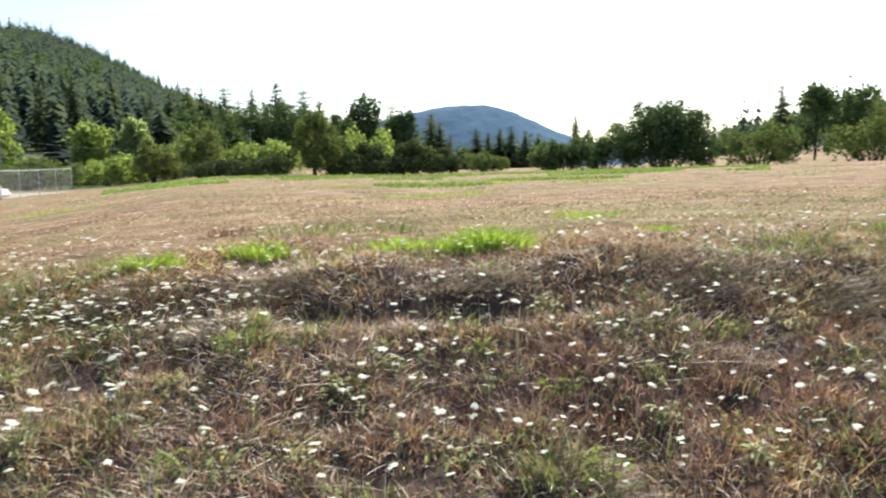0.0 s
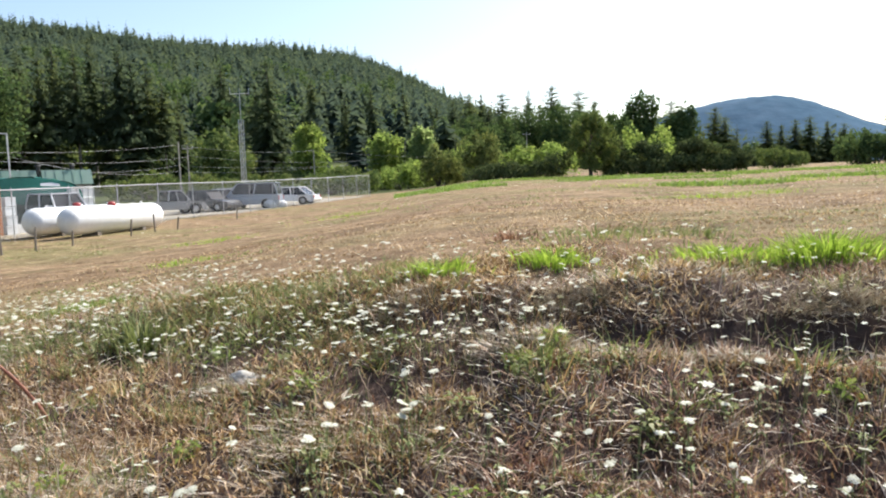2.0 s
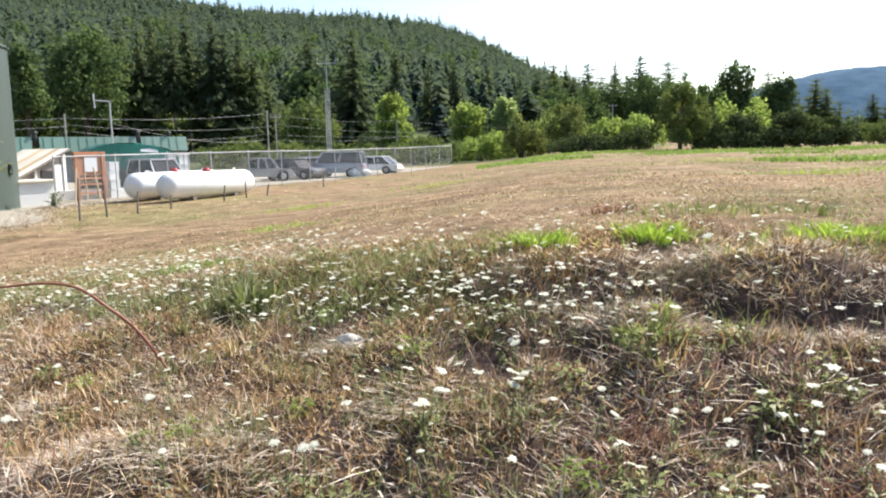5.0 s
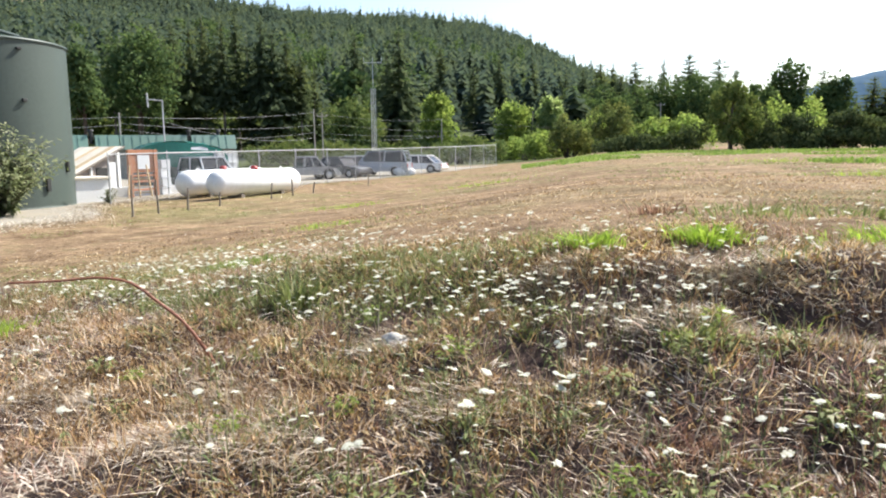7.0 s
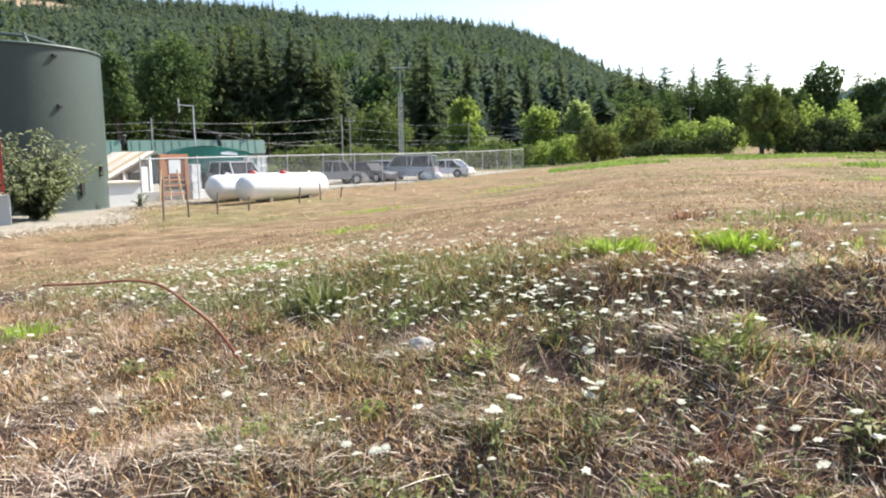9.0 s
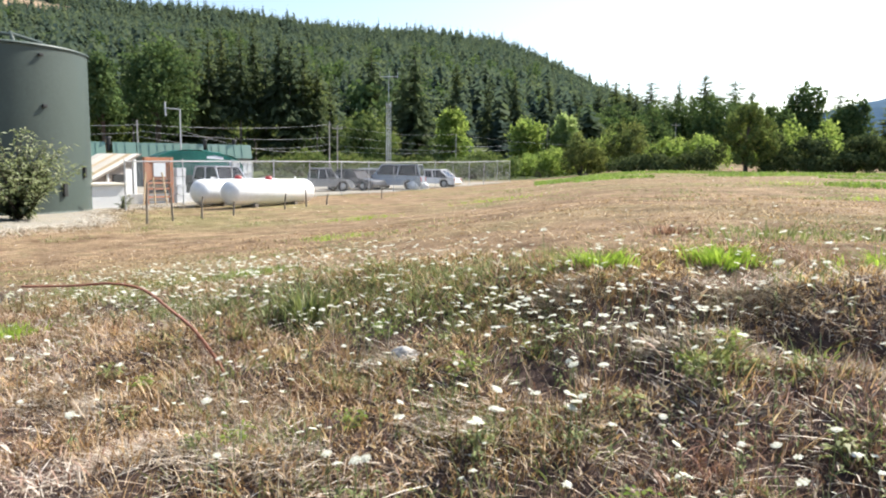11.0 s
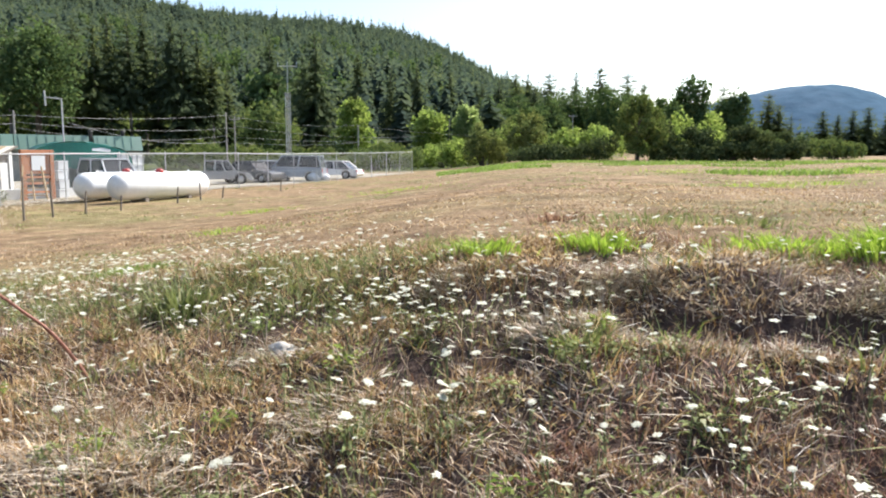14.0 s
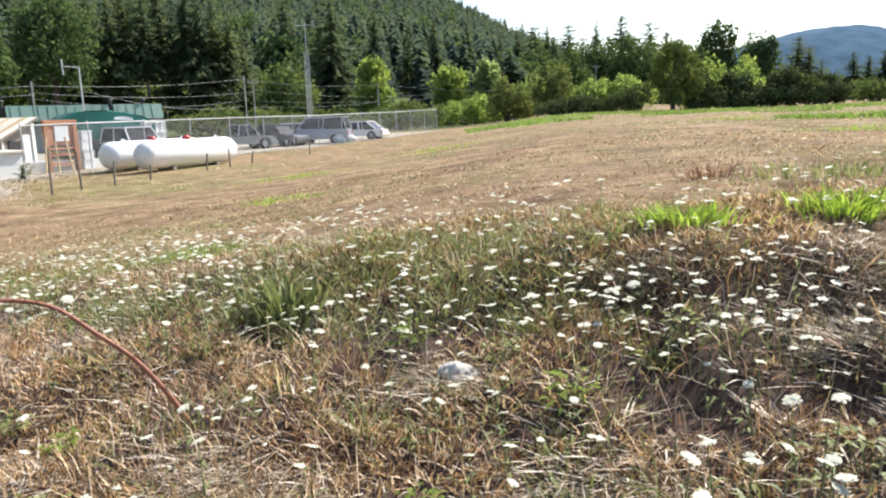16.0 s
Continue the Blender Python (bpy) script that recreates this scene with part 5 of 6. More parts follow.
for x, y, h, lean in ((-20.4, 15.0, 1.3, 0.03), (-20.58, 16.1, 1.1, -0.08), (-20.55, 17.25, 0.75, 0.04), (-20.6, 18.7, 0.5, 0.02), (-21.3, 22.0, 0.62, 0.05), (-21.6, 23.6, 0.72, -0.06), (-21.9, 25.2, 0.5, 0.1), (-23.2, 31.0, 0.6, 0.05)):
    stake(x, y, h, lean)

# chain-link fence along the yard
def fence_x(y):
    return -26.6 - 0.103 * (y - 18)


FENCE_H = 1.95
root = holder("fence", pose(0, 0, 0), "galvanised chain-link fence with top rail around the yard", "fence")
post_y = [18.6 + 3.05 * i for i in range(15)]
for y in post_y:
    x = fence_x(y)
    z = ground_at(x, y)
    bm = bmesh.new()
    rod(bm, (x, y, z - 0.1), (x, y, z + FENCE_H + 0.04), 0.024, 0.024, 8)
    rod(bm, (x, y, z + FENCE_H + 0.04), (x, y, z + FENCE_H + 0.1), 0.032, 0.014, 8)
    part("fence_post", bm, M_PIPE, root)
for y0, y1 in zip(post_y, post_y[1:]):
    p, q = [(fence_x(y), y, ground_at(fence_x(y), y) + FENCE_H) for y in (y0, y1)]
    bm = bmesh.new()
    rod(bm, p, q, 0.026, 0.026, 8)
    part("top_rail", bm, M_PIPE, root)
V, Q = [], []
gap, half = 0.16, 0.0032
for k in range(int((post_y[-1] - post_y[0]) / gap) + 13):
    for s in (1, -1):
        ya = post_y[0] + k * gap - (FENCE_H if s > 0 else 0)
        yb = ya + s * FENCE_H if s > 0 else ya - FENCE_H
        lo, hi = post_y[0], post_y[-1]
        f0, f1 = 0.0, 1.0
        for lim, sign in ((lo, 1), (hi, -1)):
            for a, b, which in ((ya, yb, 0), (yb, ya, 1)):
                if sign * (a - lim) < 0 <= sign * (b - lim):
                    f = (lim - a) / (b - a)
                    if which == 0:
                        f0 = max(f0, f)
                    else:
                        f1 = min(f1, 1 - f)
        if max(ya, yb) <= lo or min(ya, yb) >= hi or f1 <= f0:
            continue
        o = len(V)
        for f in (f0, f1):
            y = ya + (yb - ya) * f
            x = fence_x(y)
            z = ground_at(x, y) + 0.03 + (FENCE_H - 0.05) * f
            V += [(x, y - half * 1.4, z), (x, y + half * 1.4, z)]
        Q.append((o, o + 1, o + 3, o + 2))
tagged(put(np_mesh("chain_link", V, [np.array(Q)], M_PIPE), "chain_link", root), kind="stuff")

# buildings
def yard_pose(az, r, turn=0):
    x, y = polar(az, r)
    return pose(x, y, ground_at(x, y), 0, 0, -az + turn)


root = holder("green_roofed_building", yard_pose(-54.5, 62, 6) @ pose(0, 0, -0.45), "low building with a faded green metal mansard roof", "building")
bm = bmesh.new()
box(bm, (17.0, 6.0, 2.9), (0.4, 3.2, 1.35))
part("wall", bm, M_WALL, root)
for x0, x1 in ((-8.4, -2.05), (-1.55, 0.1), (0.16, 5.1), (5.45, 8.9)):
    bm = bmesh.new()
    vs = [bm.verts.new(p) for p in ((x0, -0.35, 2.75), (x1, -0.35, 2.75), (x1, 0.15, 3.85), (x0, 0.15, 3.85), (x0, 0.3, 2.75), (x1, 0.3, 2.75), (x1, 0.4, 3.85), (x0, 0.4, 3.85))]
    for q in ((0, 1, 2, 3), (4, 7, 6, 5), (0, 4, 5, 1), (3, 2, 6, 7), (0, 3, 7, 4), (1, 5, 6, 2)):
        bm.faces.new([vs[i] for i in q])
    for i in range(int((x1 - x0) / 0.6)):
        box(bm, (0.02, 0.03, 1.16), (x0 + 0.3 + 0.6 * i, -0.12, 3.3), (-24.4, 0, 0))
    part("roof_panel", bm, M_ROOF, root)
bm = bmesh.new()
box(bm, (17.2, 5.4, 0.12), (0.3, 3.1, 3.75))
part("flat_roof", bm, M_WALL, root)
# Vents are near-black all over; their shadows are put into this colour.
for x in (-1.8, 5.28, 7.6):
    bm = bmesh.new()
    rod(bm, (x, 0.3, 3.2), (x, 0.3, 4.15), 0.14, 0.14, 12)
    rod(bm, (x, 0.3, 4.15), (x, 0.3, 4.28), 0.24, 0.16, 12)
    part("roof_vent", bm, M_DARK, root, "roof vent, near-black for its shadow")
for x in (-6.0, -3.2, 2.4):
    bm = bmesh.new()
    box(bm, (1.5, 0.06, 1.0), (x, 0.18, 1.6))
    part("window", bm, M_GLASS, root)

root = holder("tarp_shelter", yard_pose(-50.5, 47, 10) @ pose(0, 0, -0.3), "arched shelter under a dark green tarpaulin with sides hanging", "shelter")
bm = bmesh.new()
n1, n2 = 20, 15
rows = []
for i in range(n1 + 1):
    a = math.pi * (i / n1)
    ring = []
    for j in range(n2 + 1):
        wob = 0.05 * math.sin(j * 2.1 + i * 0.9) + 0.04 * math.sin(i * 2.7 - j)
        ring.append(bm.verts.new((-2.55 * math.cos(a) + wob, -1.6 + 3.2 * j / n2, 1.95 + (0.95 + wob) * math.sin(a) ** 0.8 + 0.12 * math.cos(a))))
    rows.append(ring)
for a, b in zip(rows, rows[1:]):
    for j in range(n2):
        bm.faces.new((a[j], a[j + 1], b[j + 1], b[j])).smooth = True
bmesh.ops.solidify(bm, geom=bm.faces[:], thickness=0.02)
part("canopy", bm, M_TARP, root)
bm = bmesh.new()
box(bm, (3.3, 0.05, 2.0), (-0.85, 1.5, 1.0), bevel=0.01)
part("side_panel", bm, M_WALL, root, "grey-green side sheet")
bm = bmesh.new()
box(bm, (1.5, 0.05, 1.9), (1.75, -1.4, 1.1), bevel=0.01)
part("side_panel", bm, M_TARP, root)
bm = bmesh.new()
arch = [(-2.5 * math.cos(math.pi * i / 16), 1.95 + 0.93 * math.sin(math.pi * i / 16) ** 0.8 + 0.12 * math.cos(math.pi * i / 16)) for i in range(17)]
low = [(x, 1.5 + 0.06 * math.sin(5 * x)) for x, z in arch]
for (p, q), (u, v) in zip(zip(arch, arch[1:]), zip(low, low[1:])):
    vs = [bm.verts.new((c[0], -1.6 + 0.05 * math.sin(7 * c[0]), c[1])) for c in (p, q, v, u)]
    bm.faces.new(vs)
bmesh.ops.remove_doubles(bm, verts=bm.verts[:], dist=0.001)
bmesh.ops.solidify(bm, geom=bm.faces[:], thickness=0.02)
part("skirt", bm, M_TARP, root, "hanging front edge of the tarpaulin")
for x in (-2.5, -0.8, 0.9, 2.5):
    bm = bmesh.new()
    rod(bm, (x, -1.5, -0.1), (x, -1.5, 2.3), 0.04)
    part("pole", bm, M_PIPE, root)
# Patch drawn as a thin white-painted board on the tarpaulin's front.
bm = bmesh.new()
box(bm, (0.95, 0.03, 0.3), (0.9, -1.62, 2.55), (-25, 4, 0), 0.01)
part("patch", bm, M_WHITE, root, "pale white patch on the tarpaulin")

# the cream shed with a sloping board roof
root = holder("board_shed", yard_pose(-55.7, 38.6, 42), "small weathered shed with a sloping roof of mixed boards", "shed")
bm = bmesh.new()
vs = [bm.verts.new(p) for p in ((-1.6, 0, -0.2), (1.1, 0, -0.2), (1.1, 0, 2.15), (-1.6, 0, 0.95), (-1.6, 2.6, -0.2), (1.1, 2.6, -0.2), (1.1, 2.6, 2.15), (-1.6, 2.6, 0.95))]
for q in ((0, 1, 2, 3), (5, 4, 7, 6), (4, 0, 3, 7), (1, 5, 6, 2), (3, 2, 6, 7)):
    bm.faces.new([vs[i] for i in q])
part("wall", bm, M_SHED, root)
slope = math.degrees(math.atan2(1.2, 2.7))
for i, (mt, w) in enumerate(((M_GREY_WOOD, 0.14), (M_CREAM, 0.46), (M_TAN, 0.36), (M_CREAM, 0.62), (M_TAN, 0.3), (M_CREAM, 0.6), (M_CREAM, 0.5))):
    yy = -0.32 + sum((0.14, 0.46, 0.36, 0.62, 0.3, 0.6, 0.5)[:i]) + w / 2
    bm = bmesh.new()
    box(bm, (3.5, w - 0.02, 0.06), (-0.3, yy, 1.62), (0, -slope, 0), 0.01)
    part("roof_board", bm, mt, root)
# Solid near-black panel on the wall; no opening is cut behind it.
bm = bmesh.new()
box(bm, (0.62, 0.05, 1.5), (0.1, -0.02, 0.6), bevel=0.01)
part("door", bm, M_DARK, root, "dark door panel")
bm = bmesh.new()
box(bm, (0.4, 0.04, 1.7), (0.72, -0.04, 0.75), bevel=0.01)
part("curtain", bm, M_WHITE, root, "white hanging sheet")

for x, w in ((-1.5, 0.14), (-0.55, 0.1), (1.05, 0.16)):
    bm = bmesh.new()
    hh = 0.95 + (x + 1.6) * 0.44
    box(bm, (w, 0.1, hh + 0.15), (x, -0.06, hh / 2 - 0.1), bevel=0.01)
    part("post", bm, M_WHITE, root, "white painted post")
root = holder("masonry_bin", yard_pose(-56.5, 33.6, 26), "low white block bin with a flat coping", "bin")
bm = bmesh.new()
box(bm, (1.75, 1.3, 1.1), (0, 0.65, 0.42), bevel=0.02)
part("body", bm, M_WHITE, root)
bm = bmesh.new()
box(bm, (1.95, 1.5, 0.1), (0, 0.65, 1.02), bevel=0.02)
part("coping", bm, M_CREAM, root)

root = holder("low_wall", yard_pose(-53.2, 37.4, 22), "low white painted block wall", "wall")
for i in range(5):
    bm = bmesh.new()
    box(bm, (0.78, 0.2, 0.52), (-1.6 + 0.8 * i, 0, 0.2), bevel=0.02)
    part("block", bm, M_WHITE, root)

# the wooden rack with its paper, a ladder and stacked crates
root = holder("wooden_rack", yard_pose(-52.9, 36.2, 36) @ Matrix.Diagonal((1.18, 1.0, 1.0, 1)), "reddish-brown wooden rack with a pale notice on its panel", "rack")
for x in (-0.55, 0.55):
    bm = bmesh.new()
    box(bm, (0.16, 0.14, 2.2), (x, 0, 1.0), bevel=0.012)
    part("post", bm, M_BROWN, root)
bm = bmesh.new()
box(bm, (1.3, 0.1, 0.22), (0, 0, 2.02), bevel=0.012)
part("header", bm, M_BROWN, root)
bm = bmesh.new()
box(bm, (1.0, 0.05, 0.8), (0, 0.02, 1.52), bevel=0.01)
part("panel", bm, M_BROWN, root)
bm = bmesh.new()
box(bm, (0.52, 0.015, 0.62), (0.03, -0.03, 1.58), bevel=0.004)
part("notice", bm, M_PLASTIC, root, "pale notice sheet")
for z in (0.35, 0.72, 0.98):
    bm = bmesh.new()
    box(bm, (1.0, 0.08, 0.09), (0, 0, z), bevel=0.01)
    part("crossbar", bm, M_BROWN, root)

root = holder("step_ladder", yard_pose(-53.2, 35.4, 8), "pale wooden step ladder leaning before the rack", "ladder")
for x, tx in ((-0.5, -0.12), (0.0, 0.0), (0.5, 0.08)):
    bm = bmesh.new()
    rod(bm, (x, -0.2, -0.05), (x + tx * -1.6, 0.25, 1.45 if tx else 1.25), 0.04, 0.035, 6)
    part("leg", bm, M_PALE_WOOD, root)
for z in (0.25, 0.55, 0.85):
    bm = bmesh.new()
    box(bm, (1.0 - 0.2 * z, 0.1, 0.05), (0.0, -0.08 + 0.2 * z, z), bevel=0.006)
    part("step", bm, M_PALE_WOOD, root)

for i, (dx, z) in enumerate(((0, 0), (0.03, 0.42), (-0.02, 0.84), (0.02, 1.26))):
    bm = bmesh.new()
    box(bm, (0.5, 0.45, 0.40), (0, 0, 0.2), bevel=0.02)
    box(bm, (0.54, 0.49, 0.05), (0, 0, 0.37), bevel=0.01)
    ob = part("crate", bm, M_PLASTIC)
    tagged(ob, "white plastic crate in a tall stack" if i else "white plastic crate under a tall stack", "crate", "stacked crates")
    m = yard_pose(-51.6, 37.5, 38)
    ob.matrix_world = m @ pose(dx, 0, z)

# caged liquid container
root = holder("liquid_container", yard_pose(-47.1, 46, 42) @ Matrix.Diagonal((1.1, 1.1, 1.3, 1)), "white plastic liquid container in a steel cage", "container")
bm = bmesh.new()
box(bm, (1.35, 1.1, 1.35), (0, 0.55, 0.85), bevel=0.06)
part("bottle", bm, M_PLASTIC, root)
bm = bmesh.new()
box(bm, (1.4, 1.15, 0.15), (0, 0.55, 0.08), bevel=0.01)
part("pallet", bm, M_GREY_WOOD, root)
for i in range(5):
    bm = bmesh.new()
    rod(bm, (-0.68 + 0.34 * i, -0.03, 0.1), (-0.68 + 0.34 * i, -0.03, 1.55), 0.022)
    part("cage_bar", bm, M_STEEL, root)
for i in range(4):
    bm = bmesh.new()
    rod(bm, (-0.7, -0.05, 0.25 + 0.42 * i), (0.7, -0.05, 0.25 + 0.42 * i), 0.022)
    part("cage_bar", bm, M_STEEL, root)

# red frame on a block, beside the tank
root = holder("red_frame", yard_pose(-64.75, 26.5, 0), "red painted steel frame standing on a pale concrete block", "frame")
bm = bmesh.new()
box(bm, (1.5, 0.9, 1.0), (0, 0.45, 0.45), bevel=0.03)
part("block", bm, M_CONCRETE, root)
for x in (-0.6, 0.0, 0.6):
    bm = bmesh.new()
    box(bm, (0.09, 0.09, 1.85), (x, 0.4, 1.85), bevel=0.01)
    part("upright", bm, M_RED, root)
for z in (1.15, 1.7, 2.25, 2.72):
    bm = bmesh.new()
    box(bm, (1.28, 0.06, 0.09), (0, 0.34, z), bevel=0.01)
    part("bar", bm, M_RED, root)


# ---- poles and wires ----
def utility_pole(az, r, h, arm, label, z=None, thick=0.095):
    root = holder("utility_pole", yard_pose(az, r), label, "pole", "utility poles")
    bm = bmesh.new()
    rod(bm, (0, 0, -0.4), (0, 0, h), thick, thick * 0.75, 10)
    part("shaft", bm, M_POLE, root)
    if arm:
        bm = bmesh.new()
        box(bm, (arm, 0.1, 0.12), (0, 0, h - 0.35), bevel=0.01)
        part("crossarm", bm, M_POLE, root)
        for x in (-arm * 0.45, 0, arm * 0.45):
            bm = bmesh.new()
            rod(bm, (x, 0, h - 0.29), (x, 0, h - 0.12), 0.05, 0.03)
            part("insulator", bm, M_PIPE, root)
    return root


utility_pole(-40.7, 87, 6.6, 0, "grey utility pole behind the yard fence")
utility_pole(-40.1, 88, 6.2, 1.2, "grey utility pole with a short crossarm")
utility_pole(-54.3, 66, 5.3, 0, "grey utility pole behind the building")
utility_pole(-24.0, 118, 6.0, 0, "wooden utility pole among the trees")
utility_pole(-14.6, 132, 6.6, 1.4, "wooden utility pole beyond the hedge")
utility_pole(-31.0, 100, 5.6, 0, "wooden utility pole beyond the fence")

root = holder("antenna_pole", yard_pose(-51.4, 60.5), "grey steel pole with a sideways antenna arm", "antenna")
bm = bmesh.new()
rod(bm, (0, 0, -0.3), (0, 0, 5.95), 0.065, 0.055, 10)
part("shaft", bm, M_PIPE, root)
bm = bmesh.new()
rod(bm, (0.05, 0, 5.9), (-1.0, 0, 5.98), 0.045)
part("arm", bm, M_PIPE, root)
bm = bmesh.new()
rod(bm, (-1.02, 0, 5.4), (-1.06, 0, 6.45), 0.06, 0.06, 10)
part("antenna", bm, M_PIPE, root)

# lattice mast
root = holder("lattice_mast", yard_pose(-36.2, 77), "tall slender steel lattice radio mast with aerials", "mast")
MH, MW = 8.2, 0.26
legs = [(MW * math.cos(a), MW * math.sin(a)) for a in (math.pi / 2, math.pi * 7 / 6, math.pi * 11 / 6)]
for x, y in legs:
    bm = bmesh.new()
    rod(bm, (x, y, -0.3), (x, y, MH), 0.04, 0.035, 6)
    part("leg", bm, M_STEEL, root)
for i in range(15):
    z = i * MH / 15
    for (xa, ya), (xb, yb) in zip(legs, legs[1:] + legs[:1]):
        for up in (0, MH / 15):
            bm = bmesh.new()
            rod(bm, (xa, ya, z), (xb, yb, z + up), 0.022, 0.022, 5)
            part("brace", bm, M_STEEL, root)
bm = bmesh.new()
rod(bm, (0, 0, MH - 0.5), (0, 0, MH + 3.0), 0.05, 0.03, 6)
part("top_tube", bm, M_STEEL, root)
for z, w in ((MH + 2.5, 0.9), (MH + 1.2, 0.0)):
    if w:
        bm = bmesh.new()
        rod(bm, (-w, 0, z), (w, 0, z + 0.05), 0.035, 0.035, 6)
        for x in (-w, 0, w):
            rod(bm, (x, 0, z - 0.1), (x, 0, z + 0.55), 0.03, 0.03, 6)
        part("aerial", bm, M_STEEL, root)


def wire(p, q, sag, r=0.015):
    """A hanging cable between two places."""
    p, q = Vector(p), Vector(q)
    n = 14
    pts = [p.lerp(q, i / n) - Vector((0, 0, sag * 4 * (i / n) * (1 - i / n))) for i in range(n + 1)]
    bm = bmesh.new()
    tube(bm, pts, [r] * len(pts), 5)
    ob = part("overhead_cable", bm, M_WIRE)
    return tagged(ob, "thin grey overhead cable slung between poles", "cable", "overhead cables")


def spot(az, r, el):
    x, y = polar(az, r)
    return x - 0.44, y + 0.47, 1.6 + r * math.tan(radians(el))


for (a0, r0, e0), (a1, r1, e1), sag in (
        ((-54.3, 66, 2.75), (-40.7, 87, 3.1), 0.35), ((-54.3, 66, 2.3), (-40.1, 88, 2.2), 0.5), ((-40.7, 87, 3.1), (-31.0, 100, 2.5), 0.5), ((-31, 100, 2.5), (-14.6, 132, 1.9), 0.9),
        ((-40.1, 88, 2.3), (-24.0, 118, 1.9), 0.9), ((-40.1, 88, 1.5), (-24.0, 118, 1.5), 0.5), ((-54.3, 66, 1.9), (-40.7, 87, 1.6), 0.7), ((-14.6, 132, 1.9), (2.0, 175, 1.9), 0.8),
        ((-72.0, 60, 3.2), (-54.3, 66, 2.75), 0.5), ((-72.0, 60, 2.5), (-54.3, 66, 2.2), 0.5), ((-51.4, 60.5, 2.4), (-40.7, 87, 1.2), 0.8), ((-40.1, 88, 1.1), (-31, 100, 1.2), 0.3)):
    wire(spot(a0, r0, e0), spot(a1, r1, e1), sag)


# ---- vehicles ----
def paint(name, c):
    return surface(name, c, tuple(v * 1.15 for v in c), 1.0, 0.3, 0.0, fine=30, coat=0.5, spread=0.0, dirt=(0.35, 0.32, 0.28), dirt_amount=0.2)


def vehicle(name, m, length, width, height, style, colour, label, group="parked vehicles"):
    """A parked vehicle, nose towards +x."""
    root = holder(name, m, label, "car", group)
    L, Wd, H = length / 2, width / 2, height
    belt, floor_z, r = H * 0.58, 0.24, 0.33 if style != "pickup" else 0.37
    hood = L * (0.48 if style != "suv" else 0.55)
    bm = bmesh.new()
    nose = belt * 0.86
    tail = belt * (0.95 if style != "pickup" else 0.92)
    side = [(-L, floor_z + 0.12), (-L * 0.97, tail * 0.98), (-L * 0.9, tail)]
    side += [(hood * 0.9, belt), (L * 0.9, nose), (L * 0.99, nose * 0.8), (L, floor_z + 0.14), (L * 0.95, floor_z)]
    fx, rx = L * 0.62, -L * 0.6
    for cx in (fx, rx):
        side += [(cx + math.cos(a) * r * 1.16, max(floor_z, r + math.sin(a) * r * 1.16)) for a in [math.pi * k / 8 for k in range(9)]]
    side += [(-L * 0.95, floor_z)]
    va = [bm.verts.new((x, -Wd, z)) for x, z in side]
    f = bm.faces.new(va)
    ext = bmesh.ops.extrude_face_region(bm, geom=[f])
    for v in [g for g in ext["geom"] if isinstance(g, bmesh.types.BMVert)]:
        v.co.y = Wd
    bmesh.ops.recalc_face_normals(bm, faces=bm.faces[:])
    for v in bm.verts:
        v.co.y *= 1 - 0.05 * max(0, (v.co.z - belt * 0.6) / belt) - 0.08 * max(0, abs(v.co.x) / L - 0.85) / 0.15
    bmesh.ops.bevel(bm, geom=[e for e in bm.edges if abs(e.verts[0].co.y - e.verts[1].co.y) < 0.05 and e.verts[0].co.z > belt * 0.5], offset=0.05, segments=2, affect="EDGES")
    part("body", bm, colour, root)
    if style == "sedan":
        c0, c1, t0, t1 = -L * 0.78, hood * 0.92, -L * 0.45, hood * 0.35
    elif style == "suv":
        c0, c1, t0, t1 = -L * 0.96, hood * 0.95, -L * 0.86, hood * 0.45
    else:
        c0, c1, t0, t1 = -L * 0.2, hood * 1.0, -L * 0.14, hood * 0.5
    def cabin(inset, low, high, bottom, a, b):
        bmc = bmesh.new()
        k = 0.82
        pts = [(c0 + a, -Wd * 0.95 + inset, low), (c1 - a, -Wd * 0.95 + inset, low), (t1 - b, -Wd * k + inset, high), (t0 + b, -Wd * k + inset, high)]
        vs = [bmc.verts.new(p) for p in pts] + [bmc.verts.new((x, -y, z)) for x, y, z in pts]
        for q in ((0, 1, 2, 3), (7, 6, 5, 4), (1, 5, 6, 2), (4, 0, 3, 7), (3, 2, 6, 7), (0, 4, 5, 1)):
            bmc.faces.new([vs[i] for i in q])
        bmesh.ops.bevel(bmc, geom=bmc.edges[:], offset=0.05, segments=2, affect="EDGES")
        return bmc
    part("window_glass", cabin(0, belt - 0.06, H - 0.06, 0, 0, 0), M_GLASS, root, "dark glass windows")
    bm = bmesh.new()
    box(bm, (t1 - t0 + 0.16, Wd * 1.66, 0.07), ((t0 + t1) / 2, 0, H - 0.03), bevel=0.03)
    part("roof", bm, colour, root)
    for s in (-1, 1):
        for xa, xb in ((c1, t1), (c0, t0), ((c0 + c1) / 2 - 0.05, (t0 + t1) / 2)):
            bm = bmesh.new()
            rod(bm, (xa, s * Wd * 0.95, belt - 0.05), (xb, s * Wd * 0.83, H - 0.05), 0.045, 0.04, 6)
            part("pillar", bm, colour, root)
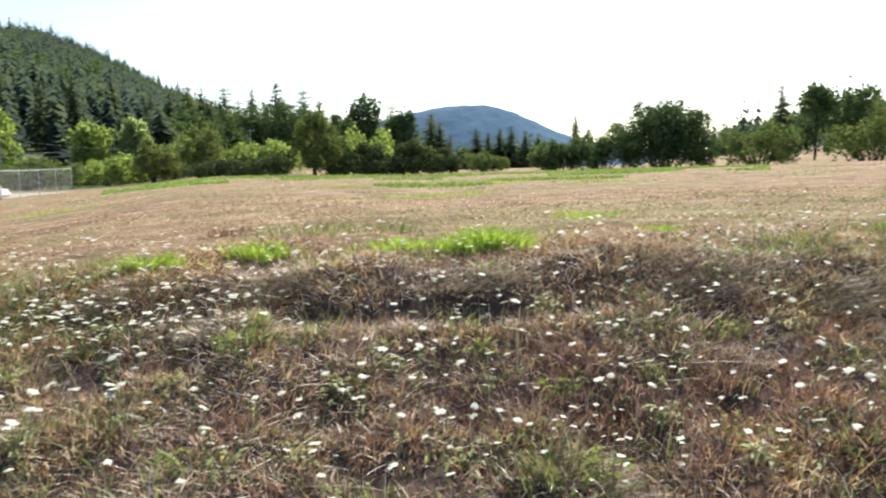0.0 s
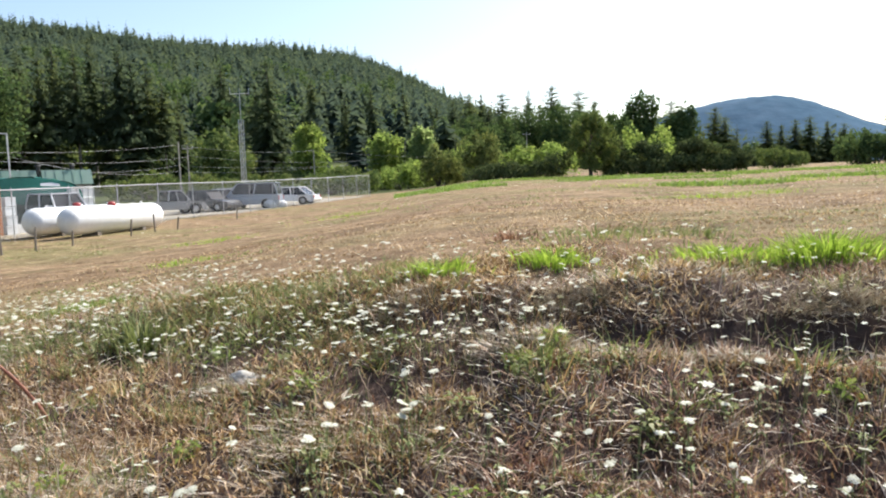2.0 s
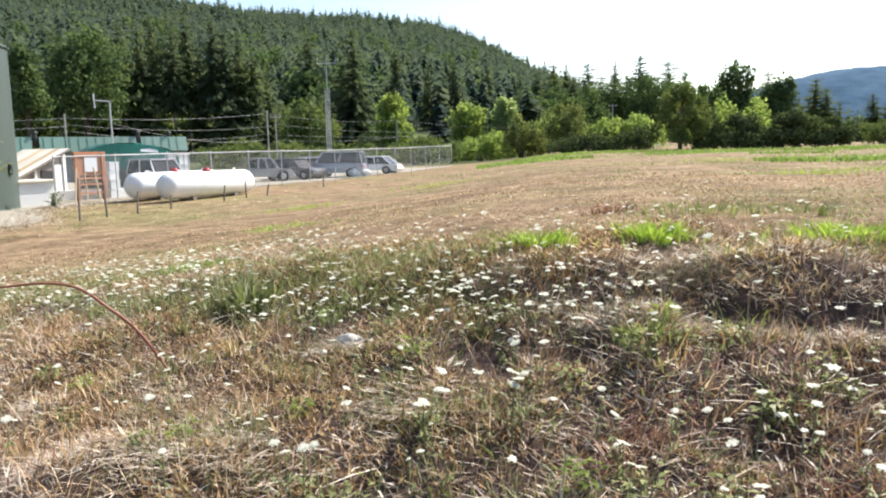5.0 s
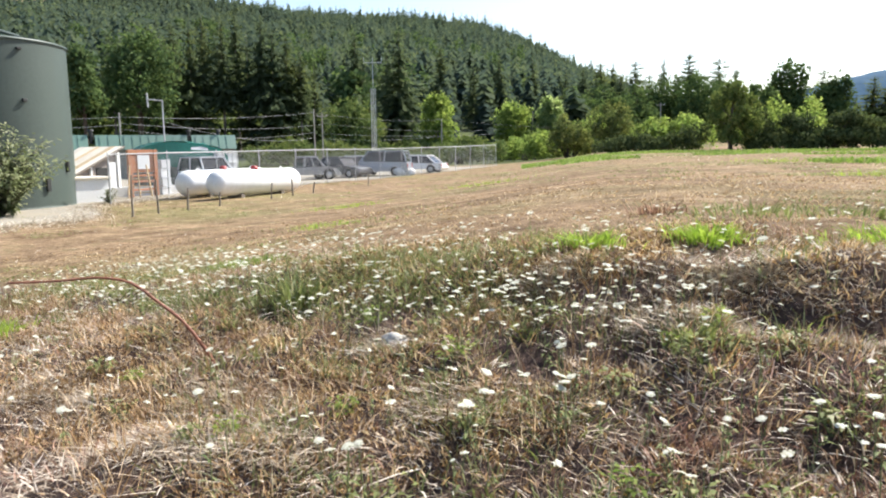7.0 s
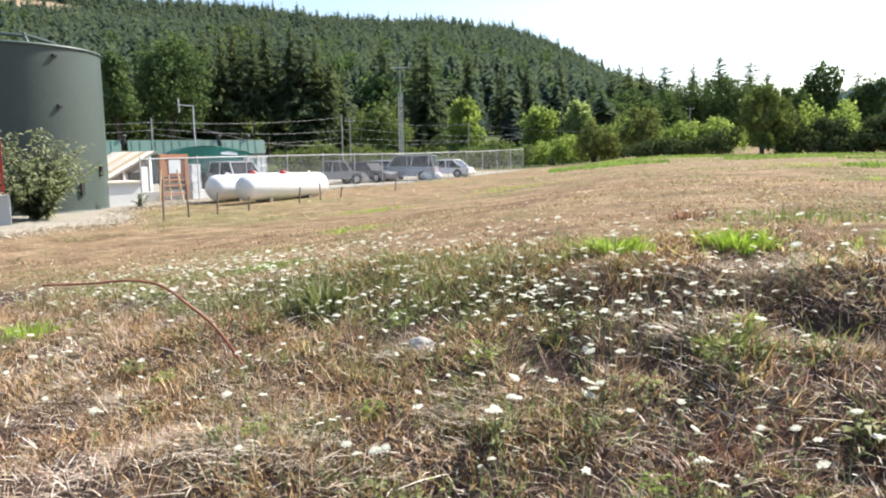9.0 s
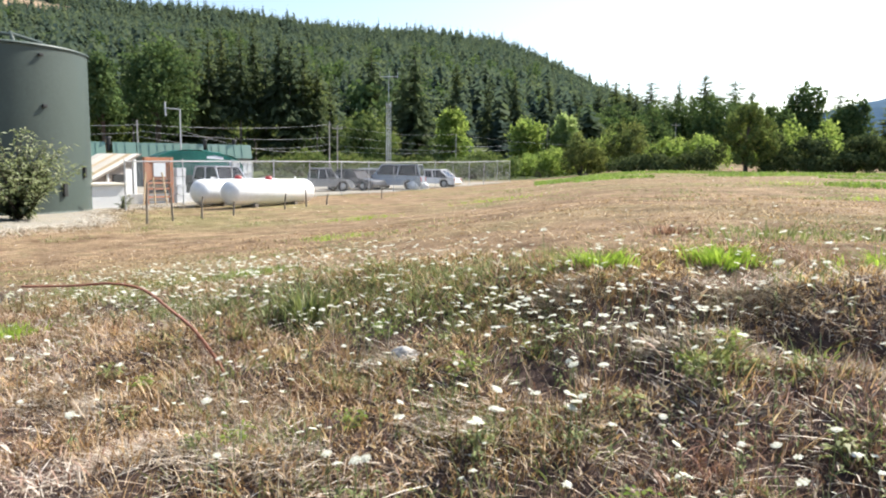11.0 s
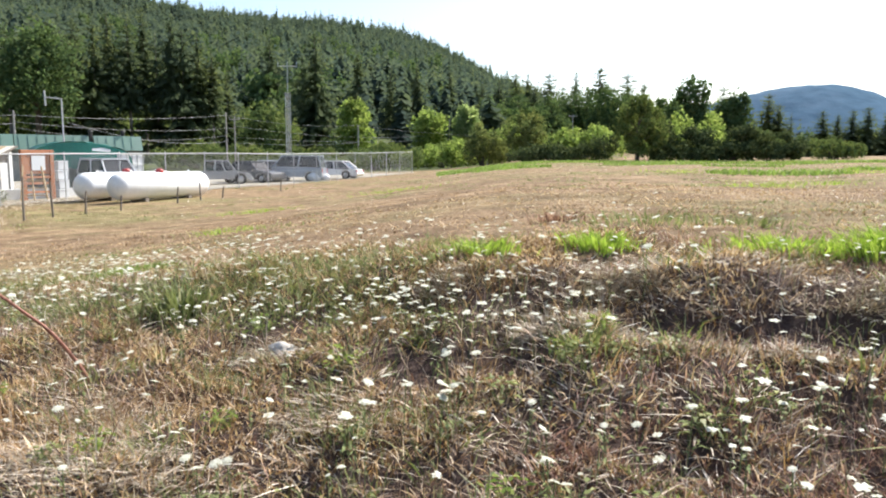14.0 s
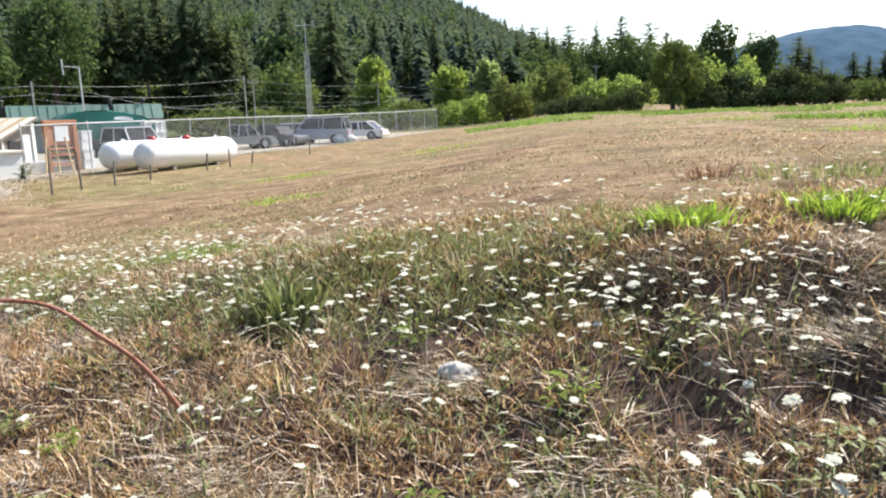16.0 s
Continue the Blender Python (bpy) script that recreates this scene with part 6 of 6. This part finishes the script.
    for cx in (fx, rx):
        for s in (-1, 1):
            bm = bmesh.new()
            lathe(bm, [(r * 0.6, -0.1), (r * 0.95, -0.11), (r, -0.06), (r, 0.06), (r * 0.95, 0.11), (r * 0.6, 0.1)], 24, pose(cx, s * (Wd - 0.1), r, 90))
            tyre = part("tyre", bm, M_RUBBER, root)
            bm = bmesh.new()
            lathe(bm, [(0, -0.1), (r * 0.2, -0.1), (r * 0.58, -0.06), (r * 0.62, 0), (r * 0.58, 0.06), (r * 0.2, 0.1), (0, 0.1)], 20, pose(cx, s * (Wd - 0.1), r, 90))
            part("rim", bm, M_STEEL, tyre, "grey wheel rim")
    for s in (-1, 1):
        bm = bmesh.new()
        box(bm, (0.1, 0.34, 0.16), (L * 0.965, s * Wd * 0.68, nose * 0.78), bevel=0.03)
        part("headlight", bm, M_GLASS, root)
        bm = bmesh.new()
        box(bm, (0.06, 0.2, 0.3), (-L * 0.985, s * Wd * 0.8, tail * 0.75), bevel=0.02)
        part("tail_light", bm, M_RED, root, "red tail light")
        bm = bmesh.new()
        box(bm, (0.12, 0.2, 0.13), (c1 - 0.25, s * (Wd + 0.08), belt + 0.05), bevel=0.03)
        part("wing_mirror", bm, colour, root)
    for x, z in ((L * 0.99, 0.42), (-L * 0.99, 0.45)):
        bm = bmesh.new()
        box(bm, (0.14, width * 0.94, 0.2), (x, 0, z), bevel=0.05)
        part("bumper", bm, M_PIPE if style != "sedan" else colour, root)
    return root


P_WHITE, P_GREY = paint("white_car_paint", (0.8, 0.8, 0.79)), paint("grey_car_paint", (0.25, 0.26, 0.27))
P_BLUE, P_DARK, P_SILVER = paint("blue_grey_car_paint", (0.30, 0.34, 0.39)), paint("dark_car_paint", (0.035, 0.037, 0.042)), paint("silver_car_paint", (0.58, 0.59, 0.6))
vehicle("van", yard_pose(-48.5, 44.0, -62), 4.2, 1.75, 1.75, "suv", P_SILVER, "silver van parked behind the propane tanks")
vehicle("pickup_truck", yard_pose(-41.5, 51, 24), 4.4, 1.8, 1.6, "pickup", P_GREY, "grey pickup truck with a rack behind the fence")
vehicle("car", yard_pose(-38.8, 54, -40), 4.5, 1.78, 1.5, "sedan", P_DARK, "dark car parked behind the fence")
vehicle("car", yard_pose(-37.5, 58, -72), 4.4, 1.78, 1.5, "sedan", P_SILVER, "silver car nose out behind the fence")
vehicle("sport_utility_vehicle", yard_pose(-35.9, 55, 165), 4.7, 1.9, 1.85, "suv", P_BLUE, "blue-grey sport utility vehicle behind the fence")
vehicle("car", yard_pose(-32.9, 59, 158), 4.5, 1.78, 1.42, "sedan", P_WHITE, "white sedan parked at the end of the fence")

# wrapped white bundles by the cars
for i, (a, r, s) in enumerate(((-34.3, 54, 0.5), (-33.9, 54.5, 0.4), (-33.5, 54.2, 0.35))):
    bm = bmesh.new()
    bmesh.ops.create_icosphere(bm, subdivisions=3, radius=s)
    for v in bm.verts:
        v.co *= 1 + 0.16 * noise.noise(v.co * 3 + Vector((i * 7, 0, 0)))
        v.co.z = max(v.co.z * 0.9, -s * 0.55)
    ob = part("wrapped_bundle", bm, M_PLASTIC)
    ob.matrix_world = yard_pose(a, r) @ pose(0, 0, s * 0.55)
    tagged(ob, "pale plastic-wrapped bundle on the gravel", "bundle", "wrapped bundles")

# the shrub before the tank, and a grey weed by the bin
def spray_bush(name, az, r, w, h, stems, leaves, leaf, seed, label):
    """Arching stems from one root, each set with pairs of long drooping leaves and ending in a spray."""
    rng = np.random.RandomState(seed)
    x0, y0 = polar(az, r)
    root = holder(name, pose(x0, y0, ground_at(x0, y0)), label, "bush")
    bm = bmesh.new()
    V, F = [], []
    for i in range(stems):
        a, out = rng.uniform(0, 6.28), rng.uniform(0.15, 1.0) ** 0.8 * w / 2
        top = h * (1.05 - 0.5 * (2 * out / w) ** 1.5) * rng.choice((0.6, 0.75, 0.9, 1.0))
        arch = rng.uniform(0.0, 0.3) * top
        pts = []
        for q in range(7):
            f = q / 6
            pts.append((out * f ** 1.3 * math.cos(a), out * f ** 1.3 * math.sin(a), top * f - arch * f ** 3))
        tube(bm, pts, [0.022 * (1 - 0.8 * q / 6) for q in range(7)], 5)
        for j in range(leaves):
            f = rng.uniform(0.12, 1.0)
            c = np.array([np.interp(f * 6, range(7), [p[k] for p in pts]) for k in range(3)]) + rng.normal(scale=0.05 * w / 3, size=3)
            b = rng.uniform(0, 6.28)
            ln = leaf * rng.uniform(0.6, 1.4) * (1.25 - 0.6 * f)
            u = np.array([math.cos(b), math.sin(b), rng.uniform(-0.7, 0.6)])
            v = np.array([-math.sin(b), math.cos(b), rng.uniform(-0.4, 0.4)]) * ln * 0.2
            o = len(V)
            V += [c, c + u * ln * 0.5 + v + (0, 0, 0.03 * ln), c + u * ln + (0, 0, -0.2 * ln), c + u * ln * 0.5 - v + (0, 0, 0.03 * ln)]
            F.append((o, o + 1, o + 2, o + 3))
    tagged(part("branchwork", bm, M_BARK, root), kind="stuff")
    put(np_mesh("crown", V, [np.array(F)], M_LEAF_GREY), "crown", root)
    return root


spray_bush("butterfly_bush", -61.6, 28.4, 4.8, 3.7, 52, 80, 0.22, 61, "tall grey-green shrub with arching sprays before the tank")
spray_bush("grey_shrub", -55.3, 33.0, 1.0, 0.9, 12, 40, 0.1, 62, "small grey-green shrub beside the white bin")
# straw and low grass growing into the gravel's edge
rng = np.random.RandomState(63)
k = 9000
y = rng.uniform(6, 30, k)
x = -26.9 - 0.103 * (y - 18) + 5.5 * smooth01(19, 12.5, y) + rng.normal(scale=0.75, size=k)
blades("yard_edge_grass", x, y, rng.uniform(0.04, 0.13, k), rng.uniform(0.012, 0.024, k), rng.uniform(0.5, 1.3, k), rng.uniform(0, 0.5, k), M_STRAW, 64, "dry straw grass along the gravel's edge", "grass")


# ---- bank plants and stones ----
M_PETAL = leafage("white_umbel", [(0.0, (0.48, 0.46, 0.34)), (0.5, (0.60, 0.59, 0.48)), (1.0, (0.74, 0.74, 0.64))], 1.0, 0.25, None, 0.02)
M_STEM = leafage("green_stem", [(0.0, (0.10, 0.13, 0.05)), (1.0, (0.22, 0.24, 0.10))], 1.0, 0.15)
M_STONE = surface("pale_stone", (0.36, 0.34, 0.30), (0.62, 0.59, 0.53), 14.0, 0.95, 0.8, fine=60)
M_CANE = surface("red_brown_cane", (0.22, 0.075, 0.045), (0.34, 0.13, 0.07), 8.0, 0.6, 0.3, fine=60)
M_BLEACHED = surface("bleached_wood", (0.27, 0.25, 0.22), (0.42, 0.39, 0.35), 6.0, 0.9, 0.5, fine=60)


def umbel(seed, radius, n=46, wide=1.0):
    """A flat lacy flower head: small florets of five petals on a shallow dome, rays beneath."""
    rng = np.random.RandomState(seed)
    V, T = [], []
    for i in range(n):
        q = math.sqrt((i + 0.5) / n) * radius * rng.uniform(0.93, 1.07)
        a = i * 2.39996 + rng.uniform(-0.2, 0.2)
        c = np.array([q * math.cos(a), q * math.sin(a), 0.16 * radius * (1 - (q / radius) ** 2) + rng.uniform(-0.06, 0.06) * radius])
        s = radius * rng.uniform(0.2, 0.28) * wide
        o = len(V)
        V.append(c + (0, 0, s * 0.35))
        for k in range(5):
            b = k * 2 * math.pi / 5 + rng.uniform(0, 1)
            V.append(c + (s * math.cos(b), s * math.sin(b), rng.uniform(-0.2, 0.25) * s))
        T += [(o, o + 1 + k, o + 1 + (k + 1) % 5) for k in range(5)]
    return np_mesh("flower_head", V, [np.array(T)], M_PETAL)


def umbel_stem(seed, height, radius):
    rng = np.random.RandomState(seed)
    V, Q = [], []
    n = 7
    off = rng.uniform(-0.12, 0.12, 2) * height
    for i in range(n):
        f = i / (n - 1)
        r = 0.0028 * (1 - 0.4 * f)
        for k in range(4):
            a = k * math.pi / 2
            V.append((r * math.cos(a) - off[0] * (1 - f) ** 2, r * math.sin(a) - off[1] * (1 - f) ** 2, height * f - height))
    for i in range(n - 1):
        for k in range(4):
            Q.append((i * 4 + k, i * 4 + (k + 1) % 4, i * 4 + 4 + (k + 1) % 4, i * 4 + 4 + k))
    for i in range(10):
        a = i * 0.628
        o = len(V)
        rr = radius * 0.8
        V += [(0.001, 0, -0.45 * radius), (-0.001, 0, -0.45 * radius), (rr * math.cos(a) - 0.001, rr * math.sin(a), -0.02 * radius), (rr * math.cos(a) + 0.001, rr * math.sin(a), -0.02 * radius)]
        Q.append((o, o + 1, o + 2, o + 3))
    for i in range(5):
        z, a, ln = -height * rng.uniform(0.25, 0.9), rng.uniform(0, 6.28), rng.uniform(0.03, 0.08)
        o = len(V)
        ca, sa = math.cos(a), math.sin(a)
        V += [(0, 0, z), (ca * ln * 0.5 - sa * 0.006, sa * ln * 0.5 + ca * 0.006, z + 0.02), (ca * ln, sa * ln, z + 0.01), (ca * ln * 0.5 + sa * 0.006, sa * ln * 0.5 - ca * 0.006, z + 0.02)]
        Q.append((o, o + 1, o + 2, o + 3))
    return np_mesh("stem", V, [np.array(Q)], M_STEM)


LACE = "white flat-topped wild carrot flower on a thin green stem"
flower_kinds = []
for i, (h, r) in enumerate(((0.27, 0.022), (0.25, 0.019), (0.23, 0.015), (0.29, 0.026), (0.21, 0.012))):
    st, hd = umbel_stem(500 + i, h, r), umbel(520 + i, r)
    flower_kinds.append((h, st, hd))
rng = np.random.RandomState(77)


def flower(x, y, kind, tall=1.0):
    """One flower, rooted in the ground, its head tipped a little."""
    h, st, hd = flower_kinds[kind]
    root = new("wild_carrot", st)
    tip = rng.uniform(-13, 13, 2)
    root.matrix_world = pose(x, y, ground_at(x, y) + h * tall - 0.015, tip[0] * 0.3, tip[1] * 0.3, rng.uniform(0, 360)) @ Matrix.Scale(tall, 4)
    head = new("flower_head", hd)
    head.parent = root
    head.matrix_local = pose(0, 0, 0, tip[0] * 1.6, tip[1] * 1.6, 0)
    return tagged(root, LACE, "flower", "wild carrot flowers")


LEFT_BANK = [-4.67, 3.44, -5.65, 3.12, -5.11, 3.09, -2.89, 3.03, -2.7, 2.49, -2.48, 2.77, -4.39, 3.55, -3.5, 3.12, -3.28, 2.96, -3.06, 2.66, -2.96, 2.67, -3.63, 2.35, -3.94, 2.71, -4.82, 2.8, -2.15, 2.61, -2.17, 2.52, -2.23, 2.53, -2.1, 2.54, -2.08, 2.58, -2.58, 2.3, -2.4, 3.09, -2.26, 3.06, -2.98, 3.77, -2.61, 3.44, -2.75, 3.38, -2.68, 3.38, -2.67, 3.45, -2.9, 3.51, -2.98, 3.45, -3.31, 3.63, -3.38, 3.34, -3.78, 3.37, -4.25, 3.77, -4.12, 4.08, -4.39, 4.15, -4.43, 4.03, -4.47, 3.96, -3.25, 3.9, -3.04, 3.75, -2.4, 3.35, -2.48, 3.49]
MIDDLE_BANK = [-1.48, 3.18, -1.52, 3.25, -1.49, 3.34, -1.6, 3.44, -1.71, 3.71, -1.17, 3.32, -1.12, 3.41, -0.87, 3.26, -1.07, 3.14, -1.03, 3.01, -1.32, 3.15, -0.86, 3.16, -0.75, 3.26, -0.57, 3.4, -0.92, 2.77, -1.18, 2.88, -2.03, 4.12, -1.68, 4.46, -1.59, 4.54, -0.64, 4.71, -0.6, 4.52, -0.77, 4.61, -1.06, 3.81, -0.8, 3.86, -1.16, 3.77, -1.51, 3.48, -1.48, 3.49, -1.8, 3.78, -1.86, 4.1, -1.7, 4.01, -2.61, 4.06, -2.02, 3.76, -2.29, 3.72, -2.1, 3.48, -2.2, 3.44, -1.82, 3.14, -1.79, 3.24, -1.69, 3.27, -1.84, 3.01, -1.77, 2.95, -1.75, 2.73, -1.64, 2.81]
RIGHT_BANK = [1.96, 3.58, 1.86, 3.53, 1.17, 3.48, 1.17, 3.59, 1.8, 3.95, 1.68, 3.76, 1.85, 3.83, 1.91, 3.38, 2.09, 3.32, 2.22, 3.34, 1.98, 3.2, 2.28, 3.06, 2.15, 2.87, 2.25, 2.81, 0.79, 3.39, 0.65, 3.48, 1.02, 3.32, 0.98, 3.12, 0.92, 3.16, 0.83, 3.33, 0.24, 3.51, 0.33, 3.96, 0.6, 3.91, 0.56, 4.31, 1.55, 2.97, 1.5, 3.01, 1.37, 3.39, 2.87, 2.8, 2.81, 2.85, 2.89, 2.77, 2.97, 2.72, 2.91, 2.65, 2.45, 2.44, 2.34, 2.39, 2.21, 2.5, 2.65, 2.29, 3.09, 2.17, 3.8, 2.25, 3.21, 1.98, 3.52, 3.56, 3.71, 3.33, 4.5, 2.83, 4.36, 2.94, 4.14, 3.03, 1.4, 2.65, 0.77, 3.31, 3.01, 2.3, 2.83, 2.1, 2.35, 2.84]
CENTRE_BANK = [0.07, 3.97, 0.33, 3.87, -0.12, 3.89, -0.05, 3.81, 0.05, 3.77, 0.22, 3.51, 0.19, 3.3, 0.13, 3.1, 0.3, 2.93, 0.21, 2.84, -0.86, 3.22, -1.16, 3.27, -1.49, 3.16, -1.5, 3.3, -0.97, 2.87, -1.04, 3.08, -0.46, 2.6, -0.41, 2.53, -0.37, 3.14, -0.19, 3.05, -0.52, 3.71, -0.83, 3.82, -1.05, 3.77, -1.72, 3.69, -1.6, 3.38, -1.78, 3.05, -1.68, 3.21, -1.78, 2.91, -0.4, 3.44, -0.14, 3.67]
for spots in (LEFT_BANK, MIDDLE_BANK, RIGHT_BANK, CENTRE_BANK):
    for i in range(0, len(spots), 2):
        flower(spots[i], spots[i + 1], rng.choice(5, p=(0.27, 0.27, 0.24, 0.08, 0.14)), rng.uniform(0.75, 1.05))
for i in range(135):
    if i < 75:
        x = rng.uniform(-8.0, -1.8)
        y = rng.uniform(3.7, 5.5) - 0.06 * (x + 4)
    else:
        x, y = rng.uniform(-1.5, 5.5), rng.uniform(3.8, 5.3)
        if i >= 100:
            y -= rng.uniform(0.6, 1.7)
    flower(x, y, rng.choice(5, p=(0.15, 0.25, 0.25, 0.05, 0.3)), rng.uniform(0.8, 1.1))

simple_heads = [umbel(540 + i, r, 9, 2.0) for i, r in enumerate((0.021, 0.018, 0.015, 0.024, 0.012))]
# flowers too many to count, low over the bank and meadow
k = 1500
x, y, r = wedge(k, 4.6, 26, -66, 62, 0.6, 88)
keep = (rng.uniform(0, 1, k) < np.where(r < 6.8, 0.75, 0.28)) & ((x > -3) | (r < 8.5))
x, y, r = x[keep], y[keep], r[keep]
bx = rng.uniform(-8.5, 5.0, 1500)
by = rng.uniform(2.6, 5.9, 1500) - 0.05 * np.minimum(bx + 2, 0)
keep = rng.uniform(0, 1, 1500) < np.where(by > 3.9, np.where(bx < -0.8, 0.95, 0.5), 0.3)
cx, cy = rng.uniform(-8.5, -1.0, 750), rng.uniform(3.9, 5.6, 750)
cy = np.where(cx > -3.5, 4.0 + (cy - 4.1) * 0.5, cy)
fx, fy = rng.uniform(-0.6, 4.6, 230), rng.uniform(2.7, 4.9, 230)
x, y = np.concatenate([x, bx[keep], cx, fx]), np.concatenate([y, by[keep], cy - 0.05 * np.minimum(cx + 2, 0), fy - 0.03 * fx * fx])
V, T, o = [], [], 0
for xx, yy, zz in zip(x, y, land(x, y)):
    kind = rng.randint(5)
    hd = simple_heads[kind]
    n = len(hd.vertices)
    co = np.empty(n * 3)
    hd.vertices.foreach_get("co", co)
    co = co.reshape(-1, 3) * rng.uniform(0.55, 1.0)
    a, b = rng.uniform(-0.3, 0.3, 2)
    co[:, 2] += co[:, 0] * a + co[:, 1] * b
    V.append(co + (xx, yy, zz + rng.uniform(0.07, 0.22)))
    T.append(np.array([(6 * i, 6 * i + 1 + j, 6 * i + 1 + (j + 1) % 5) for i in range(n // 6) for j in range(5)]) + o)
    o += n
tagged(new("small_white_flowers", np_mesh("small_white_flowers", np.vstack(V), [np.vstack(T)], M_PETAL)), "scattered small white flower heads over the meadow", "flowers", kind="stuff")
k = len(x)
blades("small_flower_stems", x, y, np.full(k, 0.13), np.full(k, 0.004), np.full(k, 0.02), np.full(k, 0.0), M_STEM, 89, "thin stems of the scattered white flowers", "stems")

# leafy weeds on the bank
def weed(x, y, n, size, material, seed, label):
    rng = np.random.RandomState(seed)
    V, F = [], []
    for i in range(n):
        a, q, z = rng.uniform(0, 6.28), rng.uniform(0.02, 1) * size, rng.uniform(0.1, 1.0) * size * 1.1
        c = np.array([q * math.cos(a), q * math.sin(a), z])
        b = a + rng.normal(scale=0.5)
        ln, wd, dr = rng.uniform(0.02, 0.05), rng.uniform(0.006, 0.013), rng.uniform(-0.02, 0.015)
        u, v = np.array([math.cos(b), math.sin(b), 0]), np.array([-math.sin(b), math.cos(b), 0])
        o = len(V)
        V += [c, c + u * ln * 0.5 + v * wd + (0, 0, 0.006), c + u * ln + (0, 0, dr), c + u * ln * 0.5 - v * wd + (0, 0, 0.006)]
        F.append((o, o + 1, o + 2, o + 3))
    root = holder("weed", pose(x, y, ground_at(x, y)), label, "weed", "leafy weeds")
    tagged(put(np_mesh("leaves", V, [np.array(F)], material), "leaves", root), kind="stuff")
    bm = bmesh.new()
    for i in range(7):
        a = i * 0.9
        rod(bm, (0, 0, -0.02), (math.cos(a) * size * 0.6, math.sin(a) * size * 0.6, size * rng.uniform(0.7, 1.1)), 0.003, 0.0015, 4)
    tagged(part("stalk_mass", bm, M_STEM, root), kind="stuff")


rng2 = np.random.RandomState(91)
weed_spots = [(-1.2, 3.95), (-0.75, 4.1), (-0.55, 3.6), (1.55, 3.95), (1.95, 3.85), (-1.9, 3.1), (-2.3, 3.7), (0.6, 4.3), (2.9, 3.6), (-3.1, 4.1), (-5.0, 4.4), (-4.6, 3.2), (-2.9, 2.7), (0.1, 3.0), (-0.9, 2.9), (3.6, 3.1), (-6.2, 3.9), (1.0, 3.2)]
for i, (x, y) in enumerate(weed_spots + [(rng2.uniform(-6.5, 5), rng2.uniform(2.4, 4.6)) for _ in range(40)]):
    weed(x, y, int(rng2.randint(40, 100) * 0.62), rng2.uniform(0.06, 0.12), M_GREEN if i % 3 else M_LEAF_LIGHT, 800 + i, "low leafy green weed among the dry grass")

# stone, fallen stick and arching cane
bm = bmesh.new()
bmesh.ops.create_icosphere(bm, subdivisions=4, radius=0.075)
for v in bm.verts:
    v.co *= 1 + 0.5 * noise.noise(v.co * 11) + 0.16 * noise.noise(v.co * 34)
    v.co = Vector((v.co.x * 1.15, v.co.y * 0.8, v.co.z * 0.62))
stone = part("stone", bm, M_STONE)
stone.matrix_world = pose(-2.78, 3.85, ground_at(-2.78, 3.85) + 0.015, 4, 6, 30)
tagged(stone, "pale weathered stone lying in the grass", "stone")

# a grey log slid down the bank, with a forked twig at its upper end
root = holder("fallen_log", pose(2.31, 3.66, ground_at(2.31, 3.66) - 0.02), "bleached grey fallen log lying on the bank", "log")
dz = ground_at(2.19, 3.12) - ground_at(2.31, 3.66)
bm = bmesh.new()
tube(bm, [(-0.12 * f + 0.012 * math.sin(7 * f), -0.54 * f, 0.045 + dz * f + 0.01 * math.sin(5 * f)) for f in (0, 0.06, 0.2, 0.4, 0.6, 0.8, 0.95, 1.0)], [0.024, 0.036, 0.042, 0.04, 0.043, 0.04, 0.037, 0.028], 12)
part("stem", bm, M_BLEACHED, root)
for tip in ((-0.06, 0.04, 0.17), (-0.11, 0.02, 0.09)):
    bm = bmesh.new()
    tube(bm, [(0, 0.0, 0.05), (tip[0] * 0.6, tip[1] * 0.6, 0.05 + tip[2] * 0.5), tip], [0.009, 0.006, 0.003], 6)
    part("twig", bm, M_BLEACHED, root)


def cane(name, points, r0, r1, material, label, category, thorns=0):
    cu = [Vector(p) for p in points]
    fine_pts = []
    for i in range(len(cu) - 1):
        p0, p1, p2, p3 = cu[max(i - 1, 0)], cu[i], cu[i + 1], cu[min(i + 2, len(cu) - 1)]
        for k in range(8):
            f = k / 8
            fine_pts.append(0.5 * (2 * p1 + (p2 - p0) * f + (2 * p0 - 5 * p1 + 4 * p2 - p3) * f * f + (3 * p1 - p0 - 3 * p2 + p3) * f ** 3))
    fine_pts.append(cu[-1])
    n = len(fine_pts) - 1
    root = holder(name, Matrix.Translation(fine_pts[0]), label, category)
    bm = bmesh.new()
    tube(bm, [p - cu[0] for p in fine_pts], [r0 + (r1 - r0) * i / n for i in range(n + 1)], 8)
    part("shoot", bm, material, root)
    bm = bmesh.new()
    rr = random.Random(5)
    for i in range(thorns):
        j = rr.randrange(n)
        p = fine_pts[j] - cu[0]
        d = Vector((rr.uniform(-1, 1), rr.uniform(-1, 1), rr.uniform(-0.6, 1))).normalized()
        rod(bm, p, p + d * rr.uniform(0.012, 0.03), 0.004, 0.0005, 4)
    if thorns:
        tagged(part("thorns", bm, material, root), kind="stuff")
    return root


cane("bramble_cane", ((-3.71, 3.37, 0.27), (-3.71, 3.37, 0.3), (-3.78, 3.34, 0.44), (-3.87, 3.26, 0.62), (-3.97, 3.18, 0.74), (-4.09, 3.09, 0.86), (-4.21, 2.97, 0.9), (-4.38, 2.83, 0.89), (-4.57, 2.66, 0.89)), 0.011, 0.006, M_CANE, "arching reddish-brown thorny bramble cane", "cane", 70)
